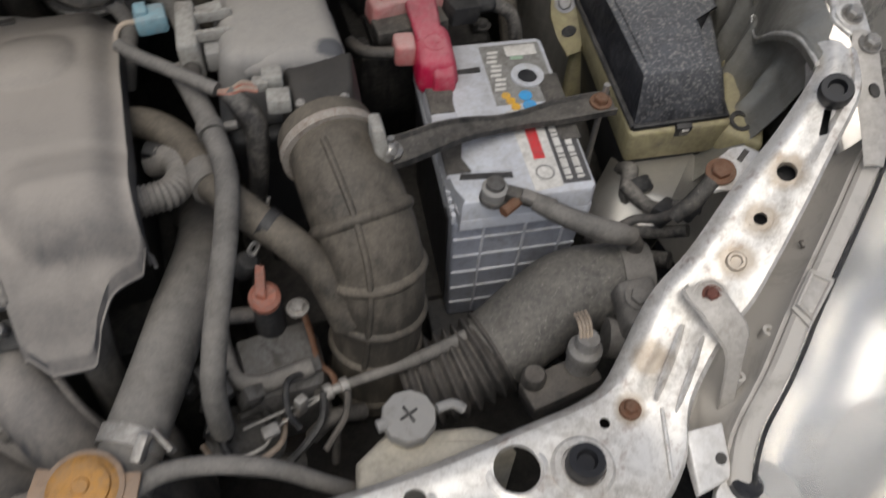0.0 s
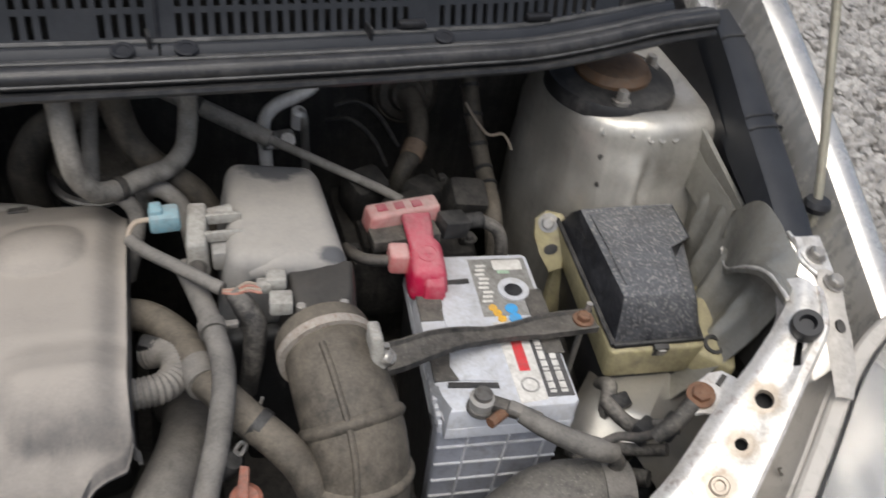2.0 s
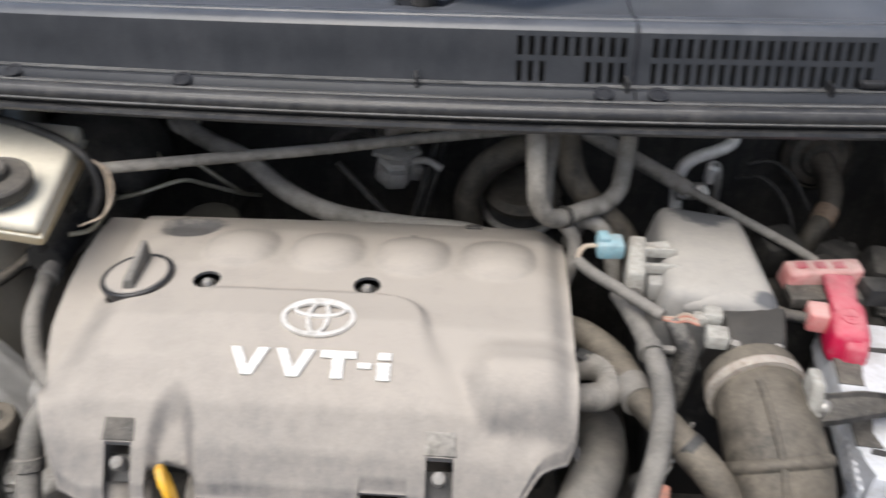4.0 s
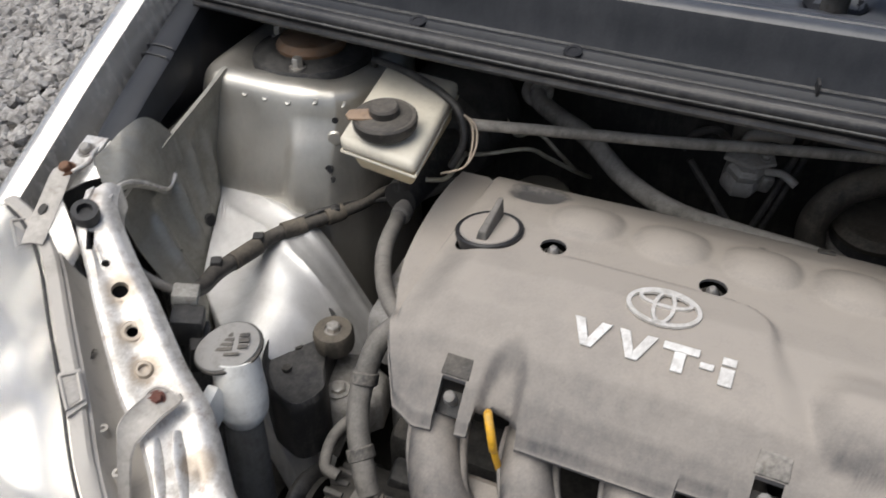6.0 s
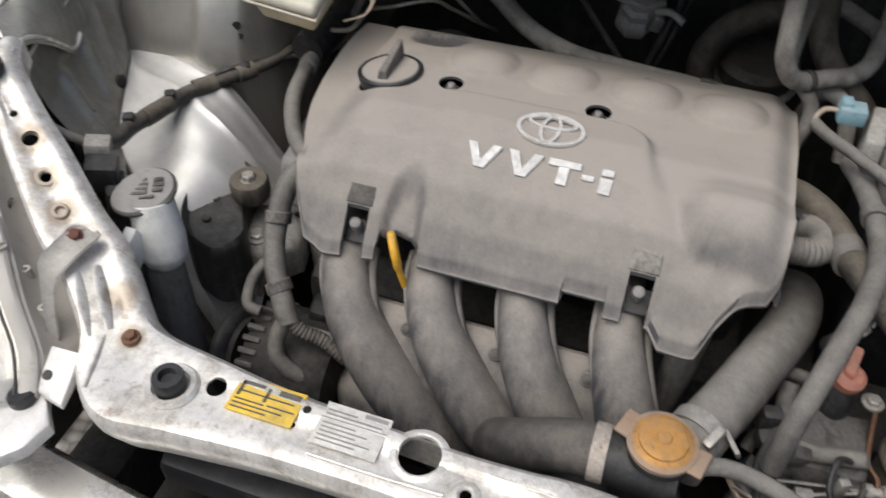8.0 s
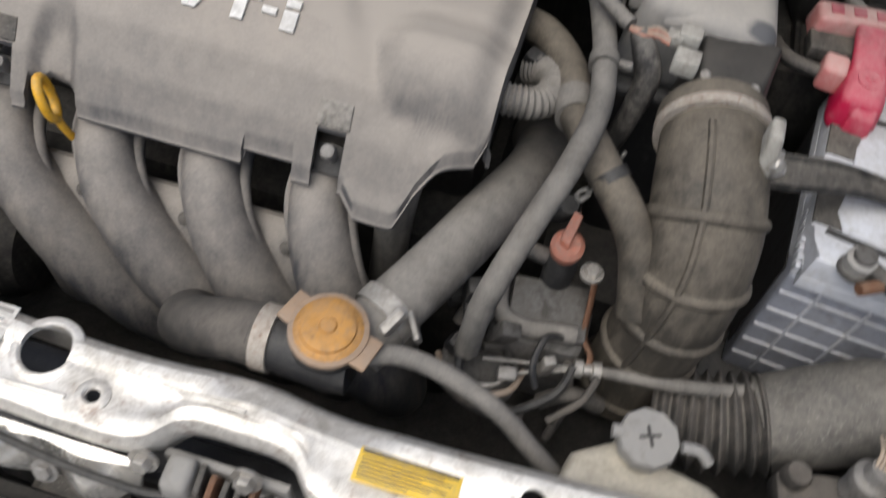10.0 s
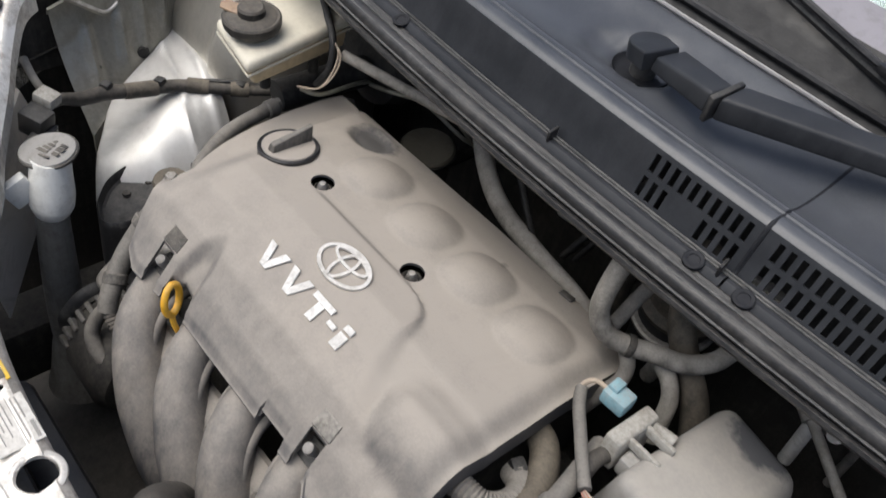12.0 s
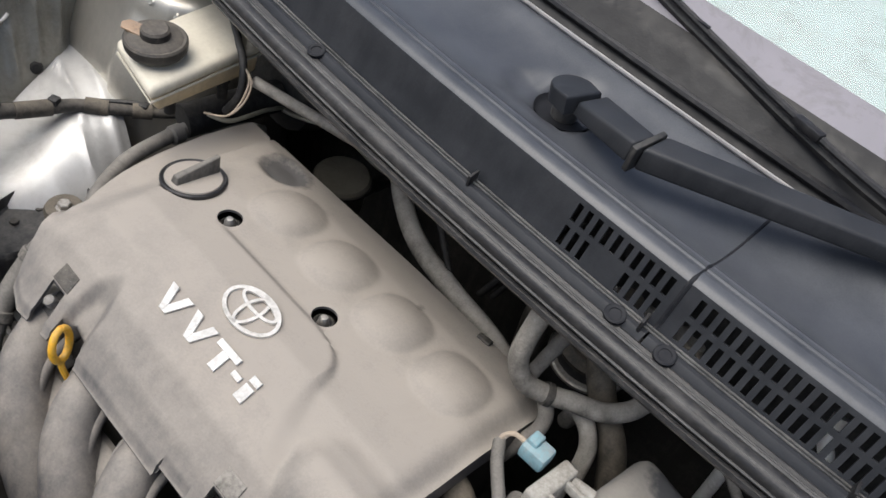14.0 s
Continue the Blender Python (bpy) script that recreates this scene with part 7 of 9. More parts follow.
# ---- air box, sensor and duct ----
air = thing("air_box", "grey dusty plastic air box top", "air box", (0.23, 0.36, 0.60))
part("hood", hexa([(0.160, 0.290, 0.830), (0.280, 0.282, 0.830), (0.284, 0.450, 0.810), (0.172, 0.456, 0.810), (0.173, 0.297, 0.909), (0.268, 0.288, 0.905), (0.266, 0.435, 0.893), (0.186, 0.445, 0.899)], 0.014, segs=4), M_airbox, air)
part("front_bulge", tube([(0.190, 0.302, 0.888), (0.228, 0.300, 0.892), (0.262, 0.300, 0.888)], [0.010, 0.014, 0.011], 16, 6), M_airbox, air)
part("lower_box", hexa([(0.185, 0.30, 0.60), (0.285, 0.30, 0.60), (0.29, 0.46, 0.60), (0.185, 0.46, 0.60), (0.165, 0.276, 0.835), (0.281, 0.276, 0.835), (0.288, 0.456, 0.815), (0.175, 0.452, 0.815)], 0.01), M_black, air)
part("sensor_body", hexa([(0.212, 0.232, 0.83), (0.272, 0.228, 0.83), (0.282, 0.300, 0.83), (0.210, 0.303, 0.83), (0.219, 0.246, 0.890), (0.262, 0.240, 0.889), (0.274, 0.294, 0.8965), (0.219, 0.298, 0.8965)], 0.004), M_maf, air, "dark brown air flow sensor body")
for x, y in ((0.224, 0.252), (0.258, 0.250), (0.266, 0.284)):
    part("screw", lathe([(0.0038, 0), (0.0038, 0.002), (0.002, 0.003), (0, 0.002)], (x, y, 0.8895), seg=14), M_steel, air)
for at, sz in (((0.208, 0.276, 0.899), (0.016, 0.014, 0.012)), ((0.209, 0.256, 0.893), (0.018, 0.016, 0.014)), ((0.198, 0.273, 0.897), (0.012, 0.010, 0.010))):
    part("white_plug", block(sz, at, 0.002, (0, 0, -6)), M_wconn, air, "dusty white connector")
for k in range(4):
    part("sensor_wire", tube([(0.195, 0.272 - 0.003 * k, 0.899), (0.185, 0.272 - 0.002 * k, 0.903 - 0.001 * k), (0.176, 0.268 - 0.002 * k, 0.902), (0.166, 0.269 - 0.001 * k, 0.901)], 0.0012, 6), M_oconn if k % 2 else M_wire, air)
part("loom", tube([(0.172, 0.268, 0.900), (0.180, 0.262, 0.890), (0.188, 0.256, 0.872), (0.186, 0.250, 0.845), (0.18, 0.25, 0.80)], [0.006, 0.009, 0.010, 0.009, 0.008], 12), M_tape, air, "black taped wiring sleeve")
part("latch", hexa([(0.268, 0.190, 0.875), (0.280, 0.188, 0.875), (0.280, 0.214, 0.875), (0.268, 0.216, 0.875), (0.266, 0.194, 0.908), (0.275, 0.192, 0.908), (0.276, 0.212, 0.908), (0.267, 0.213, 0.908)], 0.003), M_wconn, air, "pale metal clamp housing")
part("latch_screw", lathe([(0, -0.006), (0.005, -0.006), (0.006, 0.002), (0.003, 0.005), (0, 0.005)], (0.279, 0.194, 0.884), (0.3, -0.6, 0.3), 14), M_steel, air)

duct = thing("air_duct", "thick brown ribbed rubber air intake duct", "air duct", (0.245, 0.14, 0.66))
DUCT = [(0.240, 0.244, 0.860), (0.243, 0.222, 0.860), (0.247, 0.194, 0.852), (0.252, 0.164, 0.832), (0.254, 0.145, 0.800), (0.252, 0.135, 0.760), (0.247, 0.128, 0.715), (0.240, 0.124, 0.66)]
DR = [0.0345, 0.0365, 0.0385, 0.0395, 0.0390, 0.0375, 0.036, 0.035]
part("sleeve", tube(DUCT, DR, 30, 10), M_rubber_brown, duct)
line, par = spline(DUCT, 10)
for i in (27, 38, 48, 57, 66):
    k = par[i]
    j = int(k)
    rad = DR[j] + (DR[j + 1] - DR[j]) * (k - j)
    d = (line[i + 1] - line[i - 1]).normalized()
    part("rib", lathe([(rad - 0.001, -0.006), (rad + 0.0025, -0.003), (rad + 0.0035, 0.0), (rad + 0.0025, 0.003), (rad - 0.001, 0.006)], line[i], d, 36), M_rubber_brown, duct)
spine = []
for i in range(12, 62, 5):
    k = par[i]
    j = int(k)
    rad = DR[j] + (DR[j + 1] - DR[j]) * (k - j)
    d = (line[i + 1] - line[i - 1]).normalized()
    v = Vector((-0.25, -0.5, 0.85))
    v = (v - d * v.dot(d)).normalized()
    spine.append(line[i] + v * rad)
part("spine", tube(spine, 0.0028, 8, 4), M_rubber_brown, duct)
part("collar", lathe([(0.034, -0.012), (0.0385, -0.010), (0.0395, 0.0), (0.0385, 0.008), (0.034, 0.010)], (0.2405, 0.236, 0.861), (-0.08, 1, -0.02), 40), M_rubber_brown, duct)
part("band", lathe([(0.0385, -0.004), (0.0402, -0.004), (0.0402, 0.004), (0.0385, 0.004)], (0.2412, 0.228, 0.861), (-0.1, 1, 0.05), 44), M_clamp, duct, "rusty white hose band")

# blue plug and purge valve between cover and air box
valve = thing("purge_valve", "pale dusty plastic valve with a light blue plug", "valve", (0.155, 0.34, 0.86))
part("body", hexa([(0.142, 0.318, 0.87), (0.160, 0.318, 0.87), (0.164, 0.360, 0.87), (0.146, 0.362, 0.87), (0.142, 0.320, 0.905), (0.158, 0.320, 0.905), (0.162, 0.362, 0.916), (0.147, 0.363, 0.916)], 0.003), M_wconn, valve)
part("bracket", block((0.034, 0.004, 0.010), (0.172, 0.350, 0.906), 0.001), M_wconn, valve)
part("bracket", block((0.034, 0.004, 0.010), (0.172, 0.332, 0.902), 0.001), M_wconn, valve)
part("bracket_tail", block((0.020, 0.024, 0.02), (0.172, 0.330, 0.885), 0.003), M_greycap, valve)
part("blue_plug", block((0.024, 0.020, 0.016), (0.128, 0.347, 0.913), 0.003, (0, 0, 3)), M_bconn, valve, "pale blue plastic plug")
part("blue_plug_lock", block((0.010, 0.014, 0.008), (0.122, 0.349, 0.921), 0.002, (0, 0, 3)), M_bconn, valve)
part("nose", tube([(0.162, 0.356, 0.905), (0.182, 0.360, 0.905)], 0.006, 12), M_wconn, valve)
part("white_wire", tube([(0.117, 0.346, 0.914), (0.106, 0.344, 0.914), (0.100, 0.338, 0.909), (0.101, 0.332, 0.900)], 0.0022, 8), M_wire, valve)
part("wire_sleeve", tube([(0.100, 0.336, 0.903), (0.112, 0.320, 0.903), (0.134, 0.298, 0.904), (0.152, 0.281, 0.903), (0.166, 0.269, 0.902)], 0.0055, 12), M_rubber_grey, valve, "grey corrugated wire sleeve")
part("foot_hose", tube([(0.152, 0.330, 0.872), (0.150, 0.318, 0.882), (0.149, 0.305, 0.884), (0.151, 0.290, 0.880)], 0.0075, 12), M_rubber, valve)

# ---- throttle side ----
thr = thing("throttle_unit", "grimy aluminium throttle body with hoses and a cable bracket", "throttle body", (0.16, 0.12, 0.62))
part("housing", block((0.075, 0.060, 0.09), (0.165, 0.122, 0.695), 0.012), M_aludark, thr)
part("top_plate", block((0.060, 0.045, 0.010), (0.168, 0.124, 0.744), 0.003, (8, 0, 5)), M_aludark, thr)
part("water_hose", tube([(0.128, 0.150, 0.77), (0.127, 0.135, 0.756), (0.132, 0.112, 0.747), (0.150, 0.103, 0.746), (0.170, 0.104, 0.748), (0.192, 0.106, 0.750)], 0.0075, 12), M_rubber_grey, thr, "grey bent water hose")
part("water_hose", tube([(0.120, 0.165, 0.76), (0.126, 0.155, 0.775), (0.140, 0.150, 0.778), (0.155, 0.150, 0.775)], 0.0065, 12), M_rubber, thr)
part("sensor_cap", lathe([(0.010, -0.02), (0.0125, -0.004), (0.0125, 0.001), (0.009, 0.004), (0, 0.003)], (0.167, 0.150, 0.795), (0, -0.25, 1), 24), M_oconn, thr, "salmon pink sensor cap")
part("sensor_tab", hexa([(0.160, 0.148, 0.797), (0.168, 0.144, 0.797), (0.172, 0.166, 0.806), (0.165, 0.169, 0.806), (0.160, 0.149, 0.803), (0.168, 0.145, 0.803), (0.172, 0.166, 0.814), (0.165, 0.169, 0.814)], 0.0015), M_oconn, thr)
part("sensor_stem", lathe([(0.012, -0.05), (0.0125, -0.012), (0.010, -0.004)], (0.167, 0.150, 0.788), seg=18), M_black, thr)
part("wire_eye", tube([(0.166, 0.170, 0.824), (0.171, 0.176, 0.826), (0.168, 0.181, 0.824), (0.163, 0.176, 0.822), (0.166, 0.170, 0.824)], 0.0018, 6, 4), M_steel, thr)
part("wire_eye", tube([(0.172, 0.178, 0.828), (0.180, 0.188, 0.842), (0.186, 0.194, 0.858)], 0.0014, 6, 4), M_steel, thr)
part("vacuum_cap", lathe([(0.010, -0.02), (0.010, 0.0), (0.007, 0.004), (0, 0.004)], (0.160, 0.182, 0.800), (0.3, -0.4, 1), 18), M_black, thr)
brk = part("cable_bracket", tube([(0.192, 0.146, 0.775), (0.194, 0.140, 0.772), (0.196, 0.130, 0.756), (0.198, 0.112, 0.742), (0.206, 0.098, 0.740), (0.206, 0.086, 0.735)], 0.0042, 8, flat=0.4), M_rust, thr, "rusty cable bracket")
part("bracket_bolt", hexagon(0.006, 0.007, (0.190, 0.145, 0.776)), M_steel, brk)
part("cable_nut", lathe([(0.007, -0.010), (0.007, -0.004), (0.0045, -0.003), (0.0045, 0.003), (0.007, 0.004), (0.007, 0.010)], (0.206, 0.088, 0.737), (1, 0.15, 0), 10), M_steel, thr)
part("inner_cable", tube([(0.130, 0.073, 0.738), (0.165, 0.080, 0.738), (0.206, 0.088, 0.737)], 0.0013, 6), M_steel, thr)
part("cable_drum", lathe([(0.0, -0.006), (0.030, -0.006), (0.032, -0.003), (0.027, 0.0), (0.032, 0.003), (0.030, 0.006), (0, 0.006)], (0.130, 0.078, 0.712), (0.25, 0.3, 1), 30), M_aludark, thr, "grooved throttle drum")
part("return_spring", tube([(0.128, 0.086, 0.73), (0.145, 0.092, 0.725), (0.150, 0.080, 0.715), (0.134, 0.072, 0.71)], 0.004, 8), M_dark, thr)
for pts, r in (([(0.105, 0.10, 0.73), (0.115, 0.12, 0.75), (0.128, 0.128, 0.75)], 0.006), ([(0.18, 0.07, 0.70), (0.20, 0.075, 0.715), (0.225, 0.08, 0.70)], 0.007), ([(0.10, 0.07, 0.70), (0.13, 0.06, 0.69), (0.17, 0.06, 0.68)], 0.008), ([(0.195, 0.06, 0.66), (0.20, 0.075, 0.70), (0.192, 0.09, 0.735)], 0.004)):
    part("small_hose", tube(pts, r, 10), M_rubber, thr)
for at, turn in (((0.118, 0.098, 0.755), (10, 0, 20)), ((0.112, 0.078, 0.735), (0, 20, -20)), ((0.10, 0.115, 0.75), (0, 0, 40))):
    part("plug", block((0.022, 0.014, 0.016), at, 0.003, turn), M_black, thr)
tagged(part("throttle_cable", tube([(0.208, 0.089, 0.737), (0.240, 0.092, 0.737), (0.278, 0.098, 0.735), (0.318, 0.108, 0.732), (0.354, 0.124, 0.727), (0.384, 0.140, 0.716), (0.42, 0.15, 0.70)], [0.0040, 0.0046, 0.0058, 0.0062, 0.0062, 0.006, 0.006], 12), M_rubber_grey), "grey sheathed throttle cable", "cable", "cables")

for name, pts, r, mat in (("drum_cable", [(0.100, 0.066, 0.722), (0.118, 0.056, 0.728), (0.142, 0.058, 0.730), (0.158, 0.072, 0.732), (0.206, 0.088, 0.737)], 0.0016, M_steel), ("drum_rim", [(0.096, 0.078, 0.716), (0.108, 0.056, 0.720), (0.132, 0.050, 0.724), (0.155, 0.060, 0.724), (0.162, 0.080, 0.722)], 0.0026, M_tan),
                          ("lead", [(0.172, 0.060, 0.742), (0.166, 0.072, 0.752), (0.170, 0.092, 0.760), (0.182, 0.100, 0.752)], 0.0026, M_black), ("lead", [(0.196, 0.086, 0.742), (0.190, 0.070, 0.726), (0.172, 0.056, 0.716), (0.150, 0.048, 0.70)], 0.0036, M_black),
                          ("lead", [(0.214, 0.080, 0.744), (0.208, 0.066, 0.730), (0.188, 0.050, 0.714)], 0.0030, M_rubber), ("lead", [(0.126, 0.112, 0.764), (0.118, 0.094, 0.762), (0.112, 0.074, 0.748), (0.118, 0.052, 0.730)], 0.0034, M_black)):
    part(name, tube(pts, r, 8, 6), mat, thr)
for at, size, turn, mat in (((0.142, 0.094, 0.748), (0.016, 0.012, 0.018), (10, 20, 15), M_aludark), ((0.176, 0.078, 0.744), (0.010, 0.008, 0.020), (0, 10, 30), M_steel), ((0.113, 0.108, 0.768), (0.018, 0.014, 0.020), (0, 10, 20), M_black), ((0.150, 0.066, 0.738), (0.014, 0.010, 0.012), (20, 0, 10), M_alu)):
    part("lever", block(size, at, 0.002, turn), mat, thr)

# ---- cold air pipe ----
cold = thing("cold_air_pipe", "dusty grey plastic air pipe with a ribbed end", "air pipe", (0.40, 0.11, 0.64))
part("elbow", tube([(0.478, 0.112, 0.742), (0.450, 0.120, 0.742), (0.418, 0.122, 0.738), (0.382, 0.112, 0.724), (0.345, 0.100, 0.708)], [0.034, 0.037, 0.039, 0.039, 0.037], 26), surface("dusty_speckled_plastic", (0.055, 0.053, 0.050), (0.24, 0.218, 0.185), 0.55, 0.6, patch=26, top=0.5, speck=0.4), cold)
part("bellows", tube([(0.347, 0.101, 0.709), (0.322, 0.096, 0.702), (0.296, 0.094, 0.695), (0.268, 0.094, 0.688)], 0.0365, 28, 22, ribs=(0.0102, 0.0032)), M_rubber, cold, "dusty dark ribbed bellows")
part("inlet_collar", tube([(0.462, 0.114, 0.742), (0.486, 0.108, 0.744)], 0.0385, 26, 3), M_rubber_grey, cold)
part("mount_plate", hexa([(0.436, 0.056, 0.755), (0.470, 0.052, 0.760), (0.480, 0.098, 0.770), (0.440, 0.100, 0.765), (0.438, 0.056, 0.784), (0.468, 0.054, 0.787), (0.472, 0.094, 0.790), (0.442, 0.096, 0.788)], 0.006), M_rubber_grey, cold)
part("mount_bolt", hexagon(0.008, 0.006, (0.453, 0.076, 0.788), (0, -0.1, 1)), M_rubber_grey, cold)
part("inner_pipe", tube([(0.43, 0.070, 0.745), (0.455, 0.062, 0.742), (0.476, 0.060, 0.73)], 0.017, 18), M_rubber_grey, cold)
sens = thing("pressure_switch", "grey metal pressure switch on a small block", "switch", (0.385, 0.05, 0.70))
part("base_block", block((0.065, 0.030, 0.026), (0.383, 0.046, 0.727), 0.005, (0, -6, 8)), M_rubber, sens)
part("stud", lathe([(0, 0), (0.010, 0), (0.010, 0.008), (0.008, 0.012), (0, 0.012)], (0.360, 0.052, 0.738), seg=22), M_rubber, sens)
part("body", lathe([(0.0125, 0), (0.0125, 0.012), (0.0140, 0.014), (0.0140, 0.024), (0.010, 0.028), (0.009, 0.038), (0, 0.036)], (0.401, 0.053, 0.742), (0.05, 0.1, 1), 24), M_alu, sens)
for k in range(4):
    part("switch_wire", tube([(0.397 + 0.003 * k, 0.057, 0.776), (0.398 + 0.003 * k, 0.066, 0.785), (0.402 + 0.003 * k, 0.082, 0.776)], 0.0013, 6), M_wire, sens)

# ---- coolant reservoir at the slam panel ----
tank = thing("coolant_reservoir", "yellowed plastic reservoir with a grey round cap", "reservoir", (0.26, 0.02, 0.62))
part("tank", prism([(0.200, -0.004), (0.325, -0.004), (0.322, 0.010), (0.300, 0.024), (0.232, 0.036), (0.206, 0.020)], 0.60, 0.752, 0.009, segs=3), M_beige, tank)
part("neck", lathe([(0.0175, -0.05), (0.0175, -0.006), (0.0165, 0.0)], (0.2505, 0.034, 0.768), seg=24), M_beige, tank)
resc = part("cap", lathe([(0.0205, -0.008), (0.0215, 0.002), (0.0200, 0.0055), (0.0, 0.0065)], (0.2505, 0.034, 0.770), (0, -0.05, 1), 10), M_greycap, tank, "ribbed grey plastic cap")
part("cross", block((0.015, 0.0022, 0.002), (0.2505, 0.034, 0.7766), 0.0008, (0, 0, 20)), M_black, resc)
part("cross", block((0.0022, 0.015, 0.002), (0.2505, 0.034, 0.7766), 0.0008, (0, 0, 20)), M_black, resc)
part("cap_spout", tube([(0.272, 0.033, 0.776), (0.284, 0.034, 0.775), (0.292, 0.030, 0.770)], 0.0040, 10), M_greycap, resc)
part("cap_spout", tube([(0.233, 0.033, 0.773), (0.226, 0.032, 0.773)], 0.0050, 10), M_greycap, resc)


# ---- brake fluid reservoir ----
brake = thing("brake_reservoir", "cream plastic brake fluid reservoir with a round black cap", "reservoir", (-0.42, 0.38, 0.82))
part("upper_tank", hexa([(-0.458, 0.316, 0.930), (-0.370, 0.302, 0.930), (-0.391, 0.453, 0.938), (-0.480, 0.466, 0.938), (-0.460, 0.313, 0.947), (-0.368, 0.299, 0.947), (-0.389, 0.458, 0.956), (-0.483, 0.469, 0.956)], 0.008, segs=4), M_cream, brake)
part("lower_tank", hexa([(-0.444, 0.326, 0.908), (-0.380, 0.316, 0.908), (-0.394, 0.446, 0.912), (-0.466, 0.456, 0.912), (-0.453, 0.320, 0.932), (-0.373, 0.306, 0.932), (-0.393, 0.449, 0.940), (-0.477, 0.462, 0.940)], 0.006, segs=3), M_amber, brake, "amber translucent lower tank")
for x, y in ((-0.392, 0.335), (-0.392, 0.400)):
    part("tank_port", lathe([(0.006, -0.022), (0.006, -0.004), (0.008, 0.0), (0.008, 0.006)], (x - 0.012, y + 0.01, 0.905), seg=18), M_dark, brake)
part("seam", tube([(-0.457, 0.316, 0.931), (-0.370, 0.302, 0.931), (-0.391, 0.453, 0.939), (-0.480, 0.465, 0.939), (-0.457, 0.316, 0.931)], 0.0016, 8, 1), M_cream, brake)
part("neck", lathe([(0.024, 0), (0.023, 0.022)], (-0.419, 0.343, 0.944), seg=28), M_cream, brake)
bcap = part("cap", lathe([(0.0290, -0.004), (0.0312, 0.0), (0.0318, 0.004), (0.0318, 0.0085), (0.0300, 0.0105), (0.0270, 0.0100), (0.0262, 0.0108), (0.0150, 0.0125), (0.0146, 0.0190), (0.0125, 0.0212), (0.0095, 0.0205), (0.0, 0.0208)], (-0.417, 0.336, 0.960), (0.02, -0.08, 1), 44), M_capblack, brake, "round black rubber cap")
part("yellow_tag", prism([(-0.014, -0.008), (0.012, -0.009), (0.012, 0.009), (-0.014, 0.008), (-0.018, 0.0)], 0, 0.0022, 0.0008, Matrix.Translation((-0.434, 0.3255, 0.9708)) @ pose(0, 0, 0, 5, 0, 25)), M_caprim, bcap, "dusty yellow tag")
part("level_wire", tube([(-0.500, 0.470, 0.948), (-0.491, 0.458, 0.960), (-0.455, 0.446, 0.962), (-0.422, 0.432, 0.961), (-0.392, 0.418, 0.958), (-0.371, 0.410, 0.946), (-0.362, 0.402, 0.918), (-0.372, 0.392, 0.890)], 0.0042, 10), M_black, brake, "black sheathed level lead")
for k in range(2):
    part("pale_wire", tube([(-0.368, 0.410, 0.945), (-0.352 - 0.004 * k, 0.408, 0.936), (-0.346 - 0.004 * k, 0.396, 0.918), (-0.352, 0.380, 0.902), (-0.372, 0.366, 0.897)], 0.0012, 6), M_wire, brake)
master = thing("master_cylinder", "grimy brake master cylinder under the reservoir", "brake cylinder", (-0.40, 0.42, 0.80))
part("cylinder", tube([(-0.425, 0.375, 0.845), (-0.42, 0.43, 0.848), (-0.415, 0.50, 0.85)], 0.020, 20), M_dark, master)
part("booster", lathe([(0.03, -0.02), (0.062, 0.0), (0.072, 0.03), (0.072, 0.08), (0.05, 0.10)], (-0.440, 0.52, 0.845), (0, 1, 0.05), 36), M_insert, master, "black round brake servo")
for pts in ([(-0.41, 0.495, 0.838), (-0.374, 0.500, 0.845), (-0.330, 0.520, 0.851), (-0.310, 0.540, 0.833), (-0.282, 0.560, 0.810), (-0.27, 0.60, 0.78)], [(-0.381, 0.560, 0.880), (-0.359, 0.560, 0.843), (-0.332, 0.560, 0.852), (-0.300, 0.562, 0.826), (-0.282, 0.575, 0.80)], [(-0.40, 0.39, 0.868), (-0.385, 0.41, 0.862), (-0.388, 0.46, 0.858), (-0.40, 0.50, 0.842)]):
    part("brake_pipe", tube(pts, 0.0027, 8), M_rod, master, "thin bent olive brake pipe")

damper = thing("vacuum_damper", "round brown dusty damper behind the engine cover", "damper", (-0.312, 0.532, 0.74))
part("drum", lathe([(0.030, -0.05), (0.033, -0.01), (0.036, -0.002), (0.036, 0.001), (0.033, 0.004), (0.026, 0.0045), (0, 0.0042)], (-0.312, 0.532, 0.784), (0.05, -0.10, 1), 36), surface("brown_dusty_cap", (0.085, 0.078, 0.060), (0.20, 0.18, 0.14), 0.5, 0.6, patch=20), damper)
part("bracket", block((0.02, 0.19, 0.004), (-0.312, 0.625, 0.742), 0.001), M_dark, damper)
part("band", lathe([(0.0368, -0.006), (0.0378, -0.005), (0.0378, -0.001), (0.0368, 0.0)], (-0.312, 0.532, 0.784), (0.05, -0.10, 1), 36), M_dark, damper)

# ---- washer bottle ----
wash = thing("washer_bottle", "translucent grey washer bottle with a hinged cap", "washer bottle", (-0.466, 0.10, 0.45))
part("neck", tube([(-0.462, 0.117, 0.828), (-0.460, 0.113, 0.806), (-0.458, 0.110, 0.786), (-0.457, 0.107, 0.770), (-0.457, 0.105, 0.757)], [0.0205, 0.0225, 0.0240, 0.0235, 0.017], 24), M_washer, wash)
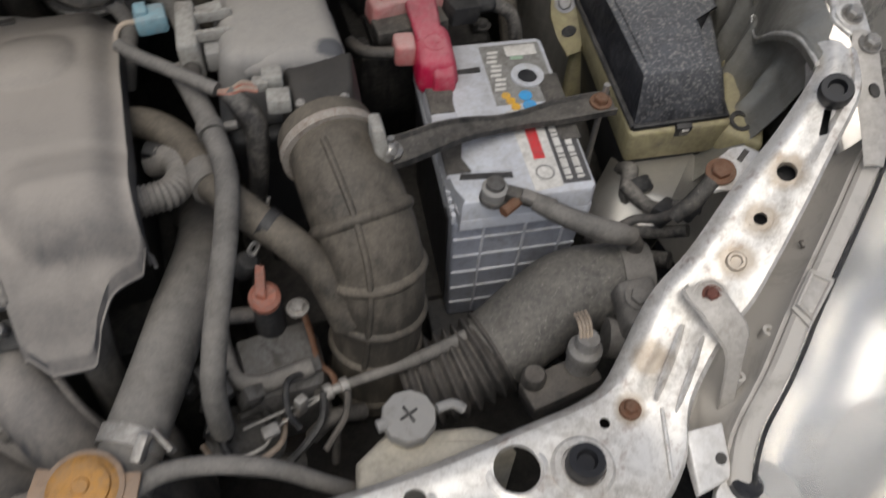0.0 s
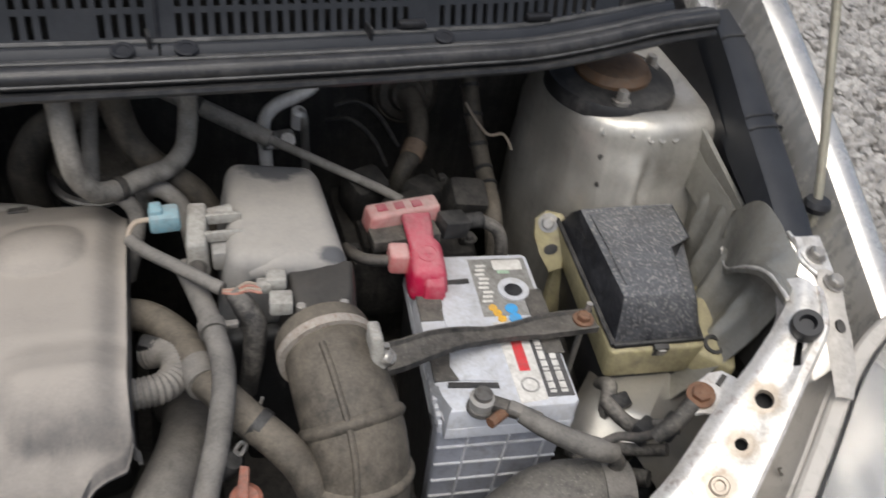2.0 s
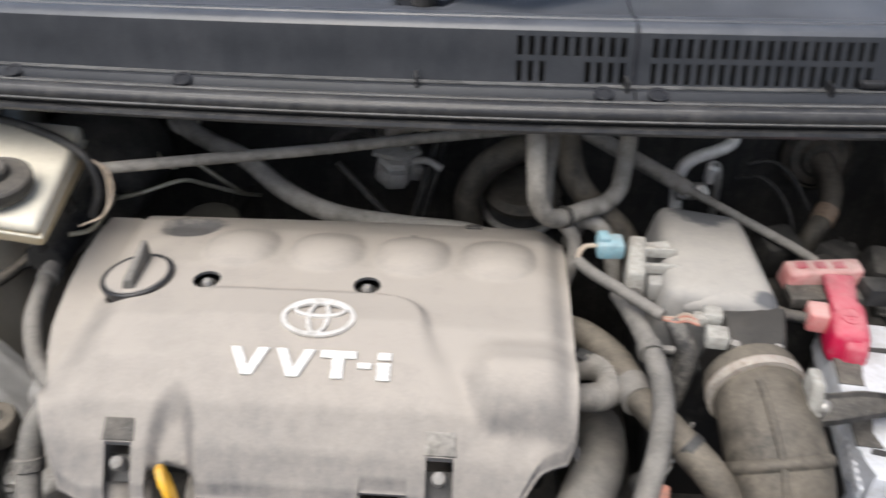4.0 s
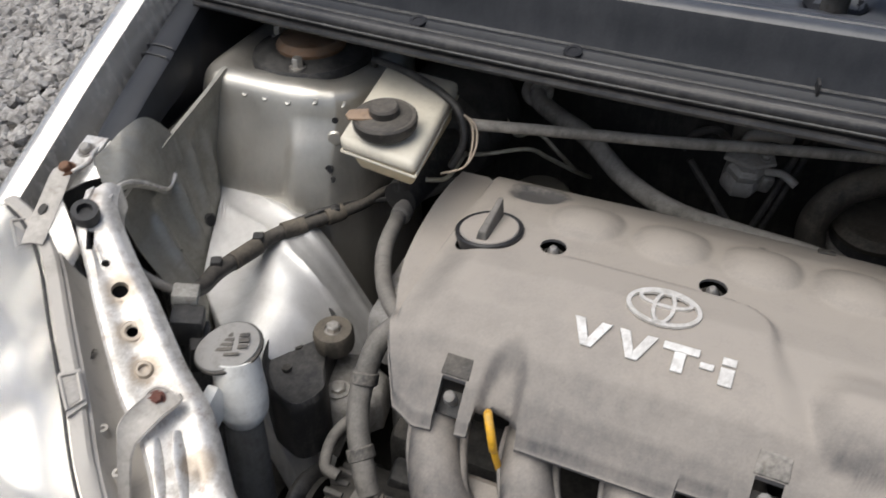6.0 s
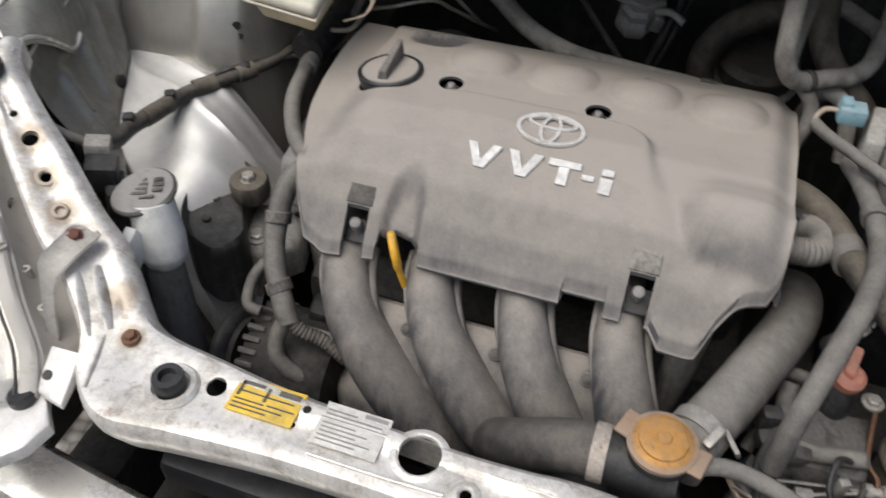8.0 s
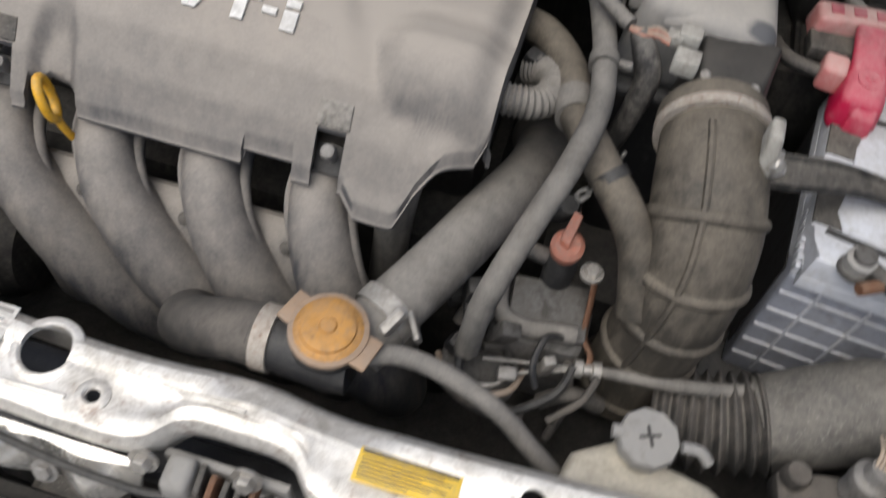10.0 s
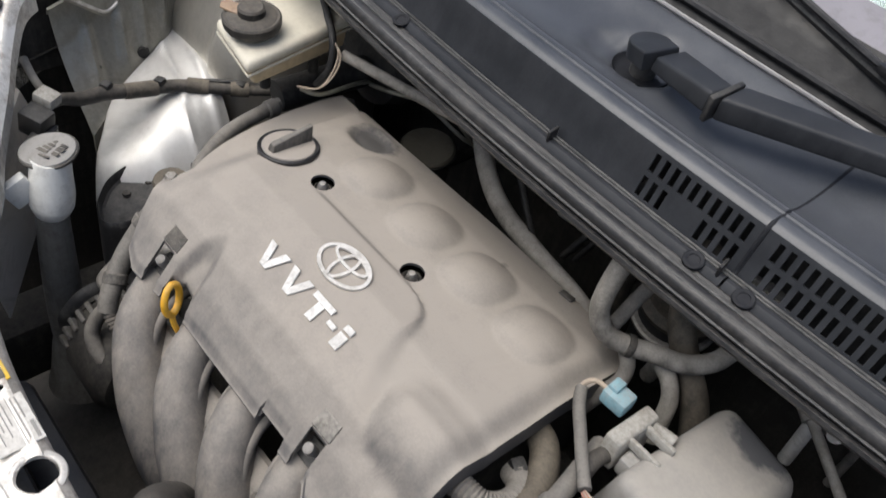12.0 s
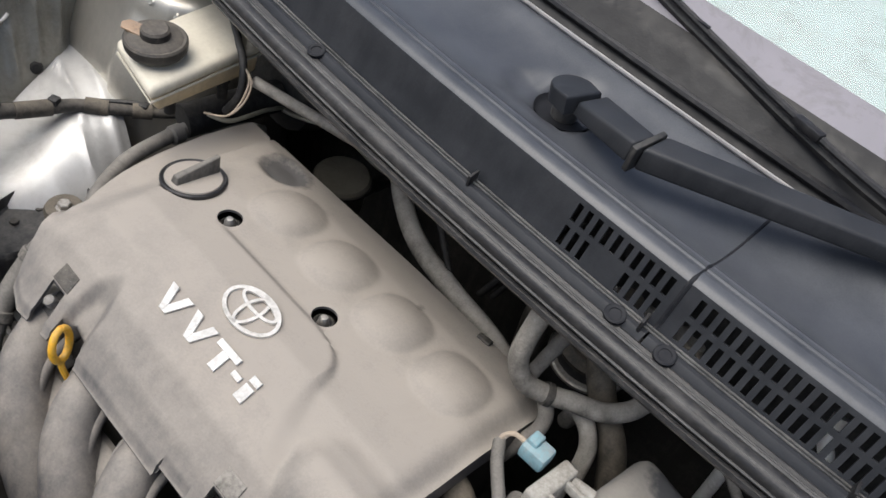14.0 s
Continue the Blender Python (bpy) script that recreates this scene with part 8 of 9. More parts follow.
# lower bottle: the shadow it stands in is painted as dark plastic
part("lower_neck", tube([(-0.457, 0.105, 0.764), (-0.458, 0.101, 0.70), (-0.460, 0.098, 0.63), (-0.455, 0.095, 0.55), (-0.45, 0.10, 0.46)], [0.017, 0.020, 0.022, 0.023, 0.05], 22), surface("shaded_bottle_plastic", (0.16, 0.16, 0.155), (0.13, 0.118, 0.10), 0.5, 0.5, patch=16), wash)
part("fin", block((0.012, 0.030, 0.034), (-0.466, 0.080, 0.795), 0.002, (25, 0, 0)), M_washer, wash)
wcap = part("cap", prism([(0.027 * math.cos(a) * (1.0 if math.cos(a) > -0.6 else 1.25), 0.025 * math.sin(a)) for a in [2 * math.pi * i / 28 for i in range(28)]], -0.004, 0.004, 0.002,
                         Matrix.Translation((-0.468, 0.121, 0.832)) @ pose(0, 0, 0, 8, -8, 55)), M_greycap, wash, "dusty grey flip cap")
part("cap_rim", tube([(Matrix.Translation((-0.468, 0.121, 0.8315)) @ pose(0, 0, 0, 8, -8, 55) @ Vector((0.0272 * math.cos(a) * (1.0 if math.cos(a) > -0.6 else 1.2), 0.0252 * math.sin(a), 0))) for a in [2 * math.pi * i / 16 for i in range(17)]], 0.0022, 8, 3), M_strap, wcap, "dark olive cap rim")
for u, v, w, d in ((-0.008, 0.0095, 0.016, 0.004), (-0.008, 0.0040, 0.020, 0.0035), (-0.008, -0.0012, 0.020, 0.0035), (-0.007, -0.0065, 0.018, 0.004), (0.011, 0.0085, 0.009, 0.004), (0.012, 0.0025, 0.010, 0.005), (0.012, -0.0045, 0.009, 0.004), (0.003, -0.0125, 0.014, 0.003)):
    part("print_bar", block((w, d, 0.0008), Matrix.Translation((-0.468, 0.121, 0.8366)) @ pose(0, 0, 0, 8, -8, 20) @ Vector((u, v, 0)), 0, (8, -8, 20)), M_strap, wcap)

# ---- engine mount and alternator ----
mount = thing("engine_mount", "dusty engine mount with a brown rubber stop", "engine mount", (-0.44, 0.23, 0.60))
part("rubber_stop", lathe([(0.020, -0.024), (0.0215, -0.018), (0.0215, -0.004), (0.0195, 0.0), (0.009, 0.0), (0.009, -0.003), (0, -0.003)], (-0.438, 0.238, 0.764), (0, -0.05, 1), 32), M_rubber_brown, mount, "brown round rubber stop")
part("top_nut", hexagon(0.0075, 0.010, (-0.438, 0.239, 0.760)), M_steel, mount)
part("cup", prism([(-0.470, 0.205), (-0.440, 0.185), (-0.395, 0.188), (-0.372, 0.215), (-0.380, 0.250), (-0.42, 0.268), (-0.465, 0.255)], 0.665, 0.712, 0.012, segs=4), M_alu, mount, "cast aluminium mount body")
part("side_bolt", hexagon(0.0085, 0.008, (-0.418, 0.206, 0.712)), M_steel, mount)
PAN = [(-0.466, 0.158), (-0.494, 0.186), (-0.507, 0.234), (-0.494, 0.276), (-0.466, 0.282), (-0.446, 0.256), (-0.434, 0.213), (-0.416, 0.179), (-0.432, 0.150)]
edge, _ = spline([(x, y, 0.744 - 0.10 * max(0.0, 0.20 - y)) for x, y in PAN + PAN[:1]], 6)
core = Vector((-0.466, 0.218, 0))
rows = [[core.lerp(Vector((p.x, p.y, 0)), k) + Vector((0, 0, p.z + h)) for p in edge[:-1]] for k, h in ((1.06, -0.075), (1.03, -0.012), (1.01, 0.0), (0.985, 0.0022), (0.955, 0.0), (0.925, -0.010), (0.86, -0.0125), (0.45, -0.012))]
pan_bm = sheet(rows, closed=True)
pan_bm.verts.ensure_lookup_table()
pan_bm.faces.new(pan_bm.verts[-(len(edge) - 1):])
brk2 = part("bracket", pan_bm, M_black, mount, "black pressed steel pan with a raised rounded rim")
for x, y in ((-0.478, 0.228), (-0.472, 0.196)):
    part("pan_hole", lathe([(0, 0.0008), (0.0045, 0.0008), (0.0052, -0.001), (0, -0.001)], (x, y, 0.7325), seg=16), M_dark, brk2)

alt = thing("alternator", "ribbed aluminium alternator with a belt pulley", "alternator", (-0.36, 0.12, 0.56))
part("case", lathe([(0.03, -0.05), (0.056, -0.046), (0.062, -0.03), (0.062, 0.032), (0.052, 0.046), (0.02, 0.05)], (-0.335, 0.122, 0.622), (1, 0, 0), 36), M_dark, alt)
for k in range(13):
    a = radians(20 + 12 * k)
    part("fin", block((0.020, 0.006, 0.010), (-0.372, 0.122 - 0.060 * math.cos(a), 0.622 + 0.060 * math.sin(a)), 0.0015, (90 - math.degrees(a), 0, 0)), M_aludark, alt)
part("pulley", lathe([(0.012, -0.014), (0.036, -0.014), (0.036, -0.010), (0.032, -0.006), (0.036, -0.002), (0.032, 0.002), (0.036, 0.006), (0.036, 0.012), (0.012, 0.012)], (-0.412, 0.122, 0.622), (1, 0, 0), 32), M_dark, alt)
part("terminal_box", block((0.040, 0.030, 0.036), (-0.315, 0.158, 0.672), 0.005, (0, 15, 10)), M_black, alt)
part("side_plate", block((0.045, 0.010, 0.040), (-0.300, 0.120, 0.688), 0.004, (30, 0, 0)), surface("blue_grey_shield", (0.10, 0.11, 0.13), (0.22, 0.21, 0.19), 0.5), alt)
part("adjuster", tube([(-0.392, 0.150, 0.690), (-0.385, 0.165, 0.715), (-0.372, 0.170, 0.725)], 0.010, 12, flat=0.5), M_strap, alt)
belt = tagged(part("drive_belt", tube([(-0.412, 0.160, 0.62), (-0.412, 0.150, 0.648), (-0.412, 0.122, 0.659), (-0.412, 0.092, 0.645), (-0.412, 0.085, 0.60), (-0.412, 0.16, 0.44), (-0.412, 0.26, 0.42), (-0.412, 0.27, 0.50), (-0.412, 0.160, 0.62)], 0.010, 8, 5, flat=0.35), M_black), "black rubber drive belt", "belt")
belt["label"] = "black rubber drive belt on the alternator pulley"

loom = thing("engine_loom", "grey corrugated wiring sleeve at the engine side", "wiring", (-0.36, 0.16, 0.66), "wiring looms")
part("sleeve", tube([(-0.335, 0.225, 0.826), (-0.348, 0.210, 0.826), (-0.360, 0.190, 0.812), (-0.362, 0.160, 0.778), (-0.352, 0.135, 0.757), (-0.335, 0.112, 0.736), (-0.326, 0.102, 0.720)], 0.0108, 16, 12), M_rubber_grey, loom)
part("branch", tube([(-0.328, 0.104, 0.724), (-0.312, 0.103, 0.710), (-0.290, 0.106, 0.700), (-0.262, 0.102, 0.685), (-0.22, 0.098, 0.675), (-0.16, 0.095, 0.655)], 0.0075, 12, 18, ribs=(0.0044, 0.0006)), M_rubber, loom)
part("branch", tube([(-0.328, 0.104, 0.724), (-0.336, 0.094, 0.705), (-0.334, 0.084, 0.685), (-0.318, 0.082, 0.668), (-0.30, 0.09, 0.655)], 0.0085, 12), M_rubber_grey, loom)
part("branch", tube([(-0.375, 0.165, 0.735), (-0.388, 0.145, 0.72), (-0.385, 0.122, 0.705), (-0.37, 0.12, 0.70)], 0.0060, 10), M_rubber_grey, loom)
for i, at in enumerate(((-0.362, 0.170, 0.790), (-0.343, 0.122, 0.745))):
    part("tape", lathe([(0.0122, -0.006), (0.0132, -0.005), (0.0132, 0.005), (0.0122, 0.006)], at, (0.1 + 0.5 * i, -0.6, -0.8), 20), M_tape, loom)
side = tagged(part("vent_pipe", tube([(-0.400, 0.470, 0.815), (-0.408, 0.428, 0.832), (-0.418, 0.385, 0.838), (-0.415, 0.340, 0.836), (-0.403, 0.292, 0.834), (-0.378, 0.248, 0.828), (-0.350, 0.222, 0.825)], 0.0085, 14), M_rubber_grey), "grey rubber vent pipe beside the engine cover", "hose", "thin hoses")
part("joint", lathe([(0.009, -0.008), (0.0112, -0.006), (0.0112, 0.006), (0.009, 0.008)], (-0.4165, 0.362, 0.8372), (0.1, -1, 0.0), 18), M_rubber_grey, side)
pump = thing("cam_cap", "dusty aluminium housing at the timing end", "housing", (-0.385, 0.27, 0.74))
part("housing", hexa([(-0.405, 0.235, 0.74), (-0.362, 0.225, 0.74), (-0.362, 0.33, 0.74), (-0.400, 0.33, 0.74), (-0.398, 0.238, 0.800), (-0.362, 0.230, 0.808), (-0.362, 0.325, 0.828), (-0.394, 0.325, 0.824)], 0.012, segs=3), M_alu, pump)

# wiring along the inner wing
wl = thing("wing_loom", "black taped wiring harness along the inner wing", "wiring", (-0.56, 0.25, 0.72), "wiring looms")
part("harness", tube([(-0.530, 0.140, 0.842), (-0.545, 0.165, 0.834), (-0.554, 0.190, 0.820), (-0.562, 0.224, 0.812), (-0.560, 0.256, 0.806), (-0.552, 0.312, 0.800), (-0.528, 0.350, 0.799), (-0.495, 0.406, 0.797), (-0.480, 0.440, 0.80), (-0.46, 0.46, 0.80)], [0.006, 0.007, 0.0085, 0.0095, 0.0090, 0.0085, 0.008, 0.0065, 0.006, 0.006], 12), M_capblack, wl)
for pts in ([(-0.5605, 0.245, 0.808), (-0.556, 0.285, 0.803)], [(-0.548, 0.322, 0.8003), (-0.533, 0.344, 0.7993)], [(-0.518, 0.366, 0.7986), (-0.507, 0.386, 0.798)]):
    part("tape_wrap", tube(pts, 0.0101, 14, 4), M_rubber_brown, wl, "tan tape wrap")
part("grey_lead", tube([(-0.60, 0.150, 0.860), (-0.570, 0.148, 0.852), (-0.545, 0.150, 0.846)], 0.0048, 10), M_rubber_grey, wl)
part("white_plug", block((0.024, 0.020, 0.014), (-0.536, 0.148, 0.848), 0.002, (0, 10, 30)), M_wconn, wl, "dusty white plug")
part("black_plug", block((0.030, 0.026, 0.030), (-0.522, 0.128, 0.832), 0.003, (0, 10, 30)), M_black, wl)
part("black_plug", block((0.020, 0.040, 0.030), (-0.510, 0.125, 0.812), 0.003, (0, 10, 40)), M_black, wl)
for at in ((-0.557, 0.290, 0.809), (-0.512, 0.378, 0.803), (-0.563, 0.225, 0.820)):
    part("harness_clip", block((0.012, 0.012, 0.012), at, 0.002, (0, 0, 30)), M_black, wl)
part("side_lead", tube([(-0.545, 0.33, 0.806), (-0.520, 0.372, 0.806), (-0.500, 0.405, 0.80), (-0.47, 0.435, 0.795)], 0.0032, 8), M_black, wl)

# ---- pipes and hoses in front of the firewall ----
tagged(part("steering_rod", tube([(-0.36, 0.418, 0.930), (-0.25, 0.452, 0.926), (-0.16, 0.481, 0.922), (-0.07, 0.512, 0.919), (0.03, 0.544, 0.915), (0.12, 0.575, 0.910)], 0.0062, 12), M_hosepale), "long dark rubber-coated pipe across the firewall", "pipe", "firewall pipes")
rod2 = tagged(part("shift_cable", tube([(0.120, 0.600, 0.890), (0.186, 0.563, 0.871), (0.238, 0.532, 0.856)], 0.0095, 14), M_hosepale), "grey sleeved cable sloping past the air box", "cable", "cables")
part("inner_rod", tube([(0.236, 0.533, 0.8565), (0.290, 0.502, 0.842), (0.341, 0.473, 0.828), (0.365, 0.458, 0.82)], 0.0052, 12), M_hosepale, rod2)
part("end_collar", lathe([(0.0095, -0.004), (0.0105, 0), (0.0095, 0.004)], (0.170, 0.572, 0.8755), (0.8, -0.46, -0.23), 16), M_black, rod2)
tagged(part("heater_hose", tube([(-0.352, 0.612, 0.874), (-0.340, 0.600, 0.869), (-0.311, 0.585, 0.863), (-0.269, 0.565, 0.856), (-0.213, 0.530, 0.834), (-0.152, 0.500, 0.827), (-0.075, 0.480, 0.830), (0.011, 0.465, 0.830), (0.05, 0.45, 0.80)], 0.0115, 18), M_hosepale), "grey heater hose behind the engine cover", "hose", "coolant hoses")
tagged(part("hose_stub", lathe([(0.0155, -0.035), (0.0155, -0.008), (0.0195, -0.006), (0.0195, 0.004), (0.0165, 0.006), (0.0120, 0.003), (0.0105, -0.006), (0, -0.007)], (-0.349, 0.606, 0.882), (0.15, -0.92, 0.35), 24), M_hosepale), "round brown-grey hose stub on the firewall", "hose", "coolant hoses")
loop = tagged(part("vacuum_hose", tube([(0.058, 0.408, 1.000), (0.059, 0.398, 0.984), (0.061, 0.387, 0.955), (0.064, 0.386, 0.932), (0.075, 0.393, 0.910), (0.092, 0.411, 0.898), (0.112, 0.427, 0.896), (0.134, 0.444, 0.893), (0.149, 0.464, 0.897), (0.154, 0.480, 0.908), (0.157, 0.492, 0.935), (0.155, 0.50, 0.975)], 0.0092, 16), M_hosepale), "grey rubber hose bent in a loop", "hose", "thin hoses")
part("branch_hose", tube([(0.072, 0.404, 0.908), (0.073, 0.423, 0.930), (0.076, 0.438, 0.955), (0.078, 0.445, 0.985)], 0.0068, 12), M_rubber_grey, loop)
part("loop_clip", lathe([(0.0094, -0.004), (0.0110, -0.003), (0.0110, 0.003), (0.0094, 0.004)], (0.092, 0.411, 0.898), (1, 0.85, -0.3), 18), M_strap, loop)
tagged(part("heater_hose", tube([(0.092, 0.480, 0.985), (0.094, 0.478, 0.945), (0.104, 0.472, 0.905), (0.128, 0.465, 0.875), (0.158, 0.455, 0.850), (0.18, 0.45, 0.80)], 0.0135, 16), M_rubber_brown), "brown heater hose dropping behind the air box", "hose", "coolant hoses")
tagged(part("vacuum_hose", tube([(0.089, 0.412, 0.892), (0.100, 0.409, 0.880), (0.104, 0.401, 0.868), (0.100, 0.388, 0.854), (0.09, 0.38, 0.82)], 0.0072, 14), M_rubber_grey), "thin upright rubber hose", "hose", "thin hoses")
tagged(part("elbow_hose", tube([(0.0, 0.550, 0.75), (-0.003, 0.552, 0.785), (-0.006, 0.558, 0.820), (0.012, 0.560, 0.857), (0.040, 0.562, 0.878), (0.075, 0.575, 0.890)], 0.0165, 18), M_rubber_brown), "wide brown rubber elbow hose", "hose", "coolant hoses")
tagged(part("stub_hose", tube([(0.105, 0.46, 0.83), (0.112, 0.450, 0.862), (0.120, 0.442, 0.872), (0.132, 0.438, 0.868), (0.144, 0.432, 0.850), (0.150, 0.42, 0.81)], 0.0085, 14), M_hosepale), "short bent grey rubber hose", "hose", "thin hoses")
canister = thing("canister", "round dark canister with a tan lid", "canister", (0.055, 0.594, 0.70))
part("body", lathe([(0.042, -0.10), (0.044, 0.0), (0.040, 0.006)], (0.058, 0.590, 0.800), (0, -0.1, 1), 32), M_black, canister)
part("lid", lathe([(0.046, -0.006), (0.047, 0.0), (0.038, 0.008), (0, 0.010)], (0.058, 0.590, 0.808), (0, -0.1, 1), 36), M_rubber_brown, canister, "dusty tan lid")
part("hoop", lathe([(0.0475, -0.004), (0.050, -0.002), (0.050, 0.002), (0.0475, 0.004)], (0.058, 0.590, 0.785), (0, -0.15, 1), 36), M_steel, canister)
valve2 = thing("air_valve", "small cast aluminium valve on the firewall", "valve", (-0.09, 0.546, 0.82))
part("core", lathe([(0, -0.024), (0.020, -0.022), (0.0235, -0.014), (0.0235, -0.002), (0.020, 0.004), (0.0215, 0.008), (0.0215, 0.014), (0.017, 0.019), (0, 0.020)], (-0.090, 0.552, 0.862), (0.15, -0.35, 1), 7), M_castalu, valve2, "pale cast aluminium valve body")
part("top_plate", prism([(-0.026, -0.012), (0.006, -0.018), (0.030, -0.006), (0.024, 0.014), (-0.020, 0.016)], 0, 0.006, 0.0015, Matrix.Translation((-0.090, 0.553, 0.882)) @ pose(0, 0, 0, 18, 8, 10)), M_castalu, valve2)
for x, y, z in ((-0.108, 0.547, 0.889), (-0.072, 0.549, 0.887)):
    part("plate_screw", hexagon(0.0042, 0.005, (x, y, z), (0.1, -0.3, 1)), M_steel, valve2)
part("nozzle", tube([(-0.098, 0.545, 0.900), (-0.088, 0.548, 0.912), (-0.066, 0.552, 0.914), (-0.052, 0.556, 0.908)], [0.0055, 0.0075, 0.0075, 0.006], 14), M_castalu, valve2)
part("spigot", tube([(-0.068, 0.545, 0.872), (-0.052, 0.541, 0.876), (-0.036, 0.537, 0.868)], 0.0045, 10), M_castalu, valve2)
part("side_lug", block((0.014, 0.010, 0.020), (-0.066, 0.545, 0.858), 0.003, (10, 15, 20)), M_steel, valve2)
part("bracket", block((0.040, 0.004, 0.034), (-0.092, 0.568, 0.905), 0.001, (20, 0, 0)), M_steel, valve2)
part("hold_arm", tube([(-0.09, 0.56, 0.86), (-0.09, 0.60, 0.84), (-0.09, 0.67, 0.84)], 0.008, 10), M_dark, valve2)
part("curl", tube([(-0.155, 0.50, 0.905), (-0.145, 0.51, 0.92), (-0.125, 0.53, 0.918), (-0.11, 0.54, 0.90)], 0.0042, 8), M_rubber, valve2)
for pts, r in (([(-0.145, 0.50, 0.895), (-0.115, 0.495, 0.86), (-0.085, 0.49, 0.825), (-0.06, 0.48, 0.79)], 0.0038), ([(-0.03, 0.58, 0.93), (-0.045, 0.56, 0.88), (-0.06, 0.54, 0.83), (-0.07, 0.53, 0.80)], 0.0042),
               ([(-0.02, 0.59, 0.93), (-0.035, 0.57, 0.88), (-0.05, 0.55, 0.83), (-0.06, 0.54, 0.80)], 0.0042), ([(0.32, 0.60, 0.85), (0.345, 0.60, 0.855), (0.37, 0.59, 0.84), (0.39, 0.57, 0.81)], 0.0030),
               ([(0.31, 0.60, 0.83), (0.335, 0.59, 0.838), (0.36, 0.575, 0.82), (0.375, 0.56, 0.79)], 0.0030)):
    tagged(part("thin_pipe", tube(pts, r, 10), M_dark), "thin dark metal pipe at the firewall", "pipe", "firewall pipes")
silver = tagged(part("air_con_pipe", tube([(0.280, 0.610, 0.925), (0.285, 0.600, 0.900), (0.294, 0.596, 0.888), (0.290, 0.592, 0.880), (0.272, 0.588, 0.872), (0.254, 0.585, 0.866), (0.241, 0.581, 0.856), (0.236, 0.578, 0.838), (0.238, 0.572, 0.80), (0.24, 0.57, 0.75)], 0.0075, 14), M_white_ear), "bright bent aluminium air conditioning pipe", "pipe", "firewall pipes")
part("fitting", lathe([(0.0085, -0.014), (0.0085, 0.008), (0.0060, 0.011), (0, 0.011)], (0.276, 0.586, 0.848), (0, -0.2, 1), 14), M_white_ear, silver)
part("clamp_block", block((0.036, 0.014, 0.018), (0.250, 0.566, 0.832), 0.003, (10, 0, 8)), M_steel, silver)
for x in (0.240, 0.260):
    part("clamp_bolt", hexagon(0.0055, 0.006, (x, 0.558, 0.836), (0, -0.7, 0.6)), M_white_ear, silver)
part("branch", tube([(0.276, 0.586, 0.855), (0.281, 0.580, 0.85), (0.283, 0.578, 0.81), (0.284, 0.575, 0.76)], 0.0048, 10), M_steel, silver)
grom = thing("firewall_grommet", "round black rubber grommet with a taped harness", "grommet", (0.42, 0.655, 0.83))
part("disc", lathe([(0.0, 0.012), (0.020, 0.012), (0.024, 0.004), (0.034, 0.003), (0.038, -0.002), (0.040, -0.012)], (0.420, 0.655, 0.830), (0, -1, 0.25), 36), M_rubber_brown, grom)
part("rim", lathe([(0.0365, -0.003), (0.0395, 0.001), (0.0425, -0.002), (0.0425, -0.012)], (0.420, 0.655, 0.830), (0, -1, 0.25), 36), M_rubber_brown, grom)
part("harness", tube([(0.420, 0.645, 0.831), (0.423, 0.622, 0.826), (0.422, 0.600, 0.819), (0.413, 0.572, 0.806), (0.395, 0.550, 0.793), (0.384, 0.54, 0.765), (0.38, 0.53, 0.72)], [0.015, 0.0135, 0.013, 0.0125, 0.012, 0.012, 0.012], 16), M_rubber_brown, grom, "dusty brown taped harness")
part("tape", tube([(0.414, 0.575, 0.808), (0.404, 0.560, 0.800)], 0.0136, 16, 3), M_caprim, grom, "tan tape wrap")
th = tagged(part("taped_harness", tube([(0.478, 0.64, 0.925), (0.481, 0.620, 0.891), (0.480, 0.580, 0.849), (0.483, 0.530, 0.806), (0.478, 0.485, 0.796), (0.472, 0.450, 0.790), (0.47, 0.42, 0.75)], 0.0105, 14), M_rubber_brown), "grey taped harness running down to the battery", "wiring", "wiring looms")
for p, d in (((0.4805, 0.600, 0.869), (0, -0.7, -0.7)), ((0.4805, 0.575, 0.8445), (0, -0.7, -0.7)), ((0.4820, 0.548, 0.8205), (0, -0.75, -0.65)), ((0.4825, 0.522, 0.8035), (0, -0.9, -0.4)), ((0.480, 0.497, 0.7985), (0, -0.95, -0.2))):
    part("tape_band", lathe([(0.0106, -0.0022), (0.0114, -0.0018), (0.0114, 0.0018), (0.0106, 0.0022)], p, d, 18), M_black, th)
part("tie", tube([(0.468, 0.575, 0.862), (0.488, 0.545, 0.838), (0.505, 0.535, 0.842), (0.512, 0.52, 0.83)], 0.0018, 8), M_wire, th)
for at, turn in (((0.335, 0.50, 0.80), (10, 0, 20)), ((0.40, 0.49, 0.79), (0, 15, 40)), ((0.44, 0.47, 0.80), (20, 10, 0)), ((0.37, 0.455, 0.795), (0, 0, 15))):
    tagged(part("relay", block((0.045, 0.040, 0.050), at, 0.008, turn), M_dark), "grimy dark relay block behind the battery", "relay", "relays")
gear = tagged(part("gear_selector", block((0.16, 0.16, 0.10), (0.38, 0.50, 0.72), 0.03), M_dark), "dark gearbox casing behind the battery", "gearbox")
for i in range(4):
    part("casing_rib", block((0.006, 0.13, 0.012), (0.326 + 0.036 * i, 0.50, 0.772), 0.002), M_dark, gear)
for x, y in ((0.315, 0.445), (0.445, 0.445), (0.445, 0.555)):
    part("casing_bolt", hexagon(0.006, 0.008, (x, y, 0.766)), M_aludark, gear, "oily steel bolt")

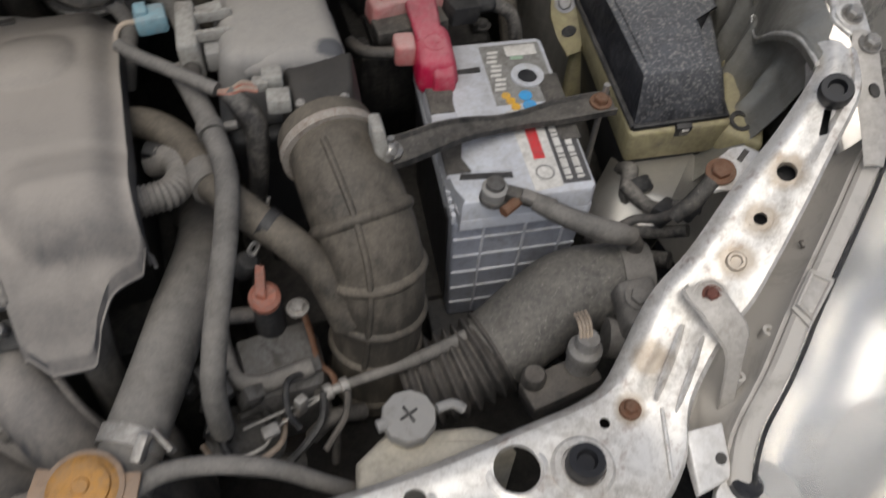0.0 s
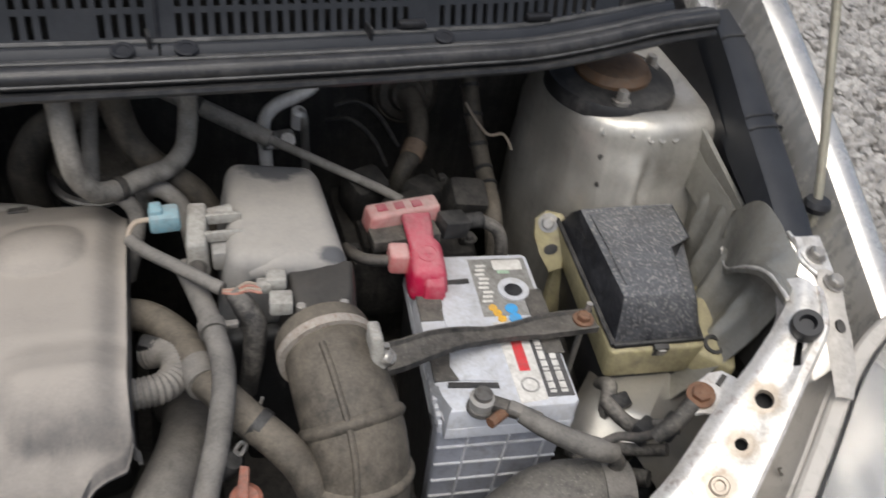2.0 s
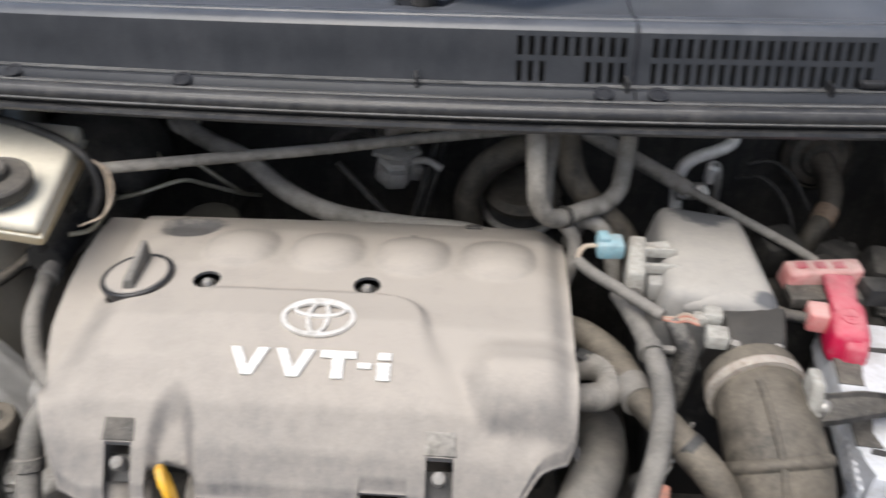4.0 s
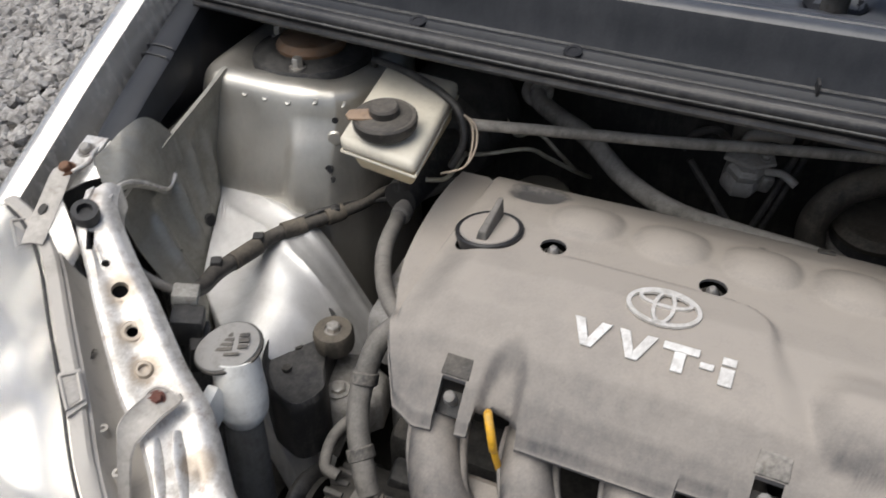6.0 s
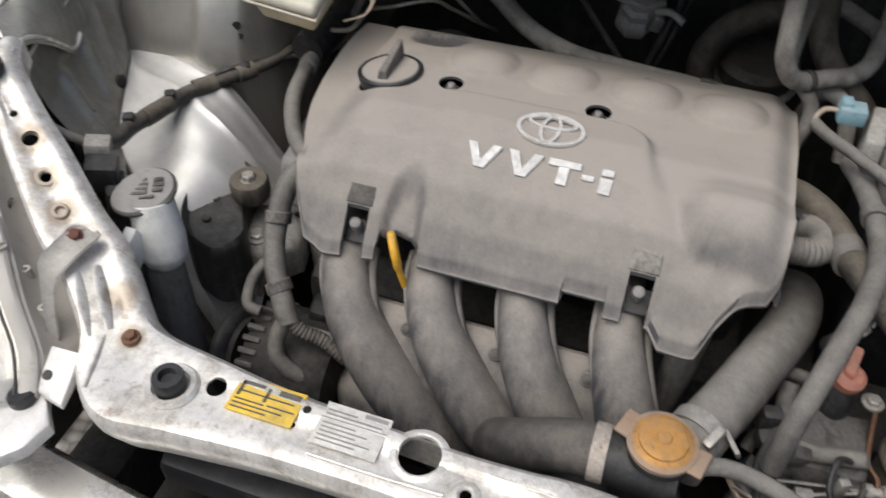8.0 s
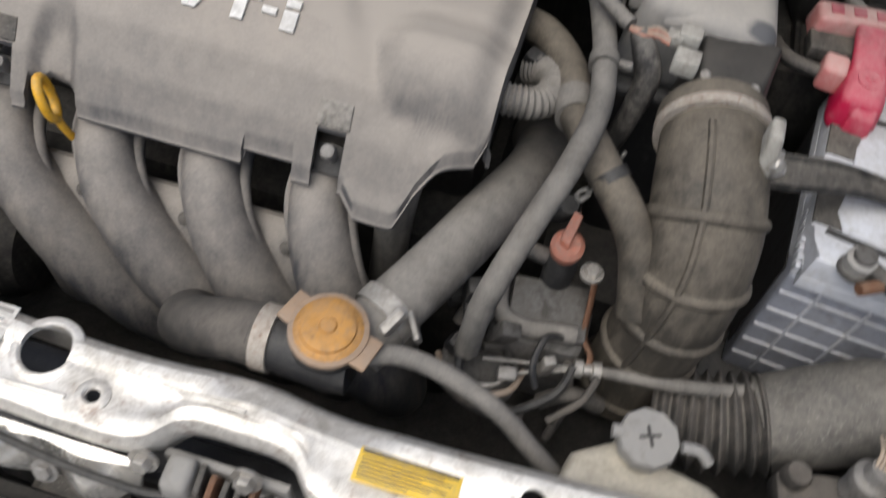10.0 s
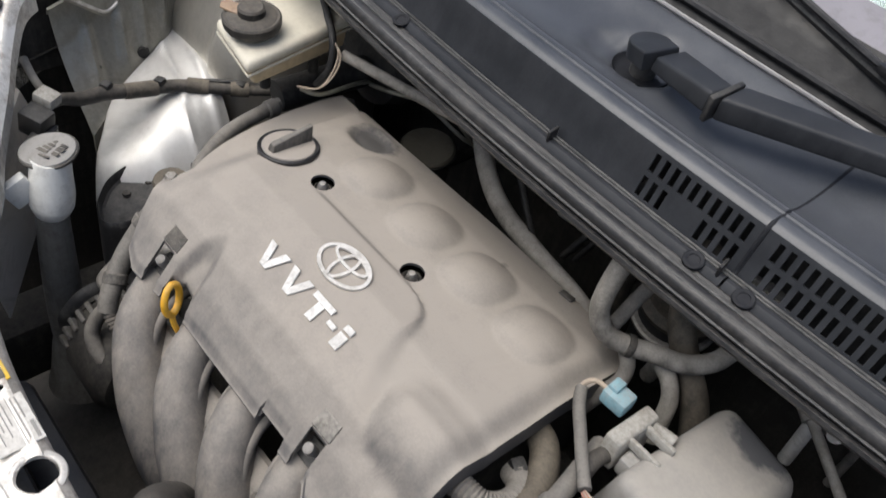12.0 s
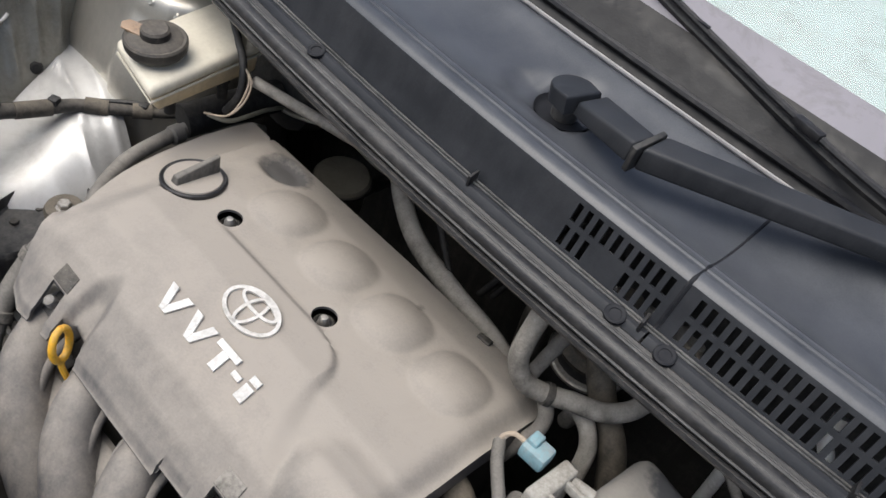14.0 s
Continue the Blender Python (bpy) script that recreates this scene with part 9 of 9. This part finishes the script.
# bonnet prop rod and its grommet
prop = tagged(part("prop_rod", tube([(0.705, 0.262, 0.905), (0.706, 0.268, 0.94), (0.697, 0.335, 1.09), (0.685, 0.42, 1.28), (0.67, 0.50, 1.48)], 0.0042, 12), M_rod), "thin olive metal bonnet prop rod", "prop rod")
part("rod_grommet", lathe([(0.011, -0.006), (0.013, 0.0), (0.011, 0.005), (0.006, 0.006)], (0.7055, 0.264, 0.932), (0, 0.1, 1), 20), M_black_clean, prop)

# ---- labels, latch and small parts of the slam panel ----
def label(name, x0, x1, y0, y1, z, mat, text, bars, tint):
    ob = tagged(part(name, prism([(x0, y0), (x1, y0), (x1, y1), (x0, y1)], z, z + 0.0010, 0.0002), mat), text, "label", "stickers")
    for u0, u1, v0, v1 in bars:
        part("print_bar", block(((u1 - u0) * (x1 - x0), (v1 - v0) * (y1 - y0), 0.0006), (x0 + (u0 + u1) / 2 * (x1 - x0), y0 + (v0 + v1) / 2 * (y1 - y0), z + 0.0012), 0), tint, ob)
    return ob


lines = [(0.03, 0.97, 0.86, 0.97)] + [(0.04, 0.04 + w, 0.72 - 0.12 * i, 0.765 - 0.12 * i) for i, w in enumerate((0.8, 0.88, 0.6, 0.85, 0.7, 0.5))]
label("warning_label", 0.0755, 0.140, -0.0585, -0.0375, 0.7995, M_label_y, "yellow warning label on the slam panel", lines, M_ink)
lines = [(0.05, 0.40, 0.80, 0.90), (0.62, 0.95, 0.74, 0.90), (0.05, 0.10, 0.45, 0.85), (0.45, 0.50, 0.45, 0.85), (0.05, 0.9, 0.58, 0.62), (0.05, 0.5, 0.34, 0.38), (0.05, 0.8, 0.22, 0.26), (0.55, 0.95, 0.36, 0.40), (0.05, 0.6, 0.10, 0.14)]
label("warning_label", -0.293, -0.236, -0.050, -0.018, 0.7995, M_label_y, "yellow label with a small diagram", lines, M_ink)
lines = [(0.0, 1.0, 0.62, 0.64), (0.05, 0.5, 0.80, 0.84), (0.6, 0.95, 0.86, 0.94), (0.05, 0.9, 0.70, 0.74)] + [(0.06, 0.06 + w, 0.50 - 0.1 * i, 0.53 - 0.1 * i) for i, w in enumerate((0.5, 0.7, 0.55, 0.8, 0.6))]
label("maker_label", -0.218, -0.164, -0.055, -0.017, 0.7993, M_label_w, "worn white sticker with grey print", lines, M_greycap)

lock = thing("bonnet_latch", "dusty rusted bonnet latch on the slam panel front", "latch", (-0.005, -0.075, 0.70))
part("plate", block((0.085, 0.006, 0.06), (-0.005, -0.066, 0.735), 0.002), M_greycap, lock)
part("claw", hexa([(-0.045, -0.092, 0.725), (-0.020, -0.094, 0.725), (-0.020, -0.066, 0.725), (-0.045, -0.066, 0.725), (-0.042, -0.090, 0.768), (-0.022, -0.090, 0.772), (-0.022, -0.066, 0.776), (-0.042, -0.066, 0.772)], 0.006), M_greycap, lock)
for k in range(6):
    part("latch_plate", block((0.0045, 0.020 - 0.0015 * (k % 3), 0.020 + 0.003 * (k % 2)), (-0.017 + 0.0085 * k, -0.078 - 0.002 * (k % 2), 0.761 - 0.0012 * k), 0.0015, (12 * (k % 3), 0, 6 - 5 * (k % 3))), M_rust if k % 3 == 1 else M_strap, lock, "rust-stained latch plate")
part("spring", tube([(-0.016, -0.090, 0.752), (0.000, -0.091, 0.751), (0.018, -0.090, 0.749)], 0.0055, 12, 20, ribs=(0.0045, 0.0014)), M_tan, lock, "dirty coil spring")
part("lever", tube([(-0.030, -0.092, 0.735), (-0.010, -0.098, 0.738), (0.010, -0.098, 0.736), (0.028, -0.088, 0.735)], [0.006, 0.005, 0.006, 0.004], 10), M_greycap, lock)
part("hook", hexa([(0.012, -0.094, 0.72), (0.032, -0.092, 0.72), (0.032, -0.07, 0.72), (0.012, -0.07, 0.72), (0.014, -0.088, 0.752), (0.034, -0.084, 0.750), (0.034, -0.07, 0.756), (0.014, -0.07, 0.758)], 0.004), M_greycap, lock)
for x, z in ((-0.055, 0.770), (0.012, 0.775), (0.050, 0.752)):
    part("latch_bolt", hexagon(0.0068, 0.008, (x, -0.0705 - 0.006 * (x != 0.012), z), (0, -1, 0.35)), M_steel, lock)
part("release_cable", tube([(-0.205, -0.082, 0.762), (-0.155, -0.086, 0.752), (-0.105, -0.090, 0.746), (-0.055, -0.091, 0.747), (-0.03, -0.088, 0.75)], 0.0030, 8), M_black, lock)
wave = []
for q in range(33):
    x = -0.176 + 0.00355 * q
    drop = table(x, [(-0.176, 0.004), (-0.168, 0.0), (-0.160, 0.010), (-0.148, 0.026), (-0.135, 0.030), (-0.122, 0.029), (-0.112, 0.020), (-0.102, 0.018), (-0.092, 0.026), (-0.082, 0.024), (-0.072, 0.010), (-0.062, 0.004)])
    bulge = 0.006 * math.cos((x + 0.135) * 95)
    wave.append([(x, -0.074, 0.748), (x, -0.080 + bulge * 0.3, 0.746), (x, -0.086 + bulge, 0.740 - drop * 0.4), (x, -0.092 + bulge, 0.734 - drop * 0.9), (x, -0.093 + bulge, 0.728 - drop)])
stay = tagged(part("centre_bracket", sheet(wave), M_outer), "bright silver wavy pressed bracket below the slam panel", "bracket")
thick(stay, 0.002)
part("bracket_bolt", hexagon(0.0065, 0.006, (-0.134, -0.0905, 0.716), (0, -0.85, 0.5)), M_alu, stay)
part("upright", block((0.03, 0.012, 0.34), (-0.13, -0.075, 0.54), 0.004), M_insert, stay)
horn2 = thing("horn", "dark round horn behind the grille", "horn", (-0.13, -0.09, 0.60))
part("dish", lathe([(0.0, 0.012), (0.030, 0.010), (0.040, 0.0), (0.038, -0.015), (0.0, -0.02)], (-0.128, -0.096, 0.650), (0, -0.4, 1), 30), M_strap, horn2)
part("horn_arm", tube([(-0.128, -0.09, 0.64), (-0.128, -0.08, 0.60), (-0.128, -0.072, 0.58)], 0.010, 10), M_dark, horn2)
tagged(part("grille_hose", tube([(-0.198, -0.062, 0.700), (-0.205, -0.066, 0.675), (-0.214, -0.080, 0.645), (-0.216, -0.090, 0.615), (-0.212, -0.085, 0.57)], 0.0085, 12), M_rubber_grey), "grey hose behind the grille", "hose", "thin hoses")
tagged(part("front_beam", block((0.70, 0.035, 0.040), (-0.02, -0.052, 0.688), 0.010), M_black_clean), "black front cross beam below the slam panel", "beam")

for y, z, r in ((0.2387, 0.811, 0.0045), (0.2455, 0.800, 0.0026), (0.285, 0.800, 0.0024)):
    part("wing_hole", lathe([(0, 0.0012), (r, 0.0012), (r, -0.002), (0, -0.002)], (-wall_x(y, z, -1), y, z), (1, -0.15, 0.25), 16), M_black_clean, car, "small dark hole")
part("wing_plug", lathe([(0, 0.004), (0.006, 0.0035), (0.0085, 0.001), (0.009, -0.002), (0, -0.002)], (-wall_x(0.307, 0.800, -1), 0.307, 0.800), (1, -0.15, 0.25), 20), M_dark, car, "dark rubber plug in the inner wing")
for x, z, r in ((0.521, 0.905, 0.0036), (0.519, 0.856, 0.0050), (0.517, 0.836, 0.0036)):
    part("tower_hole", lathe([(0, 0.0008), (r, 0.0008), (r, -0.002), (0, -0.002)], tower_face(-1, x, z), (0.35, -0.92, 0.1), 16), M_black_clean, car, "small dark hole")
part("tower_plug", lathe([(0, 0.003), (0.007, 0.0025), (0.009, 0.0), (0, -0.002)], tower_face(-1, 0.518, 0.884), (0.35, -0.92, 0.1), 20), M_wing, car, "round silver plug")
